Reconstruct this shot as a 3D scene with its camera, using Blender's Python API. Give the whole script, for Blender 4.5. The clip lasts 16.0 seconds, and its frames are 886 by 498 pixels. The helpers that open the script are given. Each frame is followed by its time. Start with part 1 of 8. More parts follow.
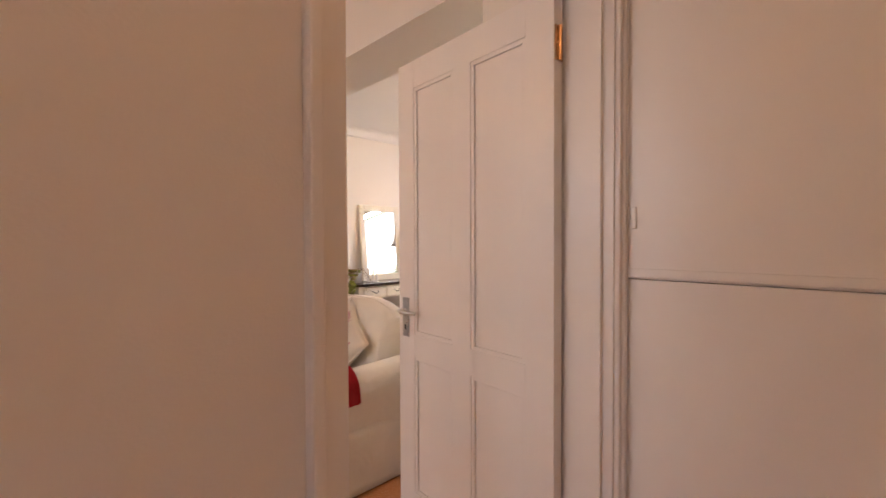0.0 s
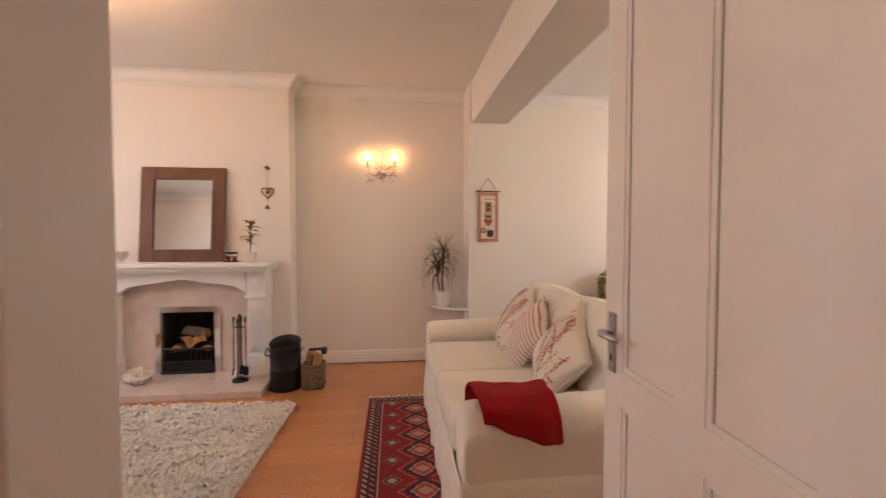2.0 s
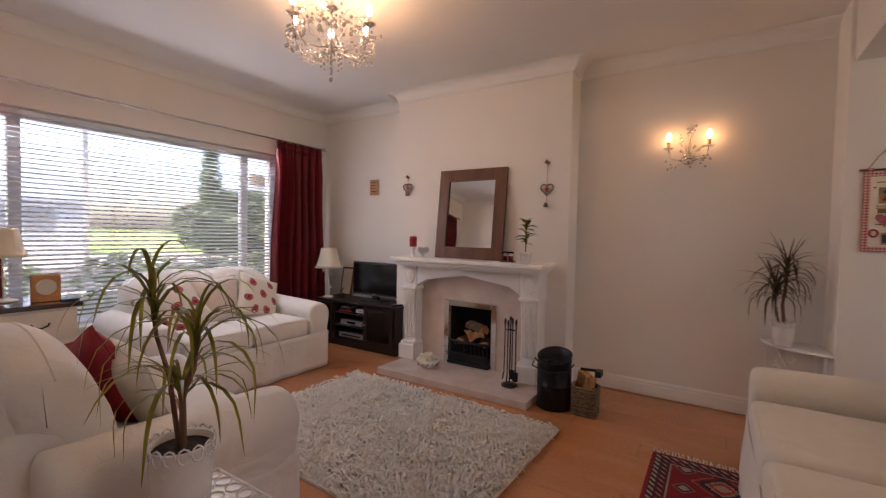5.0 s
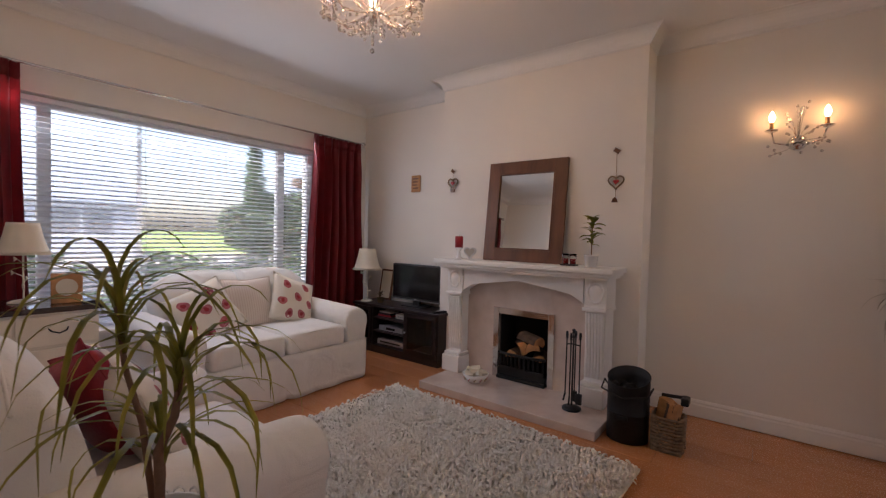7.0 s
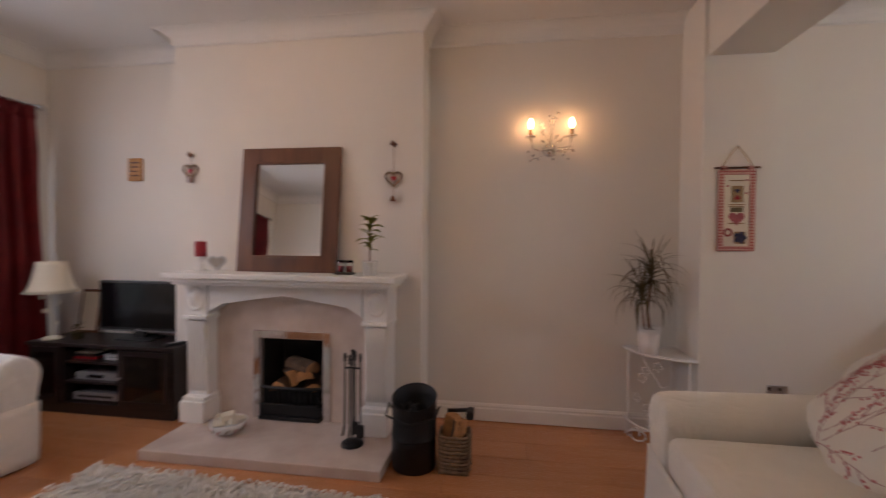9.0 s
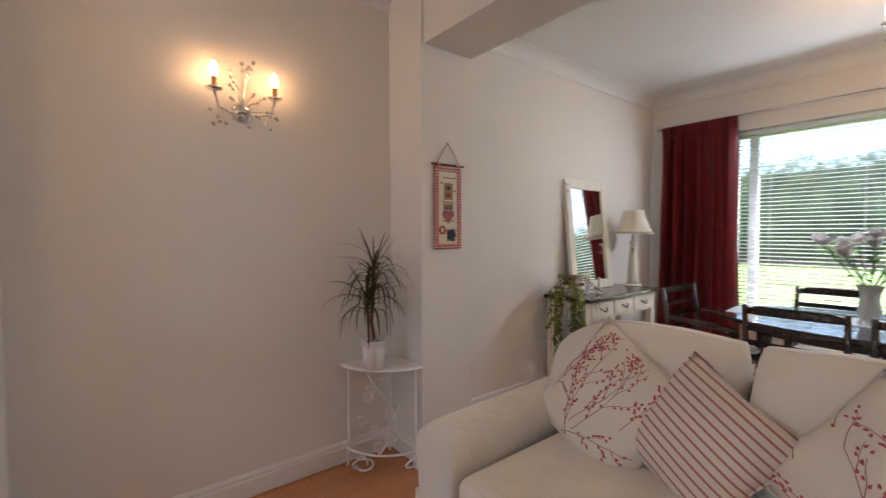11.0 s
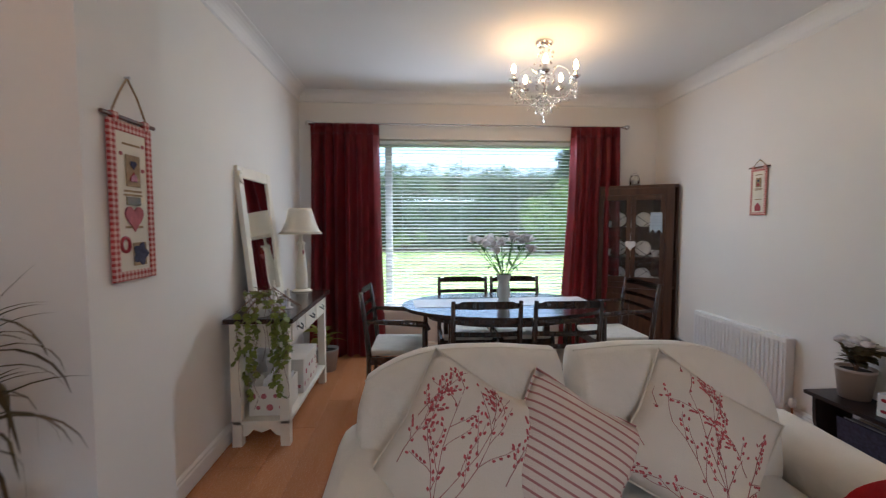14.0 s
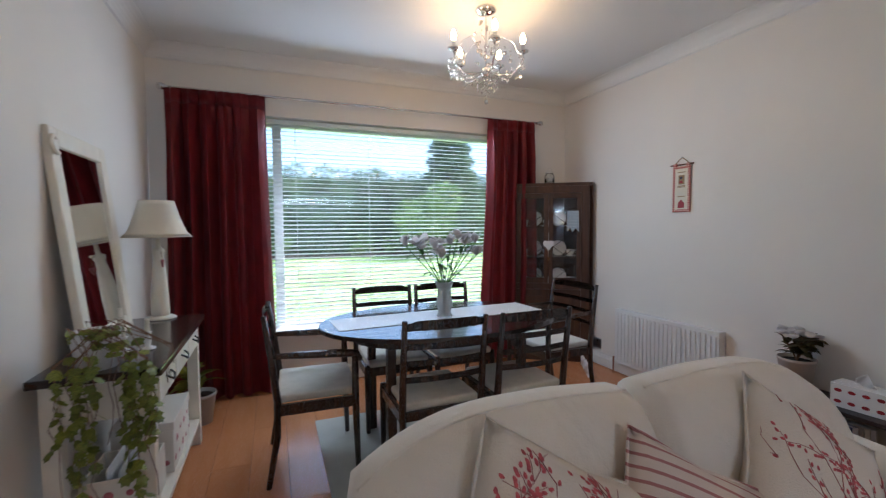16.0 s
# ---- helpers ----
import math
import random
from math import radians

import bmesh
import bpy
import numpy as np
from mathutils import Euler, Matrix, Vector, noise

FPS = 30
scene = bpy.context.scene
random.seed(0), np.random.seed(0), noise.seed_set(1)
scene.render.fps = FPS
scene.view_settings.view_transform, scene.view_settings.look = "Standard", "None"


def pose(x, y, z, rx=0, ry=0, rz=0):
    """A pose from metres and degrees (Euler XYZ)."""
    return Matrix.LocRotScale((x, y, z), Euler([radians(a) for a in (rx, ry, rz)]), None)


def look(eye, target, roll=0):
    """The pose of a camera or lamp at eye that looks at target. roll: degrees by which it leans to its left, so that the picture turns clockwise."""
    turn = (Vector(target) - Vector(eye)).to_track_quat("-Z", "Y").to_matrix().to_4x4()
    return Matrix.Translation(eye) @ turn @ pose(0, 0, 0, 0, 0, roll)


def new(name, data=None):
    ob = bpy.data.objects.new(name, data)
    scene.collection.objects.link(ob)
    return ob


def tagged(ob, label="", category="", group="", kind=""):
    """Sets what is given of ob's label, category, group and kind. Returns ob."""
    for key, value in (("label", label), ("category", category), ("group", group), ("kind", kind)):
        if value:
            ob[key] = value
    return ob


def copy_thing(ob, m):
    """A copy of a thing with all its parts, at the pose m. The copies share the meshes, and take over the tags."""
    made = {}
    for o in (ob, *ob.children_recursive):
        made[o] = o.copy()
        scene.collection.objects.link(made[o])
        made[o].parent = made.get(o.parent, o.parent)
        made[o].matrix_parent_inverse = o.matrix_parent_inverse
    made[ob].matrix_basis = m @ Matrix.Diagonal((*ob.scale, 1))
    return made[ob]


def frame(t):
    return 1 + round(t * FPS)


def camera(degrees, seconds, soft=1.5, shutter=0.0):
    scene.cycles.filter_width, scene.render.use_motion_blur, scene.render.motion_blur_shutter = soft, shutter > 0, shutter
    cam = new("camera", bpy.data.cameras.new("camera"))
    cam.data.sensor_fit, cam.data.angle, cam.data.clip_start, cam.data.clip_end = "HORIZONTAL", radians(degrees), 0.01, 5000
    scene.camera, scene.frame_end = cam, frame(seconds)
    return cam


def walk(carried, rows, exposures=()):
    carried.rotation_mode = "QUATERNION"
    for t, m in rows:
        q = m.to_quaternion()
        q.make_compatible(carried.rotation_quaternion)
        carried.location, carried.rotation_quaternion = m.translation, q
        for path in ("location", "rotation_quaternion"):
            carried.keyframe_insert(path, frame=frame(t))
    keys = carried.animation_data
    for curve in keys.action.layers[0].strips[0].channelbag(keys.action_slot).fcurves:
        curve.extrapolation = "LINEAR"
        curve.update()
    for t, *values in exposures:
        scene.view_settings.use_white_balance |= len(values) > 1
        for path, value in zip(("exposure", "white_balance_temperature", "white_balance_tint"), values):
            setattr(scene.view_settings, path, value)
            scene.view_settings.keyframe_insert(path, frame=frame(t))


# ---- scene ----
cam = camera(92.1, 16.0, 1.2, 0.5)
PATH = [
    (0, (0.088, 1.246, 1.255), (1.485, 2.677, 1.216), -0.2),
    (0.5, (0.250, 1.248, 1.266), (1.393, 2.887, 1.203), -0.3),
    (1, (0.407, 1.344, 1.249), (1.244, 3.159, 1.177), -0.3),
    (1.5, (0.513, 1.42, 1.255), (1.069, 3.34, 1.179), -0.3),
    (2, (0.627, 1.524, 1.234), (0.857, 3.509, 1.164), -0.0),
    (2.5, (0.722, 1.617, 1.221), (0.658, 3.614, 1.153), 0.3),
    (3, (0.761, 1.715, 1.2), (0.418, 3.685, 1.131), 0.7),
    (3.5, (0.768, 1.795, 1.2), (0.199, 3.711, 1.132), 0.8),
    (4, (0.76, 1.879, 1.205), (-0.02, 3.72, 1.14), 0.9),
    (4.5, (0.746, 1.96, 1.218), (-0.183, 3.729, 1.15), 1.0),
    (5, (0.706, 2.049, 1.219), (-0.37, 3.733, 1.148), 1.1),
    (7.5, (0.336, 2.388, 1.185), (-0.882, 3.974, 1.124), 1.4),
    (8, (0.266, 2.488, 1.204), (-0.714, 4.231, 1.144), 1.1),
    (8.5, (0.215, 2.638, 1.223), (-0.453, 4.523, 1.163), 0.8),
    (9, (0.241, 2.8, 1.212), (-0.05, 4.778, 1.17), 0.5),
    (9.5, (0.159, 2.961, 1.217), (0.299, 4.956, 1.176), -0.0),
    (10, (0.091, 3.151, 1.22), (0.66, 5.068, 1.171), -0.2),
    (12.5, (-0.072, 4.059, 1.311), (1.793, 4.775, 1.207), -0.1),
    (13, (-0.019, 4.215, 1.32), (1.941, 4.598, 1.209), -0.2),
    (13.5, (0.058, 4.352, 1.322), (2.05, 4.483, 1.209), -0.2),
    (14, (0.192, 4.529, 1.328), (2.184, 4.401, 1.207), -0.0),
    (14.5, (0.335, 4.658, 1.331), (2.307, 4.344, 1.209), -0.3),
    (15, (0.513, 4.757, 1.31), (2.458, 4.302, 1.193), -0.3),
    (15.5, (0.694, 4.816, 1.298), (2.604, 4.232, 1.188), -0.4),
    (16, (0.865, 4.851, 1.286), (2.72, 4.111, 1.184), -0.4),
]
EXPOSURES = [(0, 2.84, 7250, 27), (1, 2.8, 7300, 27), (2, 2.72, 7300, 27), (3.5, 2.47, 7150, 27), (4.2, 2.25, 6900, 27), (5, 1.9, 6700, 27), (7.5, 1.67, 6350, 24),
             (9, 1.8, 6450, 24), (9.6, 2.1, 6450, 22), (10.2, 2.2, 6250, 19), (12.5, 2.08, 5750, 14), (14, 1.93, 5500, 13), (16, 1.87, 5250, 12)]
walk(cam, [(t, look(eye, target, roll)) for t, eye, target, roll in PATH], EXPOSURES)

# ---- world and daylight ----
world = bpy.data.worlds.new("overcast_sky")
scene.world = world
world.use_nodes = True
wn = world.node_tree
sky = wn.nodes.new("ShaderNodeTexSky")
sky.sky_type, sky.sun_disc = "NISHITA", False
sky.sun_elevation, sky.sun_rotation = radians(48), radians(200)
sky.air_density, sky.dust_density, sky.ozone_density = 1.0, 3.0, 1.0
wn.links.new(sky.outputs[0], wn.nodes["Background"].inputs[0])
wn.nodes["Background"].inputs[1].default_value = 0.15
sun = new("sun", bpy.data.lights.new("sun", "SUN"))
sun.data.energy, sun.data.angle, sun.data.color = 4.0, radians(20), (1.0, 0.95, 0.88)
sun.matrix_world = look((0, 0, 20), (-6, 12, 0))
BULB_POWER = 40.0
DINING_POWER = 33.0
SCONCE_POWER = 10.5
# strength of the unseen lamp added in the hall
HALL_FILL_POWER = 3.5


def window_light(name, x, y0, y1, z, way, watts):
    """The sky's light at the head of a window."""
    o = new(name, bpy.data.lights.new(name, "AREA"))
    o.data.shape, o.data.size, o.data.size_y = "RECTANGLE", y1 - y0, 0.07
    o.data.energy, o.data.color = watts, (0.86, 0.94, 1.0)
    o.matrix_world = look((x, (y0 + y1) / 2, z), (x + way, (y0 + y1) / 2, z - 0.65))
    o.rotation_mode = "XYZ"
    return o


window_light("street_window_light", -3.29, 2.65, 4.97, 1.985, 1, 5.0)
window_light("garden_window_light", 4.49, 3.05, 4.75, 2.115, -1, 4.6)


# ---- materials ----
def mat(name, col, rough=0.5, metal=0.0, var=0.06, scale=6.0, bump=0.05, fine=90.0, col2=None, spec=0.5, sheen=0.0, glass=0.0, rand=0.0, coat=0.0, wrinkle=0.0):
    m = bpy.data.materials.new(name)
    m.use_nodes = True
    n, l = m.node_tree.nodes, m.node_tree.links
    b = n["Principled BSDF"]
    tc = n.new("ShaderNodeTexCoord")
    big, small = n.new("ShaderNodeTexNoise"), n.new("ShaderNodeTexNoise")
    big.inputs["Scale"].default_value, big.inputs["Detail"].default_value = scale, 4
    small.inputs["Scale"].default_value, small.inputs["Detail"].default_value = fine, 3
    for t in (big, small):
        l.new(tc.outputs["Object"], t.inputs["Vector"])
    mix = n.new("ShaderNodeMix")
    mix.data_type = "RGBA"
    c2 = col2 or tuple(min(1, c * (1 + var)) for c in col)
    c1 = tuple(c * (1 - var) for c in col)
    mix.inputs[6].default_value, mix.inputs[7].default_value = (*c1, 1), (*c2, 1)
    ramp = n.new("ShaderNodeMapRange")
    ramp.inputs[1].default_value, ramp.inputs[2].default_value = 0.32, 0.68
    l.new(big.outputs["Fac"], ramp.inputs[0])
    l.new(ramp.outputs[0], mix.inputs[0])
    out = mix.outputs[2]
    if rand:
        info, hsv = n.new("ShaderNodeObjectInfo"), n.new("ShaderNodeHueSaturation")
        rr = n.new("ShaderNodeMapRange")
        rr.inputs[3].default_value, rr.inputs[4].default_value = 1 - rand, 1 + rand
        l.new(info.outputs["Random"], rr.inputs[0])
        l.new(rr.outputs[0], hsv.inputs["Value"])
        l.new(out, hsv.inputs["Color"])
        out = hsv.outputs[0]
    l.new(out, b.inputs["Base Color"])
    rg = n.new("ShaderNodeMapRange")
    rg.inputs[3].default_value, rg.inputs[4].default_value = max(0, rough - 0.08), min(1, rough + 0.08)
    l.new(small.outputs["Fac"], rg.inputs[0])
    l.new(rg.outputs[0], b.inputs["Roughness"])
    b.inputs["Metallic"].default_value = metal
    b.inputs["Specular IOR Level"].default_value = spec
    b.inputs["Sheen Weight"].default_value = sheen
    b.inputs["Transmission Weight"].default_value = glass
    b.inputs["Coat Weight"].default_value = coat
    if bump:
        bp = n.new("ShaderNodeBump")
        bp.inputs["Strength"].default_value, bp.inputs["Distance"].default_value = bump, 0.01
        l.new(small.outputs["Fac"], bp.inputs["Height"])
        l.new(bp.outputs[0], b.inputs["Normal"])
        if wrinkle:
            fold, b2 = n.new("ShaderNodeTexNoise"), n.new("ShaderNodeBump")
            fold.inputs["Scale"].default_value, fold.inputs["Detail"].default_value, fold.inputs["Distortion"].default_value = 5.0, 3, 1.2
            b2.inputs["Strength"].default_value, b2.inputs["Distance"].default_value = wrinkle, 0.05
            l.new(tc.outputs["Object"], fold.inputs["Vector"])
            l.new(fold.outputs["Fac"], b2.inputs["Height"])
            l.new(bp.outputs[0], b2.inputs["Normal"])
            l.new(b2.outputs[0], b.inputs["Normal"])
    return m


def lit(name, col, strength):
    m = bpy.data.materials.new(name)
    m.use_nodes = True
    b = m.node_tree.nodes["Principled BSDF"]
    b.inputs["Base Color"].default_value = (1, 0.95, 0.85, 1)
    b.inputs["Emission Color"].default_value = (*col, 1)
    b.inputs["Emission Strength"].default_value = strength
    return m


def wood(name, c1, c2, rough=0.4, axis=0, stretch=14.0, scale=2.2, rand=0.12, coat=0.0, bump=0.08):
    """Grain that runs along one axis, with a tone of its own for each piece."""
    m = mat(name, c1, rough, var=0.1, rand=rand, coat=coat, bump=bump, fine=140)
    n, l = m.node_tree.nodes, m.node_tree.links
    tc = [x for x in n if x.type == "TEX_COORD"][0]
    info = [x for x in n if x.type == "OBJECT_INFO"]
    mp = n.new("ShaderNodeMapping")
    s = [stretch] * 3
    s[axis] = 1.0
    mp.inputs["Scale"].default_value = s
    l.new(tc.outputs["Object"], mp.inputs["Vector"])
    if info:
        off = n.new("ShaderNodeMath")
        off.operation = "MULTIPLY"
        off.inputs[1].default_value = 37.0
        l.new(info[0].outputs["Random"], off.inputs[0])
        cmb = n.new("ShaderNodeCombineXYZ")
        for i in range(3):
            l.new(off.outputs[0], cmb.inputs[i])
        l.new(cmb.outputs[0], mp.inputs["Location"])
    g = [x for x in n if x.type == "TEX_NOISE"][0]
    g.inputs["Scale"].default_value, g.inputs["Detail"].default_value, g.inputs["Distortion"].default_value = scale, 8, 0.6
    l.new(mp.outputs[0], g.inputs["Vector"])
    mix = [x for x in n if x.type == "MIX"][0]
    mix.inputs[6].default_value, mix.inputs[7].default_value = (*c1, 1), (*c2, 1)
    return m


def thin(m, share):
    """Lets part of the light through, as leaves and thin slats do."""
    n, l = m.node_tree.nodes, m.node_tree.links
    b, out = n["Principled BSDF"], n["Material Output"]
    tr, mx = n.new("ShaderNodeBsdfTranslucent"), n.new("ShaderNodeMixShader")
    l.new(b.inputs["Base Color"].links[0].from_socket, tr.inputs["Color"])
    mx.inputs[0].default_value = share
    l.new(b.outputs[0], mx.inputs[1])
    l.new(tr.outputs[0], mx.inputs[2])
    l.new(mx.outputs[0], out.inputs["Surface"])
    return m


WALL = mat("cream_white_wall_paint", (0.80, 0.762, 0.708), 0.85, var=0.015, scale=1.5, bump=0.06, fine=220)
CEIL = mat("white_ceiling_paint", (0.80, 0.79, 0.77), 0.9, var=0.015, scale=1.2, bump=0.06, fine=180)
GLOSS = mat("white_gloss_paint", (0.82, 0.79, 0.75), 0.35, var=0.015, scale=3, bump=0.01, fine=40)
UPVC = mat("white_window_plastic", (0.82, 0.84, 0.86), 0.3, var=0.01, bump=0.0)
SLAT = thin(mat("white_blind_slat", (0.88, 0.90, 0.92), 0.4, var=0.02, bump=0.0), 0.4)
OAK = wood("orange_oak_laminate", (0.50, 0.205, 0.080), (0.555, 0.245, 0.104), 0.26, axis=0, stretch=7.0, scale=1.6, rand=0.07, coat=0.2, bump=0.02)
CLOTH = mat("cream_cotton_cover", (0.80, 0.75, 0.655), 0.9, var=0.035, scale=5, bump=0.25, fine=260, sheen=0.2, wrinkle=0.28)
CLOTHB = mat("white_cotton_cover", (0.82, 0.79, 0.74), 0.9, var=0.03, scale=5, bump=0.25, fine=260, sheen=0.2, wrinkle=0.28)
REDTHROW = mat("red_wool", (0.60, 0.012, 0.018), 0.95, var=0.12, scale=14, bump=0.5, fine=300, sheen=0.05, wrinkle=0.4)
CURTAIN = mat("dark_red_curtain_cloth", (0.25, 0.012, 0.018), 0.45, var=0.2, scale=9, bump=0.15, fine=240, sheen=0.1)
DARKWOOD = wood("dark_stained_wood", (0.018, 0.009, 0.006), (0.055, 0.026, 0.016), 0.26, axis=2, rand=0.08, coat=0.45)
TOPWOOD = wood("dark_table_top_wood", (0.022, 0.011, 0.008), (0.050, 0.024, 0.015), 0.2, axis=1, stretch=6.0, rand=0.05, coat=0.5, bump=0.02)
LONGTOP = wood("dark_board_top_wood", (0.022, 0.011, 0.008), (0.050, 0.024, 0.015), 0.24, axis=0, stretch=6.0, rand=0.05, coat=0.4, bump=0.02)
BLACKWOOD = wood("black_brown_wood", (0.010, 0.006, 0.006), (0.026, 0.014, 0.011), 0.35, axis=0, rand=0.08)
MIDWOOD = wood("brown_carved_wood", (0.095, 0.034, 0.013), (0.165, 0.063, 0.025), 0.4, axis=2, stretch=7.0, rand=0.12)
CABWOOD = wood("oak_cabinet_wood", (0.038, 0.015, 0.008), (0.088, 0.037, 0.017), 0.35, axis=2, rand=0.08)
CREAM = mat("cream_furniture_paint", (0.78, 0.72, 0.60), 0.5, var=0.04, scale=9, bump=0.08)
MARBLE = mat("pale_pink_marble", (0.60, 0.49, 0.43), 0.22, var=0.05, scale=7, bump=0.02, col2=(0.68, 0.58, 0.52))
PLASTER = mat("white_fireplace_plaster", (0.84, 0.82, 0.79), 0.55, var=0.02, bump=0.05)
IRON = mat("black_cast_iron", (0.012, 0.012, 0.013), 0.5, metal=0.3, var=0.3, bump=0.3, fine=120)
SOOT = mat("soot_black", (0.012, 0.010, 0.009), 0.95, var=0.3, bump=0.3)
BRASS = mat("aged_brass", (0.42, 0.26, 0.14), 0.25, metal=1.0, var=0.25, scale=20, bump=0.05)
STEEL = mat("brushed_steel", (0.55, 0.55, 0.56), 0.3, metal=1.0, var=0.05, bump=0.03)
CHROME = mat("polished_chrome", (0.72, 0.72, 0.73), 0.08, metal=1.0, var=0.02, bump=0.0)
MIRROR = mat("mirror_glass", (0.88, 0.89, 0.88), 0.0, metal=1.0, var=0.0, bump=0.0)
for node in MIRROR.node_tree.nodes:
    if node.type == "BSDF_PRINCIPLED":
        for link in list(node.inputs["Roughness"].links):
            MIRROR.node_tree.links.remove(link)
        node.inputs["Roughness"].default_value = 0.01
GLASS = mat("clear_glass", (0.95, 0.97, 0.96), 0.03, var=0.0, bump=0.0, glass=1.0)
CRYSTAL = mat("crystal_glass", (0.97, 0.95, 0.92), 0.04, var=0.0, bump=0.0, glass=0.75)
SHAG = mat("cream_shag_wool", (0.80, 0.75, 0.67), 1.0, var=0.08, scale=24, bump=0.6, fine=160, sheen=0.3, col2=(0.88, 0.84, 0.78))
GREEN = thin(mat("long_green_leaf", (0.22, 0.25, 0.035), 0.4, var=0.3, scale=8, bump=0.1, col2=(0.48, 0.42, 0.075)), 0.4)
OLIVE = thin(mat("dark_olive_leaf", (0.12, 0.12, 0.045), 0.45, var=0.3, scale=8, bump=0.1, col2=(0.25, 0.17, 0.08)), 0.25)
IVY = thin(mat("ivy_leaf", (0.12, 0.17, 0.025), 0.45, var=0.3, scale=14, bump=0.1, col2=(0.34, 0.36, 0.06), rand=0.35), 0.35)
STEM = mat("woody_stem", (0.22, 0.12, 0.07), 0.8, var=0.2, scale=20, bump=0.4)
SOIL = mat("potting_soil", (0.035, 0.022, 0.015), 1.0, var=0.3, scale=40, bump=0.8)
CERAMIC = mat("white_ceramic", (0.82, 0.80, 0.78), 0.25, var=0.02, bump=0.0)
SHADE = mat("cream_lamp_shade", (0.78, 0.71, 0.58), 0.9, var=0.03, bump=0.2, fine=200)
BLACKGLOSS = mat("black_screen", (0.006, 0.006, 0.007), 0.12, var=0.1, bump=0.0)
PLASTIC = mat("black_plastic", (0.015, 0.015, 0.016), 0.4, var=0.1, bump=0.05)
GREYSILV = mat("silver_plastic", (0.35, 0.35, 0.36), 0.35, metal=0.4, bump=0.0)
WICKER = mat("woven_wicker", (0.22, 0.15, 0.09), 0.8, var=0.3, scale=40, bump=0.5)
LOG = mat("cut_log_wood", (0.50, 0.25, 0.10), 0.8, var=0.25, scale=16, bump=0.4)
BARK = mat("rough_bark", (0.11, 0.07, 0.045), 0.95, var=0.3, scale=22, bump=0.8)
HESSIAN = mat("jute_string", (0.34, 0.23, 0.12), 0.9, var=0.15, scale=40, bump=0.4)
LINEN = mat("ivory_linen", (0.76, 0.70, 0.58), 0.9, var=0.05, bump=0.3, fine=300)
REDSATIN = mat("red_satin", (0.33, 0.012, 0.02), 0.5, var=0.12, bump=0.2)
REDWAX = mat("red_candle_wax", (0.36, 0.01, 0.02), 0.45, var=0.08, bump=0.05)
PINKISH = mat("faded_rose_print", (0.45, 0.13, 0.14), 0.9, var=0.25, scale=40, bump=0.3)
GREYPOT = mat("grey_pot_glaze", (0.40, 0.36, 0.32), 0.5, var=0.06, bump=0.1)
SEATCLOTH = mat("pale_seat_cloth", (0.66, 0.63, 0.56), 0.9, var=0.06, scale=18, bump=0.3, fine=260)
MATGREY = mat("pale_grey_mat", (0.52, 0.53, 0.48), 0.95, var=0.05, scale=10, bump=0.4, fine=220)
RADPAINT = mat("white_radiator_enamel", (0.80, 0.79, 0.77), 0.3, var=0.015, bump=0.0)
GRASS = mat("lawn_grass", (0.15, 0.26, 0.06), 0.95, var=0.2, scale=0.5, bump=0.7, fine=30, col2=(0.26, 0.37, 0.10))
HEDGE = thin(mat("hedge_leaf", (0.075, 0.115, 0.055), 0.7, var=0.4, scale=1.2, bump=0.1, col2=(0.12, 0.175, 0.085)), 0.3)
LIGHTLEAF = mat("light_green_leaf", (0.12, 0.22, 0.05), 0.6, var=0.3, scale=1.5, bump=0.1, col2=(0.24, 0.34, 0.09))
# leaf green greyed to carry the haze across the street
HAZYLEAF = mat("grey_green_leaf", (0.075, 0.105, 0.065), 0.7, var=0.3, scale=1.5, bump=0.1, col2=(0.13, 0.17, 0.10))
ASPHALT = mat("asphalt", (0.06, 0.06, 0.062), 0.9, var=0.15, scale=3, bump=0.4)
PAVING = mat("concrete_paving", (0.32, 0.31, 0.29), 0.9, var=0.1, scale=3, bump=0.3)
# the bluish haze over the far house is mixed into these two colours
RENDER_W = mat("white_house_render", (0.55, 0.57, 0.60), 0.9, var=0.05, scale=1, bump=0.2)
ROOFTILE = mat("grey_roof_tile", (0.20, 0.24, 0.29), 0.8, var=0.15, scale=2, bump=0.5)
BULB = lit("glowing_bulb", (1.0, 0.60, 0.29), BULB_POWER)
DININGBULB = lit("glowing_dining_bulb", (1.0, 0.58, 0.23), DINING_POWER)
DIMBULB = lit("glowing_small_bulb", (1.0, 0.54, 0.21), SCONCE_POWER)


# ---- mesh helpers ----
def part(name, bm, material, parent=None, label="", smooth=False, m=None):
    me = bpy.data.meshes.new(name)
    bm.normal_update()
    bm.to_mesh(me)
    bm.free()
    if smooth:
        for p in me.polygons:
            p.use_smooth = True
    me.materials.append(material)
    ob = new(name, me)
    if parent:
        ob.parent = parent
    if m is not None:
        ob.matrix_basis = m
    if label:
        ob["label"] = label
    return ob


def again(ob, parent, m=None, name=None):
    """Another object on the same mesh."""
    o = new(name or ob.name.split(".")[0], ob.data)
    o.parent = parent
    if m is not None:
        o.matrix_basis = m
    return o


def thing(name, m, label, category, group="", kind=""):
    ob = new(name)
    ob.empty_display_size = 0.1
    ob.matrix_basis = m
    return tagged(ob, label, category, group, kind)


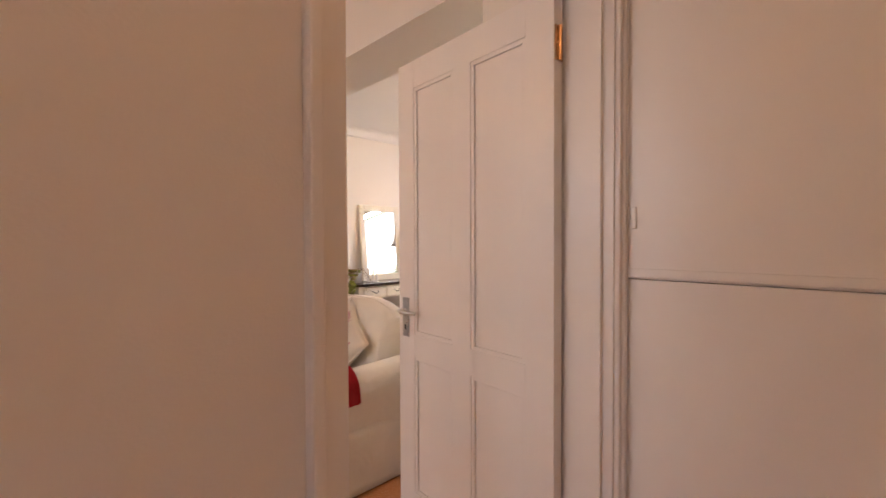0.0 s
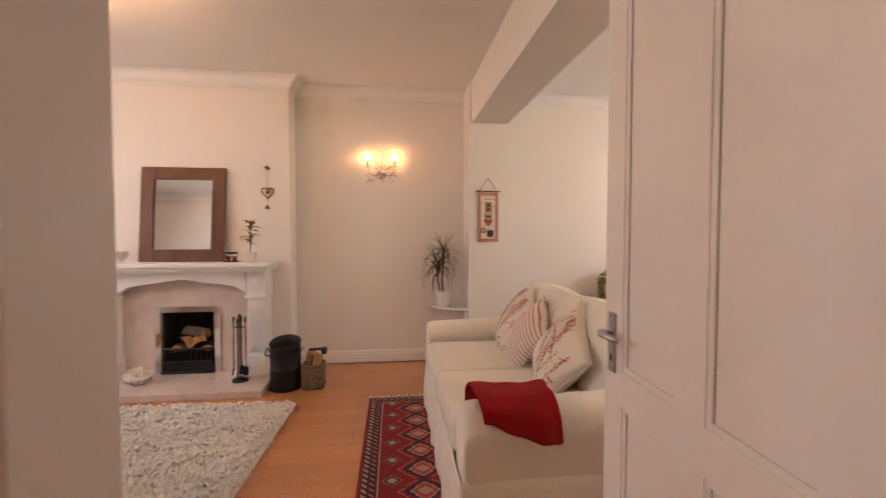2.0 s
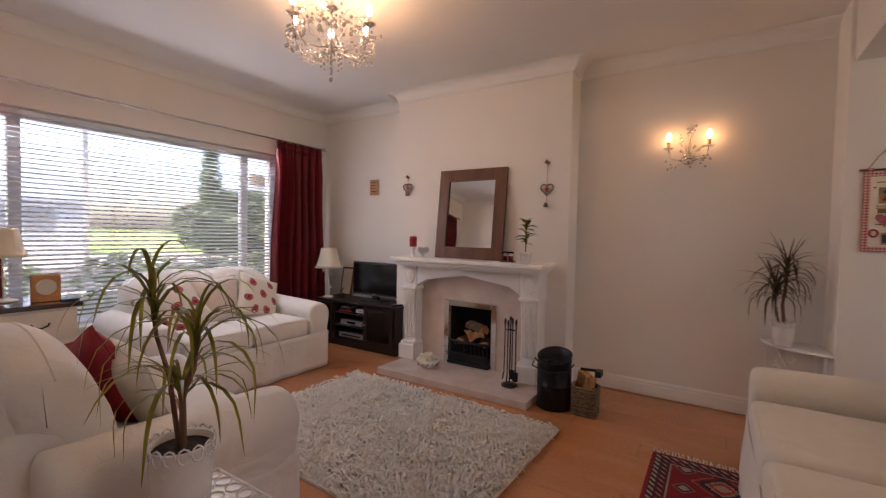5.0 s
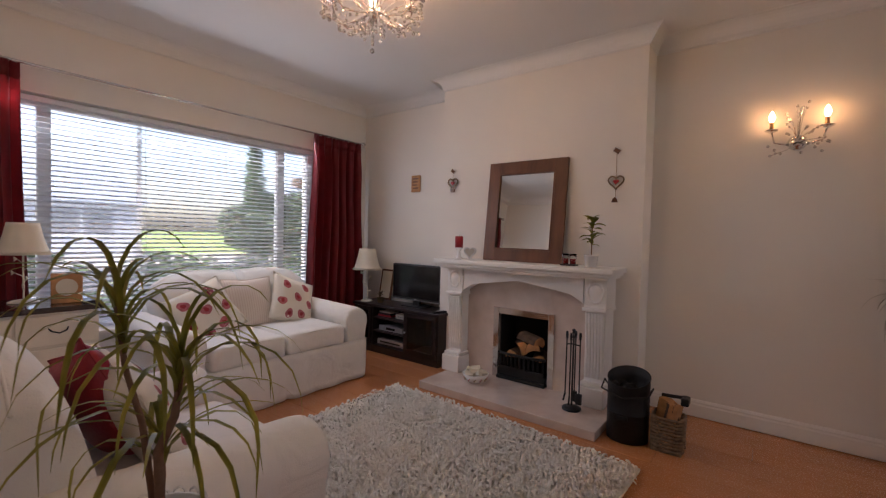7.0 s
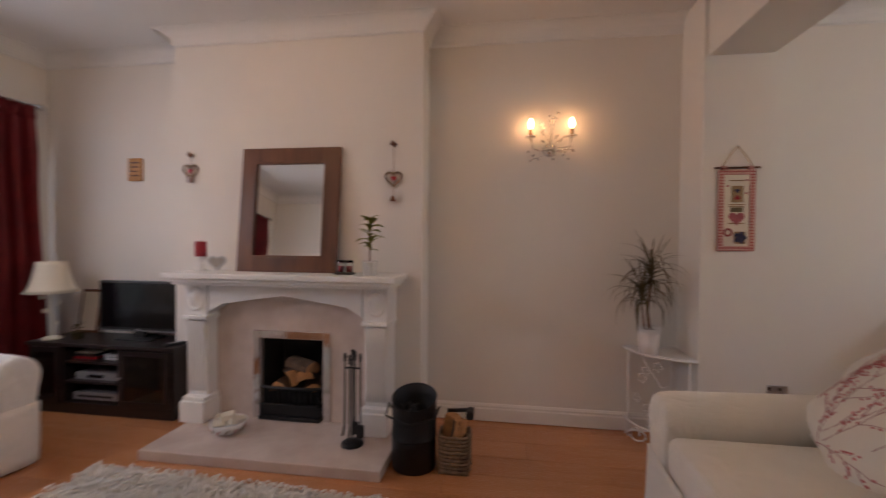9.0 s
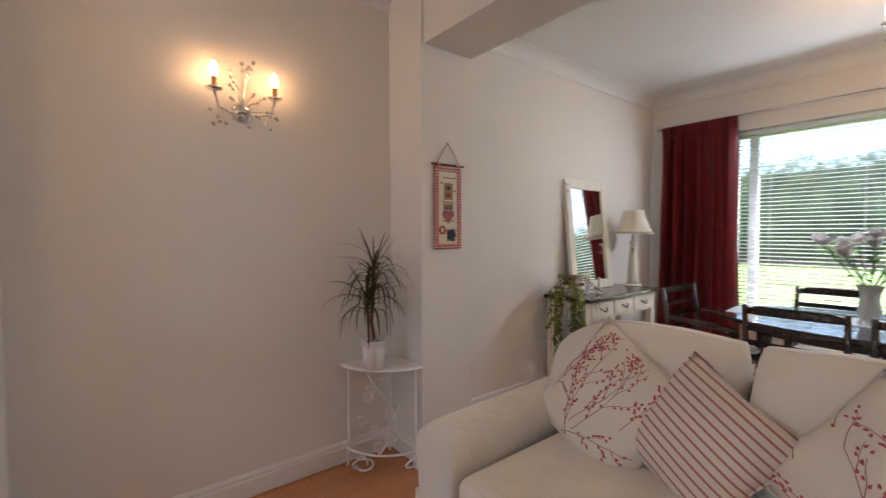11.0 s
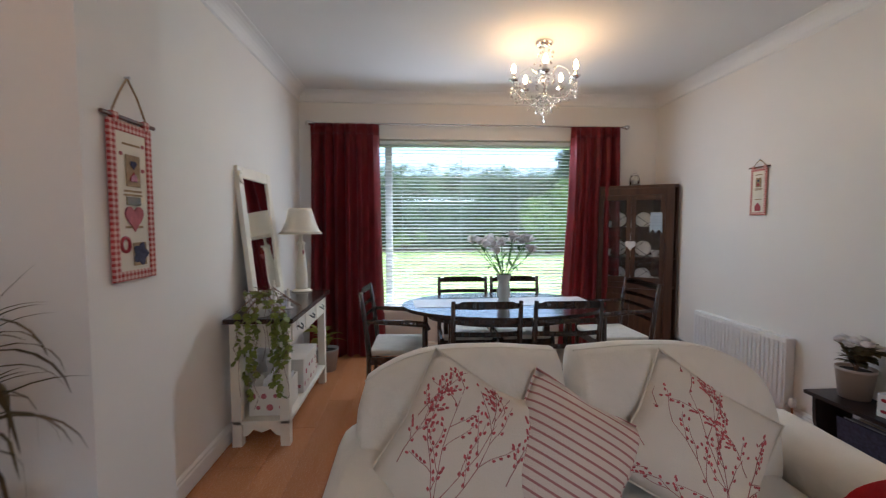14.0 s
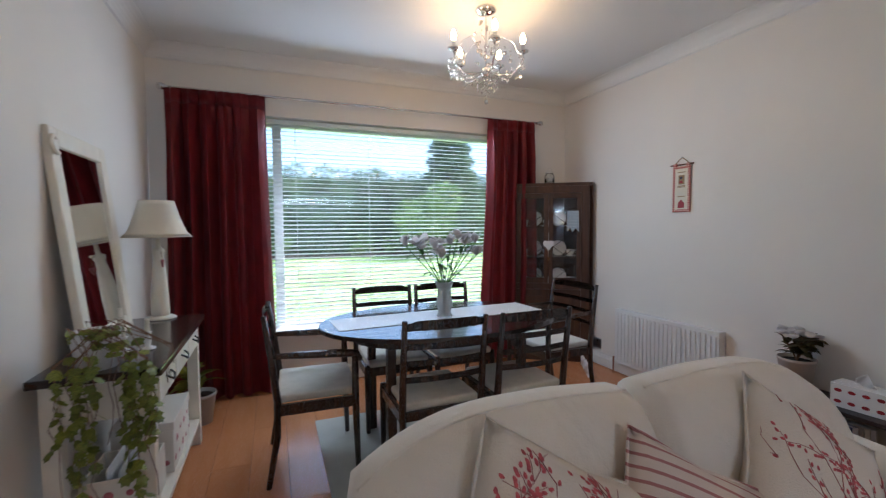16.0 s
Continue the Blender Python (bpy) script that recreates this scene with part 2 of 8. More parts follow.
def box(bm, x0, x1, y0, y1, z0, z1, bev=0.0, seg=2):
    r = bmesh.ops.create_cube(bm, size=1.0, matrix=Matrix.Translation(((x0 + x1) / 2, (y0 + y1) / 2, (z0 + z1) / 2)) @ Matrix.Diagonal((x1 - x0, y1 - y0, z1 - z0, 1)))
    if bev:
        es = list({e for v in r["verts"] for e in v.link_edges})
        bmesh.ops.bevel(bm, geom=es, offset=bev, segments=seg, affect="EDGES", profile=0.6)
    return bm


def B(x0, x1, y0, y1, z0, z1, bev=0.0, seg=2):
    return box(bmesh.new(), x0, x1, y0, y1, z0, z1, bev, seg)


def lathe(profile, n=24, bm=None, c=(0, 0, 0)):
    """A turned body from (radius, height) pairs."""
    bm = bm or bmesh.new()
    rings = []
    for r, z in profile:
        rings.append([bm.verts.new((c[0] + r * math.cos(2 * math.pi * i / n), c[1] + r * math.sin(2 * math.pi * i / n), c[2] + z)) for i in range(n)])
    for a, b in zip(rings, rings[1:]):
        for i in range(n):
            bm.faces.new((a[i], a[(i + 1) % n], b[(i + 1) % n], b[i]))
    for ring, flip in ((rings[0], True), (rings[-1], False)):
        if profile[0 if flip else -1][0] > 1e-4:
            bm.faces.new(ring[::-1] if flip else ring)
    bmesh.ops.remove_doubles(bm, verts=bm.verts, dist=1e-5)
    return bm


def tube(pts, r, n=8, bm=None, closed=False):
    """A round rod along points; r: one radius or one for each point."""
    bm = bm or bmesh.new()
    pts = [Vector(p) for p in pts]
    rs = r if isinstance(r, (list, tuple)) else [r] * len(pts)
    rings, up = [], Vector((0.13, 0.21, 1)).normalized()
    for i, p in enumerate(pts):
        a = pts[i - 1] if i or closed else p
        b = pts[(i + 1) % len(pts)] if i < len(pts) - 1 or closed else p
        d = (b - a).normalized()
        s = d.cross(up)
        if s.length < 1e-3:
            s = d.cross(Vector((1, 0, 0)))
        s.normalize()
        u = s.cross(d).normalized()
        rings.append([bm.verts.new(p + rs[i] * (math.cos(2 * math.pi * k / n) * s + math.sin(2 * math.pi * k / n) * u)) for k in range(n)])
    pairs = list(zip(rings, rings[1:])) + ([(rings[-1], rings[0])] if closed else [])
    for a, b in pairs:
        for k in range(n):
            bm.faces.new((a[k], a[(k + 1) % n], b[(k + 1) % n], b[k]))
    if not closed:
        bm.faces.new(rings[0][::-1])
        bm.faces.new(rings[-1])
    return bm


def slab(outline, z0, z1, bm=None, bev=0.0, flip=None):
    """A prism over a plan outline; flip: a matrix to turn it."""
    bm = bm or bmesh.new()
    start = len(bm.verts)
    lo = [bm.verts.new((x, y, z0)) for x, y in outline]
    hi = [bm.verts.new((x, y, z1)) for x, y in outline]
    n = len(outline)
    bm.faces.new(lo[::-1])
    top = bm.faces.new(hi)
    for i in range(n):
        bm.faces.new((lo[i], lo[(i + 1) % n], hi[(i + 1) % n], hi[i]))
    if bev:
        bmesh.ops.bevel(bm, geom=list({e for f in (top,) for e in f.edges}), offset=bev, segments=2, affect="EDGES")
    if flip is not None:
        bm.verts.ensure_lookup_table()
        bmesh.ops.transform(bm, matrix=flip, verts=bm.verts[start:])
    bmesh.ops.recalc_face_normals(bm, faces=bm.faces)
    return bm


def sheet(f, nu, nv, thick=0.0, bm=None):
    """A surface f(u, v), u and v from 0 to 1, given a thickness along its normals."""
    bm = bm or bmesh.new()
    g = [[bm.verts.new(f(i / nu, j / nv)) for j in range(nv + 1)] for i in range(nu + 1)]
    faces = [bm.faces.new((g[i][j], g[i + 1][j], g[i + 1][j + 1], g[i][j + 1])) for i in range(nu) for j in range(nv)]
    if thick:
        bmesh.ops.solidify(bm, geom=faces, thickness=thick)
    return bm


def pillow(w, h, d, puff=2.6, nu=14, bm=None):
    """A stuffed cushion in the xz plane, thickest in the middle."""
    bm = bm or bmesh.new()
    for side in (1, -1):
        g = []
        for i in range(nu + 1):
            row = []
            for j in range(nu + 1):
                u, v = 2 * i / nu - 1, 2 * j / nu - 1
                t = max(0.0, (1 - abs(u) ** puff) * (1 - abs(v) ** puff)) ** 0.6
                pin = 1 - 0.10 * (1 - abs(u * v)) * max(abs(u), abs(v)) ** 4
                row.append(bm.verts.new((u * w / 2 * pin, side * d / 2 * t, v * h / 2 * pin)))
            g.append(row)
        for i in range(nu):
            for j in range(nu):
                q = (g[i][j], g[i + 1][j], g[i + 1][j + 1], g[i][j + 1])
                bm.faces.new(q if side < 0 else q[::-1])
    bmesh.ops.remove_doubles(bm, verts=bm.verts, dist=1e-5)
    return bm


def soft(ob, levels=2):
    """Rounds a cage into upholstery."""
    s = ob.modifiers.new("rounding", "SUBSURF")
    s.levels = s.render_levels = levels
    for p in ob.data.polygons:
        p.use_smooth = True
    return ob


def structure(name, bm, material, label, category, smooth=False):
    return tagged(part(name, bm, material, smooth=smooth), label, category, kind="structure")


# ---- the rooms ----
XW, XE, YN, YS, YSD, H = -3.30, 4.50, 5.66, 1.90, 2.05, 2.60
DOOR_L, DOOR_R, DOOR_H = 0.40, 1.231, 2.02
YHALL = 1.755
WL = (2.60, 5.02, 0.45, 2.03)      # living window: y from, y to, sill, head
WD = (2.55, 4.98, 0.43, 2.16)      # dining window

bm = B(XW - 0.3, XE + 0.3, YN, YN + 0.25, -0.2, H)
wall_north = structure("wall_north", bm, WALL, "cream painted plaster party wall behind the fireplace", "wall")
bm = slab([(-2.0, 0), (-1.315, 0), (-1.315, 0.585), (-0.885, 0.585), (-0.885, 0), (-0.28, 0), (-0.28, H - 0.002), (-2.0, H - 0.002)], 0.0, 0.228, flip=pose(0, YN - 0.002, 0, 90, 0, 0))
structure("chimney_breast", bm, WALL, "cream painted chimney breast with a fire opening", "chimney breast")
bm = B(1.31, 1.66, 5.35, YN - 0.002, 0, H - 0.002)
structure("pier", bm, WALL, "cream painted wall pier between the two rooms", "pier")
bm = B(1.33, 1.66, YSD, 5.35 - 0.001, 2.235, H - 0.002)
structure("beam", bm, WALL, "white painted ceiling beam between living and dining area", "beam")
bm = B(1.33, 1.66, YS - 0.1, YSD + 0.25, 0, 2.235)
structure("wall_nib", bm, WALL, "cream painted wall nib under the beam", "wall")


def window_wall(name, x0, x1, win, y0, y1, label):
    bm = B(x0, x1, y0, y1, -0.2, win[2])
    box(bm, x0, x1, y0, y1, win[3], H)
    box(bm, x0, x1, y0, win[0], win[2], win[3])
    box(bm, x0, x1, win[1], y1, win[2], win[3])
    return structure(name, bm, WALL, label, "wall")


window_wall("wall_west", XW - 0.28, XW, WL, 0.2, YN, "cream wall with the wide street window")
window_wall("wall_east", XE, XE + 0.28, WD, YS - 0.4, YN, "cream wall with the wide garden window")
bm = B(XW, DOOR_L - 0.03, YHALL, YS, 0, H)
box(bm, DOOR_R + 0.03, 1.66, YHALL, YS, 0, H)
box(bm, DOOR_L - 0.03, DOOR_R + 0.03, YHALL, YS, DOOR_H + 0.03, H)
structure("wall_south", bm, WALL, "cream plaster wall with the doorway to the hall", "wall")
bm = B(1.66, XE, YSD - 0.25, YSD, 0, H)
structure("wall_south_dining", bm, WALL, "cream plaster wall of the dining area", "wall")
bm = B(XW - 0.3, XE + 0.3, -0.2, YN + 0.25, H, H + 0.15)
structure("ceiling", bm, CEIL, "plain white painted ceiling", "ceiling")
bm = B(XW - 0.28, XE + 0.28, -0.2, YN + 0.2, -0.2, -0.014)
structure("subfloor", bm, PAVING, "concrete under the laminate boards", "floor")
# hall round the first steps
HX = 1.30
bm = B(HX, HX + 0.12, -0.2, YHALL, 0, 1.9)
box(bm, HX, HX + 0.12, -0.2, YHALL, 1.9, H)
structure("hall_wall_east", bm, WALL, "cream painted hall wall with a cupboard", "wall")
structure("hall_wall_south", B(XW, HX + 0.12, -0.3, -0.2, 0, H), WALL, "cream painted end wall of the hall", "wall")

# door lining and architraves
bm = B(DOOR_L - 0.03, DOOR_L, YHALL - 0.002, YS + 0.002, 0, DOOR_H + 0.03)
box(bm, DOOR_R, DOOR_R + 0.03, YHALL - 0.002, YS + 0.002, 0, DOOR_H + 0.03)
box(bm, DOOR_L, DOOR_R, YHALL - 0.002, YS + 0.002, DOOR_H, DOOR_H + 0.03)
box(bm, DOOR_L, DOOR_L + 0.012, YHALL + 0.03, YHALL + 0.09, 0, DOOR_H)
box(bm, DOOR_R - 0.012, DOOR_R, YHALL + 0.03, YHALL + 0.09, 0, DOOR_H)
lining = structure("door_lining", bm, GLOSS, "white gloss painted door lining", "door frame")


def architrave(y, s):
    bm = bmesh.new()
    for x0, x1 in ((DOOR_L - 0.062, DOOR_L - 0.006), (DOOR_R + 0.006, DOOR_R + (0.040 if s < 0 else 0.062))):
        box(bm, x0, x1, min(y, y + s * 0.016), max(y, y + s * 0.016), 0, DOOR_H + 0.062, 0.004)
        xi = x0 if x0 < 0.7 else x1 - 0.018
        box(bm, xi, xi + 0.018, min(y + s * 0.015, y + s * 0.024), max(y + s * 0.015, y + s * 0.024), 0, DOOR_H + 0.062, 0.003)
    box(bm, DOOR_L - 0.006, DOOR_R + 0.006, min(y, y + s * 0.016), max(y, y + s * 0.016), DOOR_H + 0.006, DOOR_H + 0.062, 0.004)
    return bm


structure("architrave_hall", architrave(YHALL, -1), GLOSS, "white moulded architrave round the doorway", "trim")
structure("architrave_room", architrave(YS, 1), GLOSS, "white moulded architrave round the doorway", "trim")


# skirting and coving follow the walls
def moulding(name, runs, profile, material, label, category):
    """Runs of (x0, y0, x1, y1) with the room on the left; profile of (out, z)."""
    bm = bmesh.new()
    for x0, y0, x1, y1, *ext in runs:
        e0, e1 = ext or (0, 0)
        d = Vector((x1 - x0, y1 - y0, 0)).normalized()
        nrm = Vector((-d.y, d.x, 0))
        a = [bm.verts.new(Vector((x0, y0, 0)) + nrm * o - d * o * e0 + Vector((0, 0, z))) for o, z in profile]
        b = [bm.verts.new(Vector((x1, y1, 0)) + nrm * o + d * o * e1 + Vector((0, 0, z))) for o, z in profile]
        for i in range(len(profile) - 1):
            bm.faces.new((a[i], b[i], b[i + 1], a[i + 1]))
        bm.faces.new(a)
        bm.faces.new(b[::-1])
    bmesh.ops.recalc_face_normals(bm, faces=bm.faces)
    return structure(name, bm, material, label, category)


SK = [(0.0005, 0.007), (0.018, 0.007), (0.018, 0.085), (0.013, 0.095), (0.014, 0.105), (0.006, 0.118), (0.0005, 0.12)]
runs = [(1.31, YN, -0.28, YN), (-0.28, YN, -0.28, 5.43), (-2.0, 5.43, -2.0, YN), (-2.0, YN, XW, YN), (XW, YN, XW, YS), (XW, YS, DOOR_L - 0.062, YS),
        (1.66, YSD, XE, YSD), (XE, YSD, XE, YN), (XE, YN, 1.66, YN), (1.66, YN, 1.66, 5.35, 0, 1), (1.66, 5.35, 1.31, 5.35, 1, 1), (1.31, 5.35, 1.31, YN, 1, 0)]
moulding("baseboard", runs, SK, GLOSS, "white gloss moulded skirting board", "baseboard")
moulding("hall_baseboard", [(DOOR_L - 0.062, YHALL, XW, YHALL)], SK, GLOSS, "white gloss moulded hall skirting board", "baseboard")
CV = [(0.0005, H - 0.10)] + [(0.012 + 0.085 * (1 - math.cos(a)), H - 0.09 + 0.085 * math.sin(a)) for a in np.linspace(0, math.pi / 2, 7)] + [(0.10, H - 0.0005)]
runs2 = [(1.33, YN, -0.28, YN), (-0.28, YN, -0.28, 5.43, 0, 1), (-0.28, 5.43, -2.0, 5.43, 1, 1), (-2.0, 5.43, -2.0, YN, 1, 0), (-2.0, YN, XW, YN), (XW, YN, XW, YS), (XW, YS, 1.33, YS),
         (1.66, YSD, XE, YSD), (XE, YSD, XE, YN), (XE, YN, 1.66, YN)]
moulding("coving", runs2, CV, CEIL, "white plaster coving along the ceiling", "trim")


# ---- windows, blinds, curtains ----
def window(name, x, out, win, mullions, label):
    """A plastic window in the wall plane x; out: +1 or -1, the way outdoors."""
    y0, y1, z0, z1 = win
    w = thing(name, pose(x, 0, 0), label, "window", kind="structure")
    a, b = sorted((out * 0.10, out * 0.17))
    bm = B(a, b, y0, y0 + 0.06, z0, z1, 0.006)
    box(bm, a, b, y1 - 0.06, y1, z0, z1, 0.006)
    box(bm, a, b, y0 + 0.06, y1 - 0.06, z0, z0 + 0.06, 0.006)
    box(bm, a, b, y0 + 0.06, y1 - 0.06, z1 - 0.06, z1, 0.006)
    part("window_frame", bm, UPVC, w)
    for m in mullions:
        part("mullion", B(a + 0.002, b - 0.002, m - 0.035, m + 0.035, z0 + 0.06, z1 - 0.06, 0.006), UPVC, w)
    edges = [y0 + 0.06] + [e for m in sorted(mullions) for e in (m - 0.035, m + 0.035)] + [y1 - 0.06]
    for p, q in zip(edges[::2], edges[1::2]):
        pane = part("pane", B(out * 0.135 - 0.003, out * 0.135 + 0.003, p, q, z0 + 0.06, z1 - 0.06), GLASS, w)
        pane.visible_shadow = False
    s0, s1 = sorted((-out * 0.05, out * 0.098))
    part("window_sill", B(s0, s1, y0 + 0.001, y1 - 0.001, z0 + 0.001, z0 + 0.026, 0.006), GLOSS, w)
    return w


window("window_1", XW, -1, WL, (2.95, 4.665), "wide white plastic street window with three lights")
window("window_2", XE, 1, WD, (4.80,), "wide white plastic garden window with one narrow light")


def blind(x, win, label, out, tilt, bottom, sw, step):
    y0, y1 = win[0] + 0.02, win[1] - 0.02
    z1 = win[3] - 0.012
    t = thing("venetian_blind", pose(x, 0, z1), label, "blind", "blinds at the windows")
    part("headrail", B(-0.02, 0.02, y0, y1, -0.035, 0, 0.004), SLAT, t)
    first = None
    n = int((z1 - 0.05 - bottom) / step)
    for i in range(n):
        z = -0.055 - i * step
        if first is None:
            bm = sheet(lambda u, v: ((u - 0.5) * sw, y0 + v * (y1 - y0), 0.0045 * (1 - (2 * u - 1) ** 2)), 6, 1, 0.0012)
            first = part("slat", bm, SLAT, t, m=pose(0, 0, z, 0, tilt))
        else:
            again(first, t, pose(0, 0, z, 0, tilt + random.uniform(-0.7, 0.7)))
    zb = -0.055 - n * step
    part("bottom_rail", B(-0.014, 0.014, y0, y1, zb - 0.008, zb + 0.008, 0.003), SLAT, t)
    k = 4
    for i in range(k):
        y = y0 + (i + 0.5) * (y1 - y0) / k
        part("ladder_cord", B(-0.0135, -0.0125, y - 0.001, y + 0.001, zb, -0.02), UPVC, t)
        part("ladder_cord", B(0.0125, 0.0135, y - 0.001, y + 0.001, zb, -0.02), UPVC, t)
    return t


blind(XW - 0.055, WL, "white venetian blind lowered with open slats over the street window", -1, 17, WL[2] + 0.05, 0.046, 0.034)
blind(XE + 0.055, WD, "white venetian blind lowered with open slats over the garden window", 1, -13, WD[2] + 0.05, 0.036, 0.034)


def curtain(x, y0, y1, b0, b1, z0, z1, folds, seed, label):
    """A gathered curtain; the top runs y0 to y1, the hem b0 to b1."""
    rng = random.Random(seed)
    ph = [rng.uniform(0, 6.28) for _ in range(4)]

    def f(u, v):
        a, b = y0 + (b0 - y0) * (1 - v) ** 1.5, y1 + (b1 - y1) * (1 - v) ** 1.5
        amp = 0.062 - 0.045 * max(0, v - 0.86) / 0.14
        s = math.sin(u * folds * 2 * math.pi + ph[0] + 1.1 * math.sin(3 * u + ph[1]) + 0.7 * (1 - v) * math.sin(7 * u + ph[2]))
        s = math.copysign(abs(s) ** 0.75, s) + 0.3 * max(0, v - 0.8) / 0.2 * math.sin(u * folds * 6 * math.pi)
        return (amp * s * (0.75 + 0.25 * math.sin(5 * u + ph[3])) + 0.01 * math.sin(9 * v + 5 * u), a + (b - a) * u + 0.008 * math.cos(u * folds * 4 * math.pi), z0 + (z1 - z0) * v)
    t = thing("curtain", pose(x, 0, 0), label, "curtain", "dark red curtains")
    part("cloth", sheet(f, folds * 14, 20, 0.003), CURTAIN, t, smooth=True)

    def g(u, v):
        p = f(u, 0.955 + 0.045 * v)
        return (p[0] * 1.05 + (0.006 if x < 0 else -0.006), p[1], p[2] + 0.012 + 0.004 * math.sin(u * folds * 19))
    part("heading_tape", sheet(g, folds * 10, 2, 0.003), CURTAIN, t, smooth=True)
    return t


curtain(XW + 0.10, 4.88, 5.46, 4.80, 5.53, 0.03, 2.15, 6, 1, "dark red pleated curtain drawn open at the street window")
curtain(XW + 0.10, 2.25, 2.80, 2.2, 2.86, 0.03, 2.15, 6, 2, "dark red pleated curtain drawn open at the street window")
curtain(XE - 0.085, 4.87, 5.53, 4.82, 5.585, 0.012, 2.27, 6, 3, "dark red pleated curtain drawn open at the garden window")
curtain(XE - 0.085, 2.47, 2.965, 2.45, 3.07, 0.02, 2.27, 5, 4, "dark red pleated curtain drawn open at the garden window")


def pole(x, y0, y1, z, s, label):
    t = thing("curtain_pole", pose(x, 0, z), label, "curtain pole", "chrome curtain poles")
    part("rod", tube([(0, y0, 0), (0, y1, 0)], 0.0095, 10), CHROME, t, smooth=True)
    for y, d in ((y0, -1), (y1, 1)):
        part("finial", lathe([(0.0, -0.03), (0.02, -0.02), (0.026, 0), (0.02, 0.02), (0.012, 0.03), (0.012, 0.045), (0, 0.045)], 14), CHROME, t, smooth=True, m=pose(0, y + d * 0.03, 0, 90 * d, 0, 0))
    for y in (y0 + 0.12, (y0 + y1) / 2, y1 - 0.12):
        bm = tube([(0, y, 0.0), (s * 0.07, y, 0.025), (s * 0.096, y, 0.025)], 0.006, 8)
        lathe([(0.018, 0), (0.018, 0.006), (0, 0.006)], 12, bm, (s * 0.088, y, 0.02))
        part("bracket", bm, CHROME, t)
    return t


pole(XW + 0.10, 2.2, 5.50, 2.172, -1, "slim chrome curtain pole above the street window")
pole(XE - 0.085, 2.44, 5.52, 2.285, 1, "slim chrome curtain pole above the garden window")


# ---- the panelled door ----
def panel_door():
    d = Vector((1.236 - 1.188, 2.69 - 1.93, 0))
    ang = math.degrees(math.atan2(d.y, d.x))
    t = thing("door_1", pose(1.206, 1.908, 0.008, 0, 0, ang), "white four-panel wooden door standing open into the room", "door", kind="structure")
    W_, T, HH = 0.782, 0.04, 1.981
    s = 0.105
    bm = bmesh.new()
    box(bm, 0, s, -T / 2, T / 2, 0, HH, 0.002)
    box(bm, W_ - s, W_, -T / 2, T / 2, 0, HH, 0.002)
    m0, m1 = W_ / 2 - 0.045, W_ / 2 + 0.045
    for a, b in ((0, 0.2), (0.768, 0.86), (HH - 0.11, HH)):
        box(bm, s, W_ - s, -T / 2 + 0.0004, T / 2 - 0.0004, a, b)
    for a, b in ((0.2, 0.768), (0.86, HH - 0.11)):
        box(bm, m0, m1, -T / 2 + 0.0004, T / 2 - 0.0004, a, b)
    part("door_frame", bm, GLOSS, t)
    for x0, x1 in ((s, m0), (m1, W_ - s)):
        for a, b in ((0.2, 0.768), (0.86, HH - 0.11)):
            p = part("panel", B(x0, x1, -0.011, 0.011, a, b), GLOSS, t)
            bm = bmesh.new()
            for sd in (-1, 1):
                ya, yb = sorted((sd * 0.011, sd * 0.0170))
                for c in ((x0 - 0.006, x0 + 0.016, a - 0.006, b + 0.006), (x1 - 0.016, x1 + 0.006, a - 0.006, b + 0.006), (x0 + 0.01, x1 - 0.01, a - 0.006, a + 0.016), (x0 + 0.01, x1 - 0.01, b - 0.016, b + 0.006)):
                    box(bm, c[0], c[1], ya, yb, c[2], c[3], 0.004)
            part("panel_moulding", bm, GLOSS, p)
    for sd in (-1, 1):
        h = part("door_handle", box(bmesh.new(), W_ - 0.072, W_ - 0.032, *sorted((sd * 0.0205, sd * 0.0265)), 0.845, 1.01, 0.003), STEEL, t, "brushed steel lever handle on a back plate")
        bm = tube([(W_ - 0.052, sd * 0.025, 0.955), (W_ - 0.052, sd * 0.06, 0.955), (W_ - 0.075, sd * 0.066, 0.955), (W_ - 0.165, sd * 0.064, 0.958)], [0.009, 0.009, 0.0095, 0.007], 10)
        part("lever", bm, STEEL, h, smooth=True)
        part("keyhole", B(W_ - 0.056, W_ - 0.048, *sorted((sd * 0.0262, sd * 0.0275)), 0.875, 0.895), PLASTIC, h)
    part("latch_plate", B(W_ - 0.001, W_ + 0.0015, -0.011, 0.011, 0.87, 1.02), STEEL, t)
    for z in (0.22, 1.77):
        bm = tube([(-0.006, 0.0, z), (-0.006, 0.0, z + 0.1)], 0.006, 10)
        box(bm, -0.004, 0.0005, -0.018, 0.018, z, z + 0.1)
        part("hinge", bm, BRASS, t, "brass butt hinge spotted with paint")
    return t


panel_door()


def hall_cupboard():
    x = HX
    t = thing("hall_cupboard", pose(x, 0, 0), "white flush cupboard front with an upper and a lower door", "cupboard")
    part("frame_post", B(-0.020, -0.001, 1.738, 1.753, 0.0, 2.3, 0.003), GLOSS, t)
    part("frame_post", B(-0.022, -0.001, 0.2, 0.24, 0.0, 2.3, 0.003), GLOSS, t)
    part("upper_door", B(-0.026, -0.002, 0.245, 1.735, 1.15, 2.3, 0.003), GLOSS, t)
    part("lower_door", B(-0.0235, -0.002, 0.245, 1.735, 0.05, 1.148, 0.002), GLOSS, t)
    bm = B(-0.031, -0.0265, 0.25, 1.732, 1.155, 1.178, 0.002)
    part("rail", bm, GLOSS, t)
    part("catch", B(-0.034, -0.0262, 1.708, 1.722, 1.285, 1.345, 0.003), GLOSS, t)


hall_cupboard()


# ---- fireplace ----
CX = -1.10


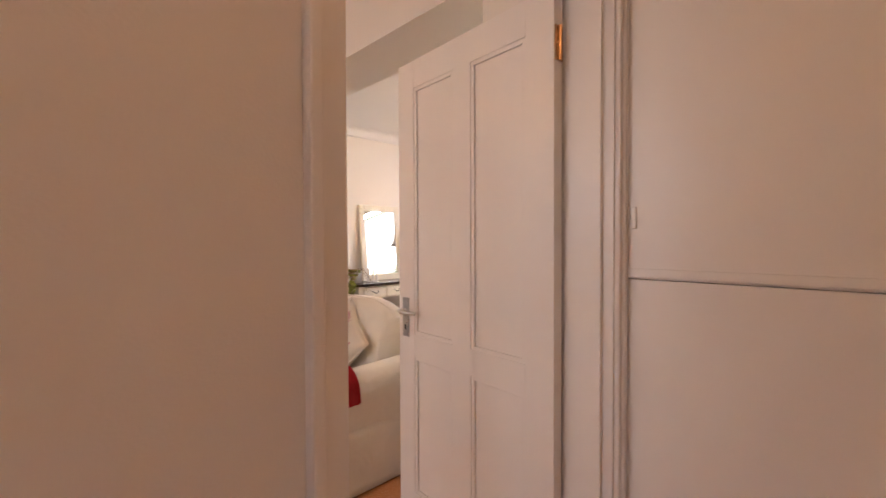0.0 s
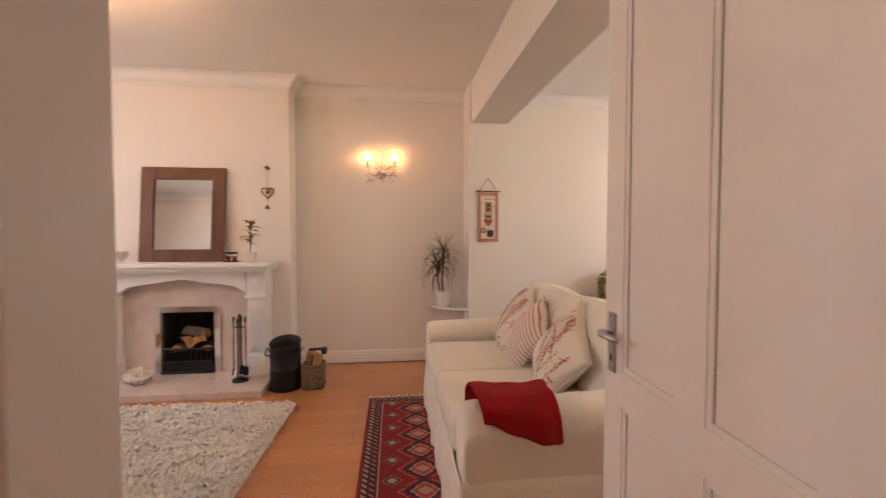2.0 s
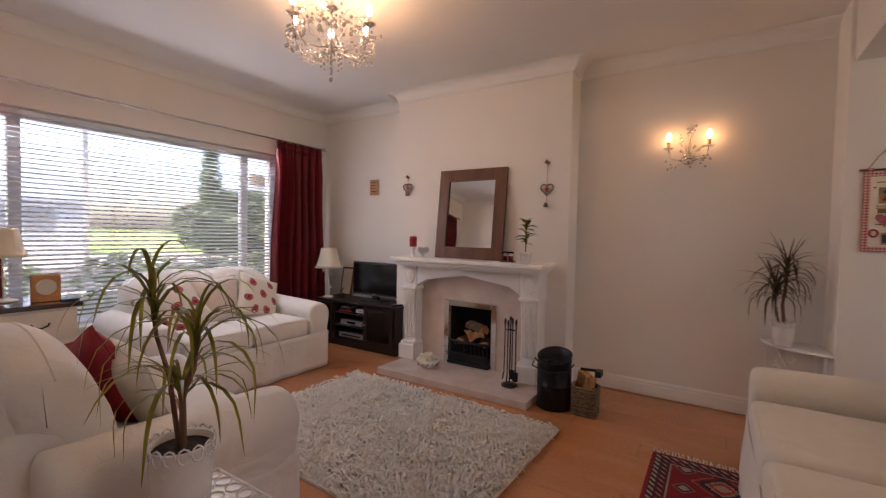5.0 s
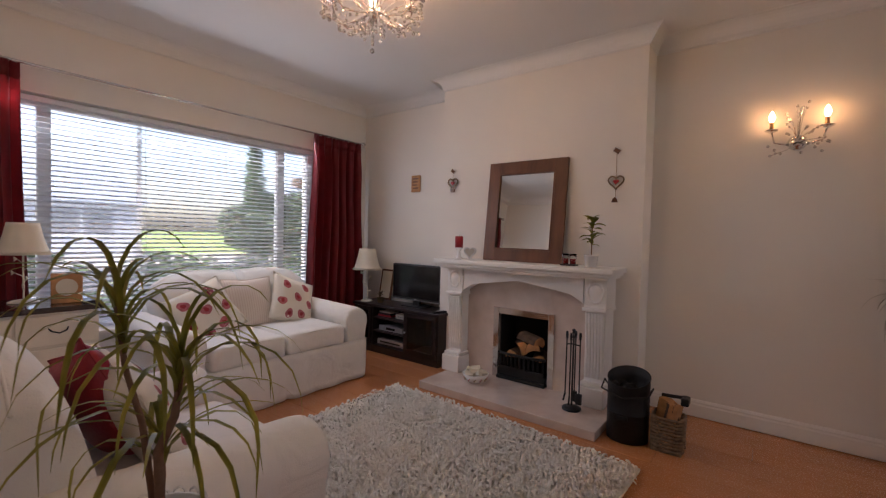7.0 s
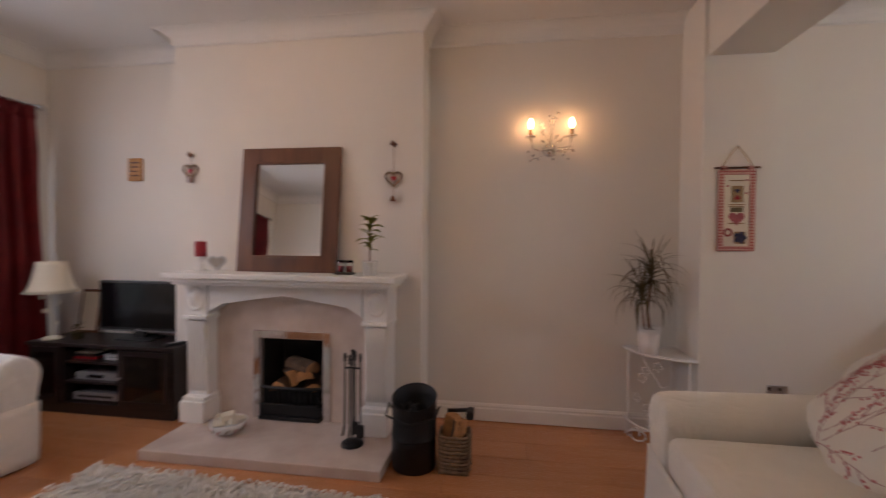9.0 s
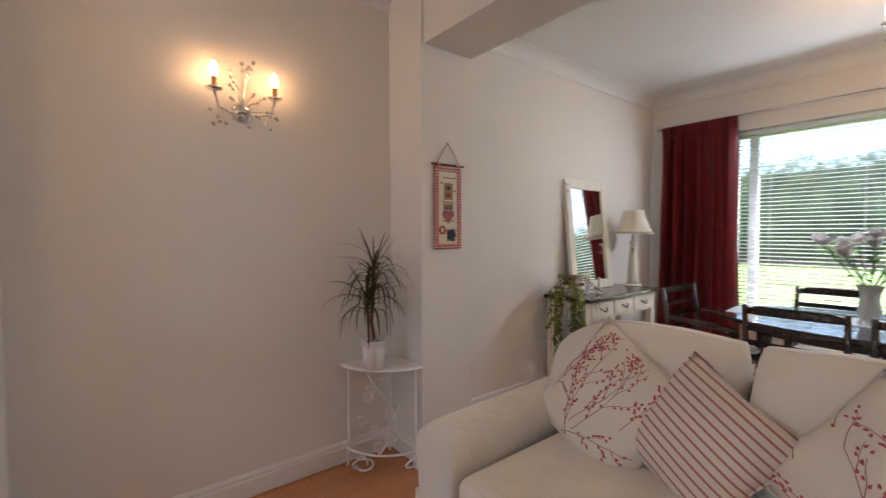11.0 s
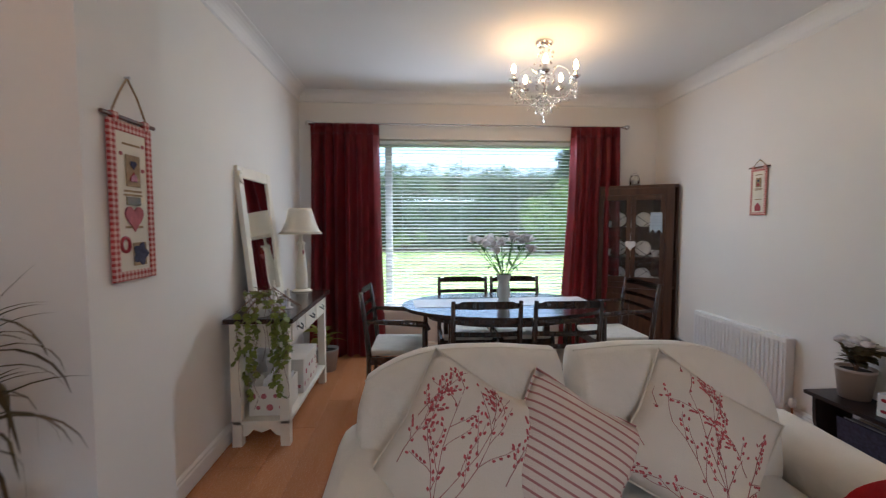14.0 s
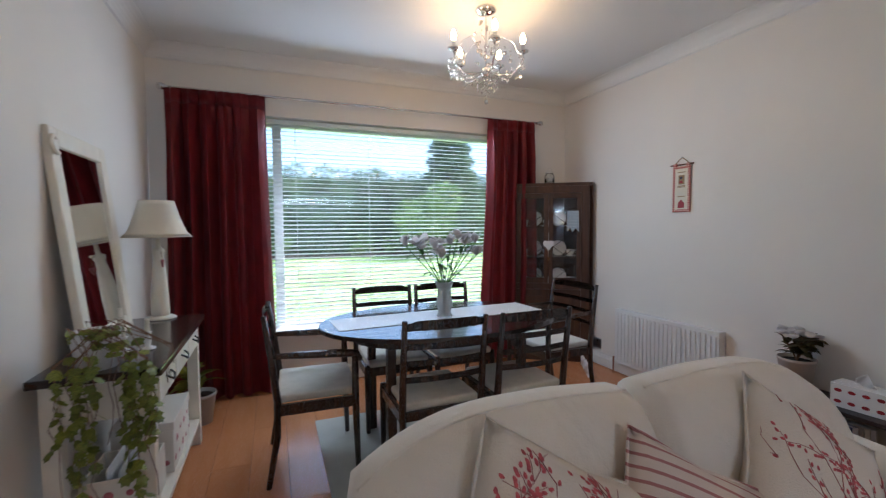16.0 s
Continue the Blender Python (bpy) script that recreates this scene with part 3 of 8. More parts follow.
def fireplace():
    t = thing("fireplace", pose(CX, 5.43, 0), "white fluted fireplace surround with a pink marble back and hearth", "fireplace")
    part("hearth", B(-0.625, 0.735, -0.598, -0.001, 0.0005, 0.058, 0.006), MARBLE, t, "polished pale pink marble hearth slab")
    for x0, x1, z0 in ((-0.52, -0.225, 0.0585), (0.225, 0.52, 0.0585), (-0.2245, 0.2245, 0.60)):
        part("back_panel", B(x0, x1, -0.09, -0.001, z0, 0.92), MARBLE, t, "pale pink marble back panel")
    bm = B(-0.26, -0.212, -0.104, -0.0905, 0.0585, 0.625, 0.003)
    box(bm, 0.212, 0.26, -0.104, -0.0905, 0.0585, 0.625, 0.003)
    box(bm, -0.212, 0.212, -0.104, -0.0905, 0.575, 0.625, 0.003)
    part("fire_trim", bm, CHROME, t, "polished steel trim round the fire opening")
    # mantel shelf in three steps
    bm = B(-0.73, 0.73, -0.325, -0.001, 0.965, 1.0, 0.008)
    box(bm, -0.71, 0.71, -0.305, -0.001, 0.943, 0.9648, 0.006)
    box(bm, -0.69, 0.69, -0.285, -0.001, 0.925, 0.9428, 0.004)
    part("mantel_shelf", bm, PLASTER, t)
    # frieze with a shallow arch below
    pts = [(-0.50, 0.9248), (0.50, 0.9248), (0.50, 0.745)]
    for i in range(13):
        u = 1 - 2 * i / 12
        z = 0.775 + 0.075 * (1 - abs(u)) ** 0.9 + (0.012 if abs(u) < 0.9 else -0.02 * (abs(u) - 0.9) / 0.1)
        pts.append((u * 0.49, z))
    pts.append((-0.50, 0.745))
    part("frieze", slab(pts, 0.0, 0.10, flip=pose(0, -0.10, 0, 90, 0, 0)), PLASTER, t)
    for sx in (-1, 1):
        c = sx * 0.585
        bm = B(c - 0.085, c + 0.085, -0.25, -0.001, 0.0585, 0.19, 0.006)
        box(bm, c - 0.078, c + 0.078, -0.23, -0.001, 0.19, 0.215, 0.006)
        box(bm, c - 0.066, c + 0.066, -0.185, -0.001, 0.215, 0.70)
        box(bm, c - 0.082, c + 0.082, -0.225, -0.001, 0.70, 0.725, 0.006)
        box(bm, c - 0.075, c + 0.075, -0.205, -0.001, 0.725, 0.9248)
        leg = part("pilaster", bm, PLASTER, t)
        for k in range(6):
            x = c - 0.0525 + k * 0.021
            # a scroll that swells at the top
            pr = [(-0.186, 0.24), (-0.192, 0.30), (-0.200, 0.45), (-0.212, 0.60), (-0.222, 0.69)]
            part("flute", tube([(x, y + 0.006, z) for y, z in pr], 0.009, 6), PLASTER, leg, smooth=True)
        bm = lathe([(0.062, 0), (0.060, 0.008), (0.050, 0.011), (0.048, 0.006), (0.040, 0.006), (0.030, 0.014), (0.012, 0.020), (0, 0.021)], 24)
        bmesh.ops.scale(bm, vec=(0.95, 1.25, 1), verts=bm.verts)
        part("rosette", bm, PLASTER, leg, smooth=True, m=pose(c, -0.205, 0.83, 90, 0, 0))
    # the fire itself
    g = part("fire_box", B(-0.2115, 0.2115, 0.20, 0.215, 0.0, 0.58), SOOT, t)
    bm = B(-0.2135, -0.2118, -0.06, 0.2, 0.0, 0.58)
    box(bm, 0.2118, 0.2135, -0.06, 0.2, 0.0, 0.58)
    box(bm, -0.2115, 0.2115, -0.06, 0.2, 0.576, 0.5795)
    part("fire_cheek", bm, SOOT, g)
    grate = part("grate", B(-0.205, 0.205, -0.12, -0.10, 0.09, 0.145, 0.006), IRON, t, "black cast iron grate with a barred front")
    bm = B(-0.205, 0.205, -0.135, 0.0, 0.062, 0.088, 0.004)
    box(bm, -0.19, 0.19, -0.13, -0.105, 0.145, 0.165, 0.005)
    part("ash_tray", bm, IRON, grate)
    part("top_bar", tube([(-0.2, -0.10, 0.265), (-0.1, -0.135, 0.268), (0.1, -0.135, 0.268), (0.2, -0.10, 0.265)], 0.011, 8), IRON, grate)
    for k in range(11):
        x = -0.18 + k * 0.036
        y = -0.10 - 0.035 * (1 - (x / 0.2) ** 2)
        part("fire_bar", tube([(x, y + 0.01, 0.165), (x, y, 0.21), (x, y, 0.265)], 0.009, 6), IRON, grate)
    return t


fireplace()


def log(name, r, ln, m, seed):
    rng = random.Random(seed)
    t = thing(name, m, "split firewood log with rough bark and pale cut faces", "log", "firewood logs")
    a0 = rng.uniform(0, 6)
    out = [(r * 0.1 * math.cos(a0), r * 0.1 * math.sin(a0))] + [(r * rng.uniform(0.88, 1.08) * math.cos(a0 + a), r * rng.uniform(0.88, 1.08) * math.sin(a0 + a)) for a in np.linspace(0.2, rng.uniform(2.6, 4.2), 8)]
    part("wood", slab(out, -ln / 2, ln / 2, bev=0.003), LOG, t)
    o2 = [(x * 1.04, y * 1.04) for x, y in out[1:]]
    o3 = [(x * 1.005, y * 1.005) for x, y in out[1:]][::-1]
    part("bark", slab(o2 + o3, -ln / 2 + 0.002, ln / 2 - 0.002), BARK, t)
    return t


for i, (x, y, z, a, b, c) in enumerate(((-1.16, 5.42, 0.30, 80, 20, 30), (-1.04, 5.43, 0.31, 70, 60, 0), (-1.06, 5.40, 0.38, 95, 20, 70), (-1.2, 5.45, 0.235, 90, 90, 0), (-1.0, 5.45, 0.23, 90, 80, 20))):
    log("firewood_log", 0.055, 0.20, pose(x, y, z, a, b, c), i)


# ---- upholstery ----
def sofa(name, W, D, n, m, cloth, label, group, back_h=0.87, back_shift=0.0):
    """Facing +x, centred on y; x from 0 at the back to D at the front of the arms."""
    t = thing(name, m, label, "sofa" if n > 1 else "armchair", group)
    aw = 0.23
    hw = W / 2
    iw = hw - aw
    # skirted base
    def skirt(u, v):
        """A gathered cover with a pleat at each corner and one in the front."""
        per = [(0.05, -hw + 0.012), (D + 0.012, -hw + 0.012), (D + 0.012, hw - 0.012), (0.05, hw - 0.012)]
        q = u * 4
        i = int(q) % 4
        a, b = per[i], per[(i + 1) % 4]
        k = q - int(q)
        out = (b[1] - a[1], a[0] - b[0])
        ln = math.hypot(*out)
        fall = 1 - v
        push = 0.022 * fall + 0.005 * fall * math.sin(k * ln * 23 + 2 * i) + 0.003 * math.sin(k * ln * 9 + 5 * v)
        for c, wd in ((0.0, 0.03), (1.0, 0.03), (0.5 if i == 1 else 9, 0.02)):
            push -= 0.03 * fall * math.exp(-((k - c) * ln / wd) ** 2)
        return (a[0] + (b[0] - a[0]) * k + out[0] / ln * push, a[1] + (b[1] - a[1]) * k + out[1] / ln * push, 0.004 + 0.006 * math.sin(k * ln * 11) ** 2 * fall + 0.315 * v)
    bm = sheet(skirt, 200, 8)
    bmesh.ops.recalc_face_normals(bm, faces=bm.faces)
    sk = part("skirt", bm, cloth, t, smooth=True)
    sk.modifiers.new("thickness", "SOLIDIFY").thickness = 0.003
    part("seat_base", B(0.10, D - 0.05, -hw + 0.06, hw - 0.06, 0.04, 0.33, 0.03, 3), cloth, t, smooth=True)
    # rolled arms
    for s in (-1, 1):
        prof = [(-0.10, 0.0), (-0.10, 0.24), (-0.118, 0.31), (-0.13, 0.37), (-0.11, 0.43), (-0.055, 0.47), (0.015, 0.475), (0.075, 0.45), (0.105, 0.40), (0.10, 0.34), (0.085, 0.27), (0.09, 0.0)]
        prof = [(a, b * 0.9 / 0.95 + 0.14) for a, b in prof]
        bm = bmesh.new()
        xs = [(0.10, 1.0, 0.03), (0.14, 1.0, 0.02), (0.4, 1, 0.01), (D - 0.20, 1, 0), (D - 0.03, 1, -0.004), (D - 0.004, 0.97, -0.008), (D + 0.006, 0.88, -0.012)]
        rings = []
        for x, sc, dz in xs:
            rings.append([bm.verts.new((x, s * (hw - aw / 2) - s * a * sc * -1 * -1 if s > 0 else s * (hw - aw / 2) + a * sc, 0.30 + (b - 0.30) * (sc if b > 0.3 else 1) + dz * (b > 0.35))) for a, b in prof])
        for a, b in zip(rings, rings[1:]):
            for i in range(len(prof) - 1):
                bm.faces.new((a[i], a[i + 1], b[i + 1], b[i]))
        bm.faces.new(rings[0])
        bm.faces.new(rings[-1][::-1])
        bmesh.ops.recalc_face_normals(bm, faces=bm.faces)
        arm = part("arm", bm, cloth, t)
        soft(arm, 1)
    # back: one shaped frame, then a cushion for each seat
    bm = B(0.02, 0.22, -hw + 0.14 + back_shift, hw - 0.14 + back_shift, 0.10, back_h - 0.24, 0.05, 3)
    part("back_frame", bm, cloth, t, smooth=True)
    cw = (2 * (hw - 0.135)) / n
    for i in range(n):
        y0 = -hw + 0.135 + i * cw + back_shift
        outer_lo, outer_hi = i == 0, i == n - 1

        def roll(u, v, y0=y0, lo=outer_lo, hi=outer_hi):
            # v goes round the section, u along the cushion
            a = v * 2 * math.pi
            k = min(1.0, (1 - (2 * u - 1) ** 2) * 7) ** 0.45
            drop = 0.14 * (max(0, (0.55 - u) / 0.55) ** 2.6 if lo else 0) + 0.13 * (max(0, (u - 0.45) / 0.55) ** 2.8 if hi else 0)
            mid = 0.018 * (max(0, (0.3 - u) / 0.3) if not lo else 0) + 0.018 * (max(0, (u - 0.7) / 0.3) if not hi else 0)
            zt = back_h - drop - mid
            zb = 0.42
            cz, rz = (zt + zb) / 2, (zt - zb) / 2
            th = 0.105 + 0.02 * math.sin(a)
            sgn = lambda q, e: math.copysign(abs(q) ** e, q)
            return (0.23 + th * k * sgn(math.cos(a), 0.75) - 0.14 * (0.5 + 0.5 * math.sin(a)) + 0.05, y0 + cw * u, cz + (rz - 0.03 * (1 - k)) * sgn(math.sin(a), 0.8) * (0.55 + 0.45 * k))
        bm = sheet(roll, 22, 24)
        bmesh.ops.remove_doubles(bm, verts=bm.verts, dist=1e-5)
        ends = [e for e in bm.edges if e.is_boundary]
        bmesh.ops.holes_fill(bm, edges=ends)
        bmesh.ops.recalc_face_normals(bm, faces=bm.faces)
        c = part("back_cushion", bm, cloth, t, smooth=True)
        pts = [Vector(roll(u / 24, 0.25)) + Vector((0.03, 0, -0.004)) for u in range(1, 24)]
        part("piping", tube(pts, 0.0045, 6), cloth, c, smooth=True)
        sw = 2 * iw / n
        ya = -iw + i * sw
        bm = B(0.24, D + 0.012, ya + 0.003, ya + sw - 0.003, 0.30, 0.46, 0.05, 4)
        for v in bm.verts:
            if v.co.z > 0.40:
                v.co.z += 0.02 * math.cos((v.co.y - ya - sw / 2) / sw * 3) * math.cos((v.co.x - 0.24 - (D - 0.3) / 2) / D * 2.4)
        c = part("seat_cushion", bm, cloth, t, smooth=True)
        pts = [(D - 0.002, ya + 0.05, 0.448), (D + 0.002, ya + sw / 2, 0.454), (D - 0.002, ya + sw - 0.05, 0.448)]
        part("piping", tube(pts, 0.005, 6), cloth, c)
    return t


sofa("sofa", 1.77, 0.98, 2, pose(1.86, 3.915, 0, 0, 0, 180), CLOTH, "cream loose-covered two-seat sofa with rolled arms", "cream sofas", 0.885, -0.075)
sofa("sofa", 1.50, 0.92, 2, pose(-3.19, 4.03, 0), CLOTHB, "white loose-covered two-seat sofa under the street window", "cream sofas", 0.885)
sofa("armchair", 1.02, 0.88, 1, pose(-1.20, 2.30, 0, 0, 0, 90), CLOTHB, "white loose-covered armchair facing the fireplace", "cream sofas", 0.90)


# ---- patterned cloths ----
class Nodes:
    """Small arithmetic on shader nodes."""

    def __init__(self, m):
        self.n, self.l = m.node_tree.nodes, m.node_tree.links

    def op(self, kind, *args):
        q = self.n.new("ShaderNodeMath")
        q.operation = kind
        for i, a in enumerate(args):
            if isinstance(a, (int, float)):
                q.inputs[i].default_value = a
            else:
                self.l.new(a, q.inputs[i])
        return q.outputs[0]

    def mix(self, fac, a, b):
        q = self.n.new("ShaderNodeMix")
        q.data_type = "RGBA"
        for i, v in ((0, fac), (6, a), (7, b)):
            if isinstance(v, tuple):
                q.inputs[i].default_value = (*v, 1)
            elif isinstance(v, (int, float)):
                q.inputs[i].default_value = v
            else:
                self.l.new(v, q.inputs[i])
        return q.outputs[2]


def coords(m):
    k = Nodes(m)
    tc = [x for x in k.n if x.type == "TEX_COORD"][0]
    s = k.n.new("ShaderNodeSeparateXYZ")
    k.l.new(tc.outputs["Object"], s.inputs[0])
    return k, s.outputs[0], s.outputs[1], s.outputs[2]


def striped(name, base, band, pitch, width, axis):
    m = mat(name, base, 0.9, var=0.03, bump=0.3, fine=260)
    k, *xyz = coords(m)
    f = k.op("FRACT", k.op("MULTIPLY", xyz[axis], 1 / pitch))
    on = k.op("LESS_THAN", k.op("ABSOLUTE", k.op("SUBTRACT", f, 0.5)), width / 2)
    b = k.n["Principled BSDF"]
    k.l.new(k.mix(on, b.inputs["Base Color"].links[0].from_socket, band), b.inputs["Base Color"])
    return m


def gingham(name, base, band, pitch):
    m = mat(name, base, 0.95, var=0.03, bump=0.3, fine=300)
    k, x, y, z = coords(m)
    fx = k.op("LESS_THAN", k.op("FRACT", k.op("MULTIPLY", x, 1 / pitch)), 0.5)
    fz = k.op("LESS_THAN", k.op("FRACT", k.op("MULTIPLY", z, 1 / pitch)), 0.5)
    b = k.n["Principled BSDF"]
    k.l.new(k.mix(k.op("MULTIPLY", k.op("ADD", fx, fz), 0.5), base, band), b.inputs["Base Color"])
    return m


def persian(name, W, L):
    """A red runner: a field of stepped diamonds inside narrow borders."""
    m = mat(name, (0.30, 0.02, 0.02), 0.95, var=0.2, scale=30, bump=0.5, fine=240)
    k, x, y, z = coords(m)
    red, navy, ivory, rust, pink = (0.24, 0.012, 0.015), (0.03, 0.016, 0.028), (0.40, 0.28, 0.21), (0.42, 0.05, 0.03), (0.40, 0.13, 0.11)
    ax = k.op("ABSOLUTE", x)
    st = lambda v, s: k.op("MULTIPLY", k.op("FLOOR", k.op("MULTIPLY", v, 1 / s)), s)
    py = k.op("ABSOLUTE", k.op("SUBTRACT", k.op("MULTIPLY", k.op("FRACT", k.op("MULTIPLY", y, 1 / 0.195)), 0.195), 0.0975))
    d = k.op("ADD", st(ax, 0.012), st(py, 0.010))
    c = red
    ring = lambda lo, hi, v: k.op("MULTIPLY", k.op("GREATER_THAN", v, lo), k.op("LESS_THAN", v, hi))
    for lo, hi, col in ((0.0, 0.03, ivory), (0.03, 0.055, rust), (0.055, 0.068, ivory), (0.068, 0.095, navy), (0.115, 0.125, pink)):
        c = k.mix(ring(lo - 0.001, hi, d), c, col)
    qx = k.op("ABSOLUTE", k.op("SUBTRACT", ax, 0.16))
    qy = k.op("ABSOLUTE", k.op("SUBTRACT", k.op("MULTIPLY", k.op("FRACT", k.op("ADD", k.op("MULTIPLY", y, 1 / 0.195), 0.5)), 0.195), 0.0975))
    e = k.op("ADD", st(qx, 0.008), st(qy, 0.008))
    for lo, hi, col in ((0.0, 0.018, ivory), (0.018, 0.036, navy), (0.036, 0.044, pink)):
        c = k.mix(ring(lo - 0.001, hi, e), c, col)
    edge = k.op("MINIMUM", k.op("SUBTRACT", W / 2, ax), k.op("SUBTRACT", L / 2, k.op("ABSOLUTE", y)))
    for lo, hi, col in ((-0.1, 0.105, navy), (0.096, 0.104, ivory), (-0.1, 0.018, red)):
        c = k.mix(ring(lo, hi, edge), c, col)
    fy = k.op("FRACT", k.op("MULTIPLY", k.op("ADD", y, x), 1 / 0.045))
    for lo, hi, c1 in ((0.022, 0.048, ivory), (0.054, 0.090, red)):
        c = k.mix(k.op("MULTIPLY", ring(lo, hi, edge), ring(0.2, 0.72, fy)), c, c1)
    c = k.mix(k.op("MULTIPLY", ring(0.062, 0.082, edge), ring(0.36, 0.56, fy)), c, ivory)
    b = k.n["Principled BSDF"]
    k.l.new(c, b.inputs["Base Color"])
    return m


STRIPE = striped("ticking_stripe_cloth", (0.76, 0.66, 0.58), (0.45, 0.20, 0.19), 0.026, 0.27, 2)
RIBBED = striped("pale_ribbed_cloth", (0.74, 0.66, 0.58), (0.66, 0.55, 0.48), 0.018, 0.3, 0)
CHECK = gingham("red_gingham_cloth", (0.70, 0.50, 0.42), (0.40, 0.035, 0.035), 0.016)
PRINT = mat("ivory_print_cloth", (0.78, 0.72, 0.62), 0.9, var=0.03, bump=0.3, fine=280)
TWIG = mat("dark_rose_print", (0.38, 0.14, 0.13), 0.95, var=0.2, scale=60, bump=0.2)
BUD = mat("red_bud_print", (0.52, 0.11, 0.12), 0.95, var=0.3, scale=80, bump=0.2)
PERSIAN = persian("red_patterned_rug_pile", 0.66, 1.80)


# ---- floor coverings ----
def shag_rug(x0, x1, y0, y1, rz):
    w, l = x1 - x0, y1 - y0
    t = thing("shag_rug", pose((x0 + x1) / 2, (y0 + y1) / 2, 0, 0, 0, rz), "thick cream shag pile rug before the hearth", "rug")
    part("backing", B(-w / 2, w / 2, -l / 2, l / 2, 0.001, 0.014), SHAG, t)
    rng = np.random.RandomState(5)
    ph = rng.uniform(0, 6.28, 8)
    vs, fs = [], []
    nx, ny = int(w / 0.021), int(l / 0.021)
    for i in range(nx):
        for j in range(ny):
            cx = -w / 2 + (i + 0.5 + rng.uniform(-0.45, 0.45)) * w / nx
            cy = -l / 2 + (j + 0.5 + rng.uniform(-0.45, 0.45)) * l / ny
            # neighbouring strands lie the same way, in swirls
            a = 2.2 * math.sin(11 * cx + ph[0] + 2 * math.sin(9 * cy + ph[1])) + 2.0 * math.sin(13 * cy + ph[2] + 1.5 * math.sin(7 * cx + ph[3])) + rng.uniform(-0.5, 0.5)
            hump = 0.5 + 0.5 * math.sin(125 * cx + ph[4] + 2 * math.sin(61 * cy + ph[5])) * math.sin(118 * cy + ph[6] + 2 * math.sin(67 * cx + ph[7]))
            ln, r, h = rng.uniform(0.020, 0.034), rng.uniform(0.006, 0.009), 0.023 + 0.029 * hump + rng.uniform(-0.004, 0.006)
            dx, dy = math.cos(a), math.sin(a)
            o = len(vs)
            for f, z, wd in ((-0.2, 0.012, 0.9), (0.25, h, 1.0), (0.7, h * 0.96, 0.9), (1.0, h * 0.6, 0.35)):
                for sd in (-1, 0, 1):
                    vs.append((cx + ln * f * dx - sd * r * wd * dy, cy + ln * f * dy + sd * r * wd * dx, z - abs(sd) * 0.006))
            for q in range(3):
                for p in range(2):
                    k = o + q * 3 + p
                    fs.append((k, k + 3, k + 4, k + 1))
    me = bpy.data.meshes.new("shaggy_top")
    me.from_pydata(vs, [], fs)
    me.materials.append(SHAG)
    for p in me.polygons:
        p.use_smooth = True
    pile = new("shaggy_top", me)
    pile.parent = t
    tagged(pile, kind="stuff")


shag_rug(-1.87, -0.10, 3.42, 4.70, -2.0)


def runner():
    t = thing("patterned_runner", pose(0.775, 3.815, 0), "red patterned wool runner with pale fringes beside the sofa", "rug")
    part("woven_field", B(-0.33, 0.33, -0.90, 0.90, 0.0008, 0.009, 0.002), PERSIAN, t)
    rng = random.Random(3)
    for s in (-1, 1):
        bm = bmesh.new()
        for i in range(44):
            x = -0.325 + i * 0.015
            tube([(x, s * 0.90, 0.004), (x + rng.uniform(-.006, .006), s * 0.93, 0.003), (x + rng.uniform(-.012, .012), s * 0.962, 0.0025)], 0.0028, 4, bm)
        tagged(part("fringe", bm, LINEN, t, "pale cotton fringe"), kind="stuff")


runner()
tagged(part("floor_mat", B(2.15, 3.76, 3.2, 4.62, 0.0008, 0.008, 0.002), MATGREY), "pale grey flat-woven mat under the dining table", "rug")


# ---- cushions and throw ----
def on_pillow(w, h, d, u, v, puff=2.6):
    t = max(0.0, (1 - abs(u) ** puff) * (1 - abs(v) ** puff)) ** 0.6
    pin = 1 - 0.10 * (1 - abs(u * v)) * max(abs(u), abs(v)) ** 4
    return Vector((u * w / 2 * pin, -d / 2 * t - 0.0006, v * h / 2 * pin))


def disc_on(bm, w, h, d, u, v, ru, rv, ang, n=9):
    c = bm.verts.new(on_pillow(w, h, d, u, v) + Vector((0, -0.0008, 0)))
    ring = []
    for i in range(n):
        a = 2 * math.pi * i / n
        x, y = ru * math.cos(a), rv * math.sin(a) * (1 + 0.15 * math.sin(3 * a + ang))
        uu, vv = u + x * math.cos(ang) - y * math.sin(ang), v + x * math.sin(ang) + y * math.cos(ang)
        ring.append(bm.verts.new(on_pillow(w, h, d, max(-0.96, min(0.96, uu)), max(-0.96, min(0.96, vv)))))
    for i in range(n):
        bm.faces.new((c, ring[i], ring[(i + 1) % n]))


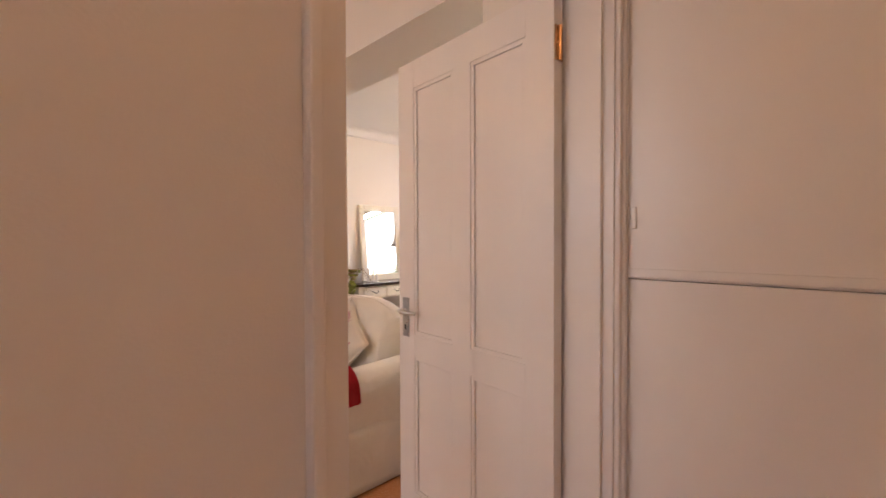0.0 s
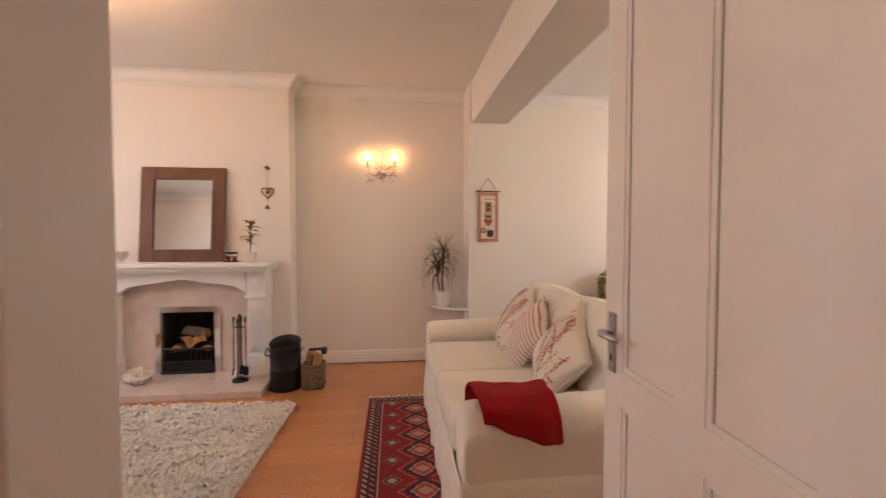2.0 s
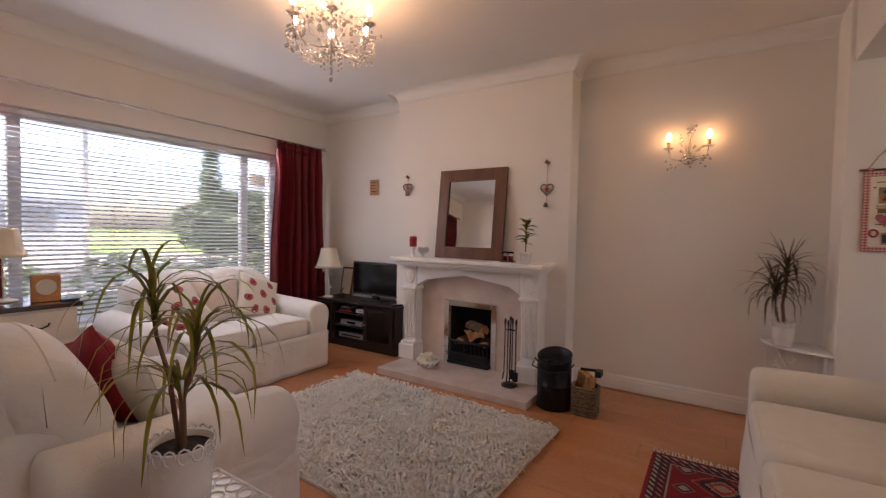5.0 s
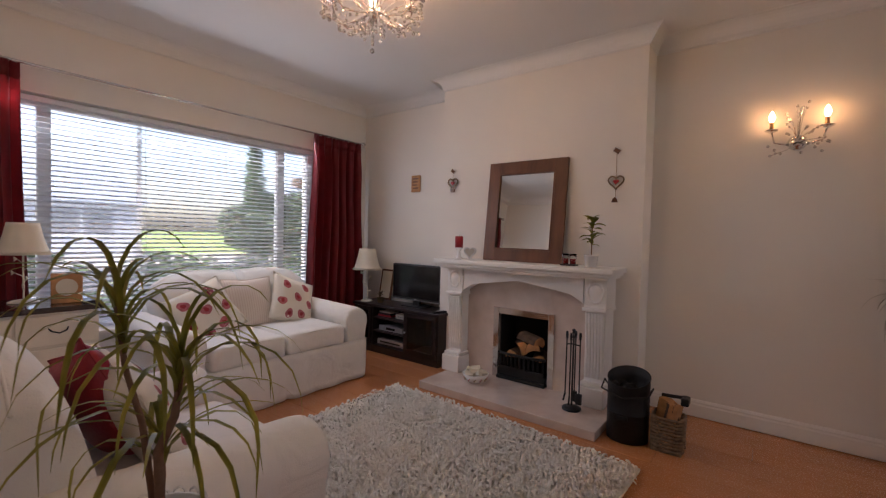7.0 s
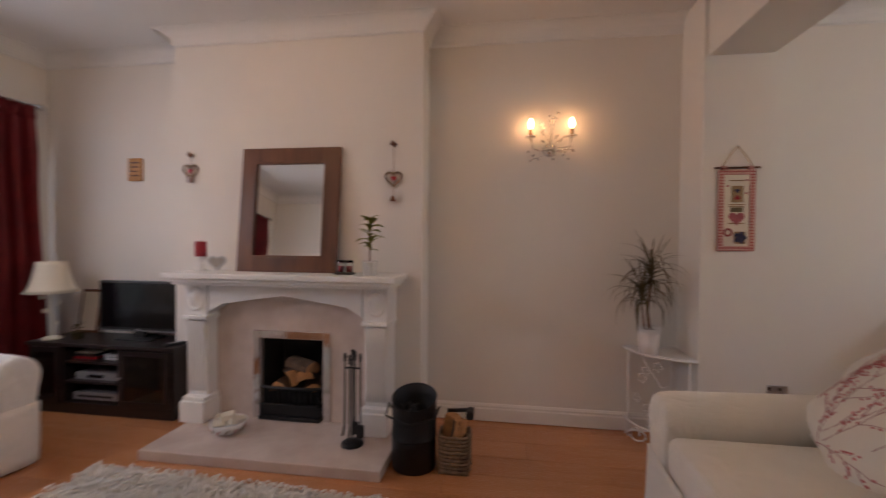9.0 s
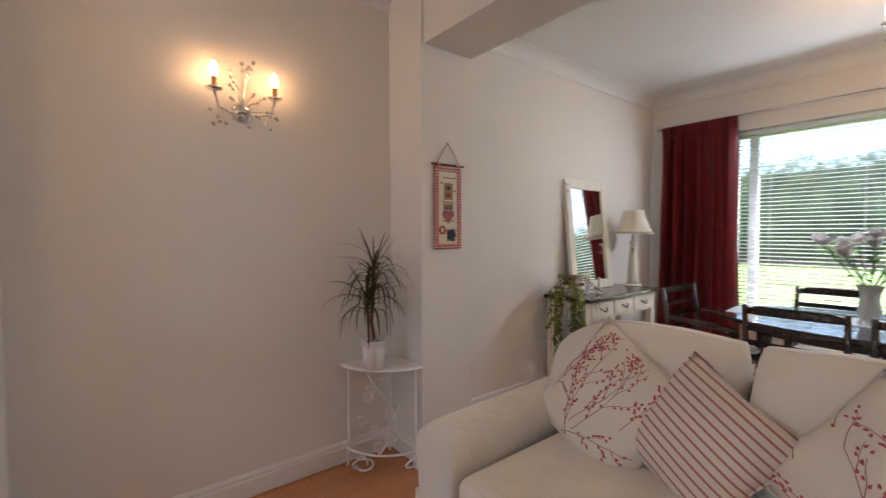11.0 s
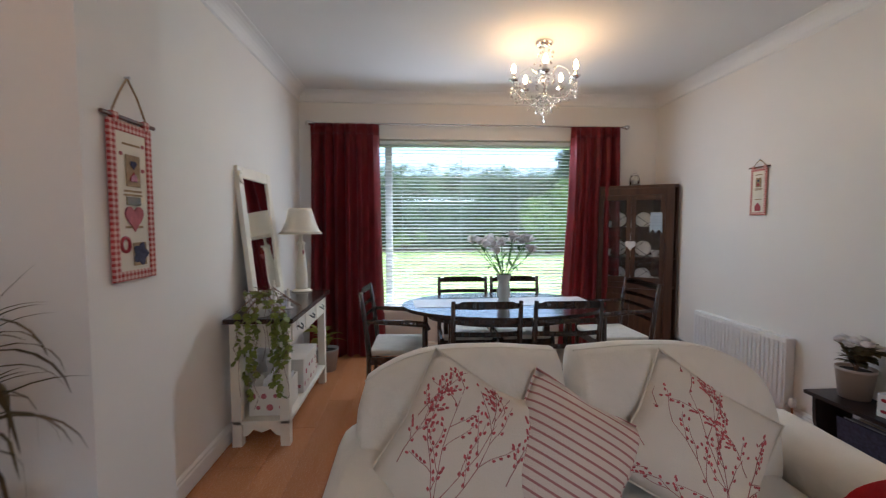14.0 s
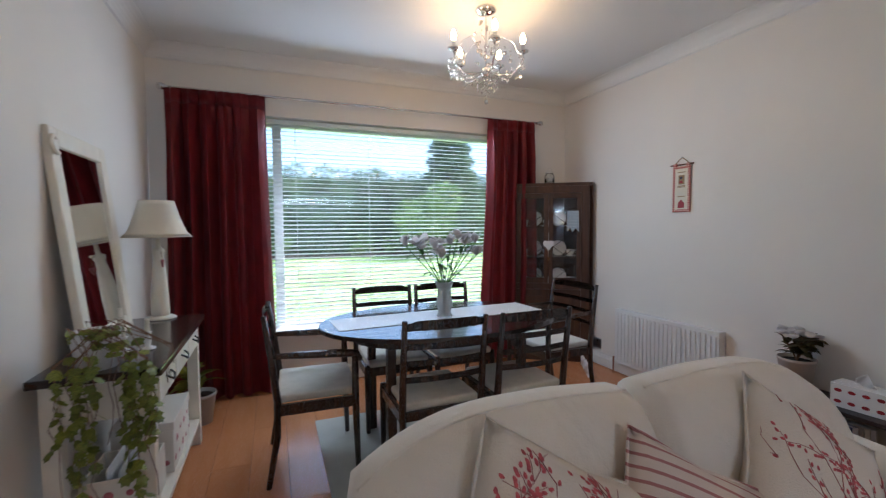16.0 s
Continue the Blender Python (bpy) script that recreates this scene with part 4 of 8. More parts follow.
def cushion(m, cloth, label, size=0.45, deep=0.15, pattern="", seed=0, root=(-0.1, -0.88), fan=1.4):
    t = thing("cushion", m, label, "cushion", "scatter cushions")
    c = part("cover", pillow(size, size, deep), cloth, t, smooth=True)
    rng = random.Random(seed)
    if pattern == "twigs":
        bt, bb = bmesh.new(), bmesh.new()

        def branch(u, v, a, ln, r, depth):
            pts = []
            for i in range(7):
                if abs(u) > 0.93 or abs(v) > 0.93:
                    break
                pts.append(on_pillow(size, size, deep, u, v))
                u, v = u + ln / 6 * math.cos(a), v + ln / 6 * math.sin(a)
                a += rng.uniform(-0.22, 0.22)
                if depth and i > 0:
                    branch(u, v, a + rng.choice((-1, 1)) * rng.uniform(0.4, 0.8), ln * rng.uniform(0.16, 0.36), r * 0.75, depth - 1)
                if i > 0 and rng.random() < 0.85:
                    sd = rng.choice((-1.1, 1.1))
                    du, dv = 0.03 * math.cos(a + sd), 0.03 * math.sin(a + sd)
                    if abs(u + du) < 0.88 and abs(v + dv) < 0.88:
                        disc_on(bb, size, size, deep, u + du, v + dv, 0.028, 0.017, a + 0.3 * sd, 7)
            if len(pts) > 1:
                tube(pts, [r * (1 - 0.5 * i / len(pts)) for i in range(len(pts))], 4, bt)
        for a, ln in ((-0.62, 1.1), (-0.28, 1.7), (0.02, 1.9), (0.3, 1.6), (0.6, 1.1)):
            branch(root[0] + rng.uniform(-0.06, 0.06), root[1], fan + a, ln, 0.0017, 1)
        for u, v, a, ln in ((-0.75, -0.5, 0.2, 0.9), (-0.8, 0.1, -0.1, 0.7), (0.55, -0.1, 0.1, 0.7), (0.1, 0.45, 0.2, 0.5)):
            branch(u, v, fan + a, ln, 0.0014, 1)
        tagged(part("twig_print", bt, TWIG, c), kind="stuff")
        tagged(part("bud_print", bb, BUD, c), kind="stuff")
    elif pattern == "roses":
        bb, bc = bmesh.new(), bmesh.new()
        for u, v in ((-0.5, 0.5), (0.40, 0.6), (0.0, 0.05), (-0.66, -0.25), (0.64, -0.1), (0.25, -0.6), (-0.3, -0.7)):
            disc_on(bb, size, size, deep, u, v, 0.20, 0.16, rng.uniform(0, 3), 12)
            disc_on(bc, size, size, deep * 1.02 + 0.002, u, v, 0.09, 0.07, rng.uniform(0, 3), 10)
        tagged(part("rose_print", bb, PINKISH, c), kind="stuff")
        tagged(part("rose_heart_print", bc, REDSATIN, c), kind="stuff")
    part("seam", tube([on_pillow(size, size, 0, *p) * 1.0 for p in [(-1 + 2 * i / 12, -1) for i in range(12)] + [(1, -1 + 2 * i / 12) for i in range(12)] + [(1 - 2 * i / 12, 1) for i in range(12)] + [(-1, 1 - 2 * i / 12) for i in range(12)]], 0.004, 5, closed=True), cloth, c)
    return t


# facing west on the cream sofa: the print looks to -x
cushion(pose(1.46, 4.375, 0.618, 0, 0, -90) @ pose(0, 0, 0, -28, 0, 0) @ pose(0, 0, 0, 0, 30, 0), PRINT, "ivory cushion printed with red berry twigs", 0.48, 0.16, "twigs", 4)
cushion(pose(1.45, 4.06, 0.60, 0, 0, -90) @ pose(0, 0, 0, -28, 0, 0) @ pose(0, 0, 0, 0, 32, 0), STRIPE, "cushion in red and cream ticking stripe", 0.40, 0.17)
cushion(pose(1.475, 3.625, 0.61, 0, 0, -90) @ pose(0, 0, 0, -28, 0, 0) @ pose(0, 0, 0, 0, 36, 0), PRINT, "ivory cushion printed with red berry twigs", 0.45, 0.16, "twigs", 9, (0.72, -0.88), 2.35)
# on the white sofa under the window
cushion(pose(-2.78, 4.40, 0.61, 0, 0, 90) @ pose(0, 0, 0, -26, 22, 0), PRINT, "white cushion printed with large red roses", 0.42, 0.14, "roses", 5)
cushion(pose(-2.74, 3.68, 0.60, 0, 0, 90) @ pose(0, 0, 0, -28, -24, 0), PRINT, "white cushion printed with large red roses", 0.42, 0.14, "roses", 6)
cushion(pose(-2.82, 4.04, 0.62, 0, 0, 90) @ pose(0, 0, 0, -20, 0, 0), RIBBED, "pale pink ribbed cushion", 0.42, 0.13)
# in the armchair
cushion(pose(-1.29, 2.735, 0.615, 0, 0, 180) @ pose(0, 0, 0, -24, 20, 0), REDSATIN, "plain dark red cushion", 0.42, 0.15)
cushion(pose(-1.13, 2.80, 0.60, 0, 0, 180) @ pose(0, 0, 0, -24, -10, 0), PRINT, "white cushion printed with large red roses", 0.40, 0.14, "roses", 8)


def throw():
    t = thing("throw_blanket", pose(1.12, 3.145, 0), "folded dark red wool throw over the sofa arm", "blanket")

    def f(u, v):
        x = -0.19 + 0.29 * u
        s = v * 0.56 - 0.26          # along the arm's roll, from inside to outside
        sag = 0.012 * math.sin(6 * u + 1) + 0.006 * math.sin(15 * u)
        skew = 0.10 * (u - 0.5)
        if s < 0.0:
            y, z = 0.115 - 0.10 * s * 0.6, 0.60 + 0.55 * s * (0.12 if s > -0.1 else 0.6)
            a = (s + 0.26) / 0.26
            b = max(0.0, 0.45 - a) / 0.45      # the part that hangs inside the arm
            c = min(1.0, (1 - a) / 0.55)
            return (x + 0.09 * (1 - a) * u, 0.175 * math.sin(c * math.pi / 2) + 0.012 * b, 0.617 - 0.075 * (1 - math.cos(c * math.pi / 2)) - 0.07 * b + sag * 0.4)
        a = s / 0.30
        y = -0.02 - 0.112 * math.sin(min(1, a * 1.5) * math.pi / 2) - 0.012 * a
        z = 0.617 - 0.19 * max(0, a - 0.18) ** 1.15 * (0.45 + 0.62 * u) - 0.012 * a
        return (x + 0.02 * a, y + sag * a, z + sag * 0.3)
    for k in range(2):
        bm = sheet(lambda u, v: Vector(f(u, v)) + Vector((0.006 * k, -0.006 * k * v, 0.007 + 0.009 * k)), 26, 30, 0.008)
        bmesh.ops.recalc_face_normals(bm, faces=bm.faces)
        part("fold", bm, REDTHROW, t, smooth=True)


throw()


# ---- plants ----
def blade(ln, w, droop, seed, rise=(40, 62)):
    """One long narrow leaf, growing along +x and arching over."""
    bm = bmesh.new()
    rng = random.Random(seed)
    n, pts = 8, []
    x = z = 0.0
    a = radians(rng.uniform(*rise))
    for i in range(n + 1):
        pts.append((x, z, w * math.sin(math.pi * min(1, 0.18 + 0.82 * i / n)) ** 0.7 if i < n else 0.0004))
        x, z = x + ln / n * math.cos(a), z + ln / n * math.sin(a)
        a = max(-1.5, a - droop / n * (1.3 - 0.3 * i / n))
    rows = [[bm.verts.new((px, s * pw, pz + abs(s) * pw * 0.35)) for s in (-1, 0, 1)] for px, pz, pw in pts]
    for p, q in zip(rows, rows[1:]):
        for i in range(2):
            bm.faces.new((p[i], p[i + 1], q[i + 1], q[i]))
    bmesh.ops.solidify(bm, geom=bm.faces[:], thickness=0.0006)
    return bm


def spiky_plant(name, m, stems, leaf_mat, ln, w, count, label, seed, pot, droops=(1.3, 2.4, 3.2, 3.6), rise=(40, 62)):
    """stems: lists of points; leaves ring each stem's top."""
    t = thing(name, m, label, "plant", "dragon tree plants")
    pot(t)
    rng = random.Random(seed)
    kinds = [part("leaf", blade(ln * rng.uniform(0.85, 1.1), w, dr, seed + i, rise), leaf_mat, t, smooth=True, m=pose(0, 0, -0.001)) for i, dr in enumerate(droops)]
    first = True
    for pts, r in stems:
        part("stem", tube(pts, [r * (1 - 0.3 * i / (len(pts) - 1)) for i in range(len(pts))], 8), STEM, t, smooth=True)
        top, low = Vector(pts[-1]), Vector(pts[-2])
        for k in range(count):
            f = k / count
            p = top + (low - top) * (f * 0.85)
            i = min(3, int(f * 3.2 + rng.uniform(0, 1)))
            mm = Matrix.Translation(p) @ pose(0, 0, 0, 0, 0, k * 137.5 + rng.uniform(-12, 12)) @ pose(0, 0, 0, 0, -14 * (1 - f) + rng.uniform(-8, 8), 0) @ Matrix.Scale(rng.uniform(0.8, 1.12) * (0.75 + 0.25 * f), 4)
            if first and k < 4:
                kinds[k].matrix_basis = mm
            else:
                again(kinds[i], t, mm)
        first = False
    return t


def lace_pot(r0, r1, h, mtl=CERAMIC, fill=0.9):
    def make(t):
        p = part("pot", lathe([(r0 * 0.5, 0.001), (r0, 0.002), (r0 + (r1 - r0) * 0.5, h / 2), (r1, h * 0.98), (r1 + 0.002, h), (r1 - 0.005, h), (r1 - 0.008, h * fill), (0, h * fill)], 28), mtl, t, "white metal pot with a pierced lace rim", smooth=True)
        for i in range(16):
            a = 2 * math.pi * i / 16
            part("lace_loop", tube([((r1 + 0.001) * math.cos(a + 0.17 * math.cos(b)), (r1 + 0.001) * math.sin(a + 0.17 * math.cos(b)), h - 0.008 + 0.02 * math.sin(b)) for b in np.linspace(0, 2 * math.pi, 9)[:-1]], 0.0028, 4, closed=True), mtl, p)
        part("soil", lathe([(r1 - 0.009, h * fill - 0.004), (r1 - 0.009, h * fill + 0.002), (0, h * fill + 0.006)], 20), SOIL, t)
    return make


def metal_stand_top(t, w, h):
    """Square lacy metal table with scrolled legs."""
    bm = bmesh.new()
    for a, b in (((-w, -w), (w, -w)), ((w, -w), (w, w)), ((w, w), (-w, w)), ((-w, w), (-w, -w))):
        tube([(*a, h - 0.006), (*b, h - 0.006)], 0.007, 6, bm)
    part("rim", bm, CERAMIC, t)
    part("plate", B(-w + 0.003, w - 0.003, -w + 0.003, w - 0.003, h - 0.010, h - 0.004), CERAMIC, t, "pierced white metal top")
    for i in range(5):
        for j in range(5):
            c = ((i - 2) * w * 0.4, (j - 2) * w * 0.4)
            part("lace_ring", tube([(c[0] + w * 0.17 * math.cos(a), c[1] + w * 0.17 * math.sin(a), h - 0.002) for a in np.linspace(0, 2 * math.pi, 9)[:-1]], 0.003, 4, closed=True), CERAMIC, t)
    for sx in (-1, 1):
        for sy in (-1, 1):
            part("leg", tube([(sx * w, sy * w, h - 0.01), (sx * w * 0.9, sy * w * 0.9, h * 0.55), (sx * w * 0.8, sy * w * 0.8, h * 0.2), (sx * w * 0.98, sy * w * 0.98, 0.004)], 0.006, 6), CERAMIC, t, smooth=True)


st = thing("plant_table", pose(-0.44, 2.64, 0), "small square white pierced metal plant table", "plant stand")
metal_stand_top(st, 0.135, 0.48)
spiky_plant("dragon_plant", pose(-0.45, 2.61, 0.48), [([(0.01, 0.0, 0.16), (0.025, -0.01, 0.32), (0.04, 0.01, 0.38), (0.045, 0.02, 0.47)], 0.009), ([(-0.01, 0.0, 0.16), (-0.02, -0.02, 0.36), (-0.04, -0.04, 0.46), (-0.05, -0.05, 0.57)], 0.0065), ([(-0.03, 0.01, 0.16), (-0.035, 0.015, 0.20), (-0.04, 0.02, 0.24), (-0.045, 0.02, 0.30)], 0.007)],
            GREEN, 0.38, 0.0062, 22, "tall dragon plant with drooping green leaves in white lace pot", 21, lace_pot(0.066, 0.078, 0.185), (1.2, 2.2, 2.8, 3.2), (40, 75))


def corner_stand():
    t = thing("corner_stand", pose(1.30, 5.645, 0), "white wirework quarter-round corner plant stand", "plant stand")
    R, h = 0.315, 0.555
    arc = [(-R * math.cos(a), -R * math.sin(a)) for a in np.linspace(0.0, math.pi / 2, 13)]
    part("top", slab([(-0.004, -0.004)] + arc, h - 0.008, h, bev=0.002), CERAMIC, t)
    part("rim", tube([(x, y, h - 0.010) for x, y in arc], 0.006, 6), CERAMIC, t, smooth=True)
    for x, y in ((-0.03, -0.03), (-R + 0.03, -0.03), (-0.03, -R + 0.03)):
        part("leg", tube([(x, y, h - 0.01), (x, y, 0.1), (x * 1.04, y * 1.04, 0.004)], 0.0065, 6), CERAMIC, t)
    for z in (0.10,):
        part("lower_rail", tube([(x * 0.95, y * 0.95, z) for x, y in arc], 0.006, 6), CERAMIC, t, smooth=True)
    for k in range(2):
        a0 = math.pi * (0.16 + 0.34 * k * 1.0)
        c = (-R * 0.95 * math.cos(a0), -R * 0.95 * math.sin(a0))
        sp = [(c[0] + 0.05 * s * math.sin(a0) * (1 - s * 0.12) * math.cos(s * 2.6), c[1] - 0.05 * math.cos(a0) * (1 - s * 0.12) * math.cos(s * 2.6), 0.045 + 0.045 * (1 - s * 0.12) * math.sin(s * 2.6)) for s in np.linspace(0.1, 4, 20)]
        part("scroll", tube(sp, 0.0055, 5), CERAMIC, t, smooth=True)
    am = math.pi / 4
    rng = random.Random(2)
    for i in range(9):
        z = 0.14 + i * 0.043
        a = am + 0.42 * math.sin(i * 1.7) * (1 - abs(i - 4) / 6)
        c = Vector((-R * 0.93 * math.cos(a), -R * 0.93 * math.sin(a), z))
        n_ = Vector((math.sin(a), -math.cos(a), 0))
        part("wire_flower", tube([c + 0.024 * (1 + 0.3 * math.cos(5 * q)) * (math.cos(q) * n_ + math.sin(q) * Vector((0, 0, 1))) for q in np.linspace(0, 2 * math.pi, 21)[:-1]], 0.0035, 4, closed=True), CERAMIC, t)
    part("wire_stem", tube([(-R * 0.93 * math.cos(am + 0.3 * math.sin(s * 4)), -R * 0.93 * math.sin(am + 0.3 * math.sin(s * 4)), 0.10 + 0.44 * s) for s in np.linspace(0, 1, 16)], 0.004, 5), CERAMIC, t, smooth=True)


corner_stand()
spiky_plant("dragon_plant", pose(1.08, 5.455, 0.555), [([(0.005, 0, 0.13), (-0.008, 0.01, 0.25), (0.0, 0.0, 0.35), (0.008, 0.0, 0.53)], 0.010), ([(-0.02, 0.01, 0.13), (-0.035, -0.01, 0.20), (-0.045, -0.02, 0.26), (-0.05, -0.02, 0.38)], 0.007)],
            OLIVE, 0.295, 0.0066, 44, "dragon plant with thin drooping dark leaves in a white pot", 33, lace_pot(0.052, 0.062, 0.15), (0.25, 1.2, 2.2, 3.0), (24, 80))


# ---- things round the fire ----
def mirror_wood():
    w, h, f = 0.675, 0.805, 0.105
    t = thing("mantel_mirror", pose(-1.140, 5.322, 1.0005) @ pose(0, 0, 0, -6.0, 0, 0), "square mirror in a wide dark carved wooden frame", "mirror")
    for x0, x1, z0, z1 in ((-w / 2, -w / 2 + f, 0, h), (w / 2 - f, w / 2, 0, h), (-w / 2 + f, w / 2 - f, 0, f), (-w / 2 + f, w / 2 - f, h - f, h)):
        part("frame_rail", B(x0, x1, 0, 0.028, z0, z1, 0.004), MIDWOOD, t)
    part("inner_bead", box(box(box(box(bmesh.new(), -w / 2 + f - 0.012, -w / 2 + f, -0.004, 0.02, f - 0.012, h - f + 0.012), w / 2 - f, w / 2 - f + 0.012, -0.004, 0.02, f - 0.012, h - f + 0.012), -w / 2 + f, w / 2 - f, -0.004, 0.02, f - 0.012, f), -w / 2 + f, w / 2 - f, -0.004, 0.02, h - f, h - f + 0.012), MIDWOOD, t)
    part("mirror_glass", B(-w / 2 + f + 0.0005, w / 2 - f - 0.0005, 0.012, 0.016, f + 0.0005, h - f - 0.0005), MIRROR, t, "plain silvered mirror glass")


mirror_wood()
c = thing("candle_holder", pose(-1.685, 5.27, 1.0), "red pillar candle on a turned white holder", "candle")
part("holder", lathe([(0.034, 0), (0.034, 0.008), (0.014, 0.02), (0.020, 0.04), (0.011, 0.055), (0.018, 0.075), (0.034, 0.088), (0.034, 0.094), (0, 0.094)], 20), CERAMIC, c, smooth=True)
part("candle", lathe([(0.034, 0.0945), (0.034, 0.185), (0.030, 0.19), (0.0, 0.186)], 20), REDWAX, c, "dark red wax candle", smooth=True)
part("wick", tube([(0, 0, 0.186), (0.001, 0, 0.2)], 0.0015, 5), PLASTIC, c)


def heart_outline(s, n=24):
    pts = []
    for i in range(n):
        a = 2 * math.pi * i / n
        pts.append((s * 16 * math.sin(a) ** 3 / 17, s * (13 * math.cos(a) - 5 * math.cos(2 * a) - 2 * math.cos(3 * a) - math.cos(4 * a)) / 17))
    return pts


h = thing("heart_frame", pose(-1.575, 5.275, 1.058, 0, 0, 18), "small silver heart-shaped picture frame on the mantel", "picture frame")
part("frame", slab(heart_outline(0.058), -0.008, 0.008, bev=0.003, flip=pose(0, 0, 0, 90 - 8, 0, 0)), STEEL, h)
part("picture", slab(heart_outline(0.042), 0.0085, 0.0095, flip=pose(0, 0, 0, 90 - 8, 0, 0)), GREYPOT, h)
part("strut", tube([(0, 0.008, 0.01), (0.0, 0.05, -0.057)], 0.004, 5), STEEL, h)
g = thing("glass_ornament", pose(-0.715, 5.25, 1.0), "small glass candle cups with red wax on a dark tray", "ornament")
part("tray", B(-0.055, 0.055, -0.035, 0.035, 0.0005, 0.012, 0.003), BLACKWOOD, g)
for dx in (-0.026, 0.028):
    cup = part("cup", lathe([(0.02, 0.0125), (0.023, 0.06), (0.025, 0.085), (0.023, 0.085), (0.021, 0.06), (0.018, 0.017), (0, 0.017)], 16), GLASS, g, smooth=True, m=pose(dx, 0, 0))
    part("wax", lathe([(0.0175, 0.0175), (0.0195, 0.05), (0, 0.05)], 14), REDWAX, cup)


def leafy_plant(name, m, label, leaf, h, spread, n, lw, ll, seed, pot, stems=1, category="plant"):
    t = thing(name, m, label, category)
    pot(t)
    rng = random.Random(seed)
    lf = None
    for s in range(stems):
        a = rng.uniform(0, 6.28)
        tip = (spread * 0.4 * math.cos(a) * (stems > 1), spread * 0.4 * math.sin(a) * (stems > 1), h)
        base = pot_top(t)
        part("stem", tube([(0, 0, base), (tip[0] * 0.4, tip[1] * 0.4, (base + h) / 2), tip], 0.004, 6), STEM, t)
        for k in range(n):
            f = 0.25 + 0.75 * (k + 0.5) / n
            p = Vector((tip[0] * f, tip[1] * f, base + (h - base) * f))
            mm = Matrix.Translation(p) @ pose(0, 0, 0, 0, 0, k * 137.5 + rng.uniform(-20, 20)) @ pose(0, 0, 0, rng.uniform(-15, 15), -rng.uniform(0, 50), 0) @ Matrix.Scale(rng.uniform(0.7, 1.15), 4)
            if lf is None:
                bm = bmesh.new()
                rows = []
                for i in range(7):
                    u = i / 6
                    wv = lw * math.sin(math.pi * (0.08 + 0.9 * u)) ** 0.9
                    rows.append([bm.verts.new((ll * u, sgn * wv, 0.25 * ll * u * (1 - u) * 1.6 - ll * 0.18 * u * u + abs(sgn) * wv * 0.25)) for sgn in (-1, 0, 1)])
                for p_, q_ in zip(rows, rows[1:]):
                    for i in range(2):
                        bm.faces.new((p_[i], p_[i + 1], q_[i + 1], q_[i]))
                bmesh.ops.solidify(bm, geom=bm.faces[:], thickness=0.0006)
                lf = part("leaf", bm, leaf, t, smooth=True, m=mm)
            else:
                again(lf, t, mm)
    return t


def pot_top(t):
    return t["pot_h"]


def plain_pot(r0, r1, h, mtl):
    def make(t):
        t["pot_h"] = h * 0.9
        part("pot", lathe([(r0 * 0.4, 0.0008), (r0, 0.001), (r1, h * 0.9), (r1 + 0.003, h * 0.91), (r1 + 0.003, h), (r1 - 0.004, h), (r1 - 0.006, h * 0.88), (0, h * 0.88)], 24), mtl, t, smooth=True)
        part("soil", lathe([(r1 - 0.007, h * 0.87), (r1 - 0.007, h * 0.885), (0, h * 0.90)], 18), SOIL, t)
    return make


leafy_plant("potted_plant", pose(-0.55, 5.22, 1.0), "small leafy green plant in a white pot on the mantel", GREEN, 0.34, 0.05, 24, 0.021, 0.085, 4, plain_pot(0.036, 0.046, 0.085, CERAMIC))


def hanging_heart(x, z0, z1, style):
    t = thing("hanging_heart", pose(x, 5.424, z1), "wire heart hanging from a carved bird on the chimney breast", "wall ornament", "hanging hearts")
    h = z1 - z0
    bm = pillow(0.045, 0.03, 0.014, nu=6)
    part("bird", bm, MIDWOOD, t, smooth=True, m=pose(0, -0.009, -0.02, 0, 35, 0))
    part("cord", tube([(0, -0.004, -0.03), (0, -0.004, -h + 0.10)], 0.0018, 5), HESSIAN, t)
    s = 0.055
    zc = -h * 0.62
    part("heart_ring", tube([(x_, -0.006, zc + z_) for x_, z_ in heart_outline(s, 28)], 0.006 if style else 0.007, 6, closed=True), WICKER, t, smooth=True)
    part("small_heart", slab(heart_outline(0.02), -0.005, 0.005, bev=0.002, flip=pose(0, -0.008, zc, 90, 0, 0)), REDWAX, t)
    if style:
        part("bell", lathe([(0.022, 0), (0.016, 0.02), (0.006, 0.034), (0, 0.036)], 12), MIDWOOD, t, m=pose(0, -0.0235, -h), smooth=True)
        part("cord", tube([(0, -0.006, -h + 0.035), (0, -0.006, zc - 0.05)], 0.0018, 5), HESSIAN, t)
    else:
        part("tag", B(-0.022, 0.022, -0.012, -0.004, -h, -h + 0.05, 0.003), MIDWOOD, t)


hanging_heart(-0.462, 1.452, 1.831, True)
hanging_heart(-1.875, 1.585, 1.791, False)
pl = thing("wall_plaque", pose(-2.52, 5.658, 1.72), "small square natural wood wall plaque", "plaque")
part("board", B(-0.058, 0.058, -0.014, -0.0005, -0.085, 0.085, 0.004), LOG, pl)
for i in range(4):
    part("text_bar", B(-0.04 + 0.006 * (i % 2), 0.04 - 0.008 * (i % 3), -0.0152, -0.0142, 0.045 - i * 0.032, 0.057 - i * 0.032), MIDWOOD, pl)


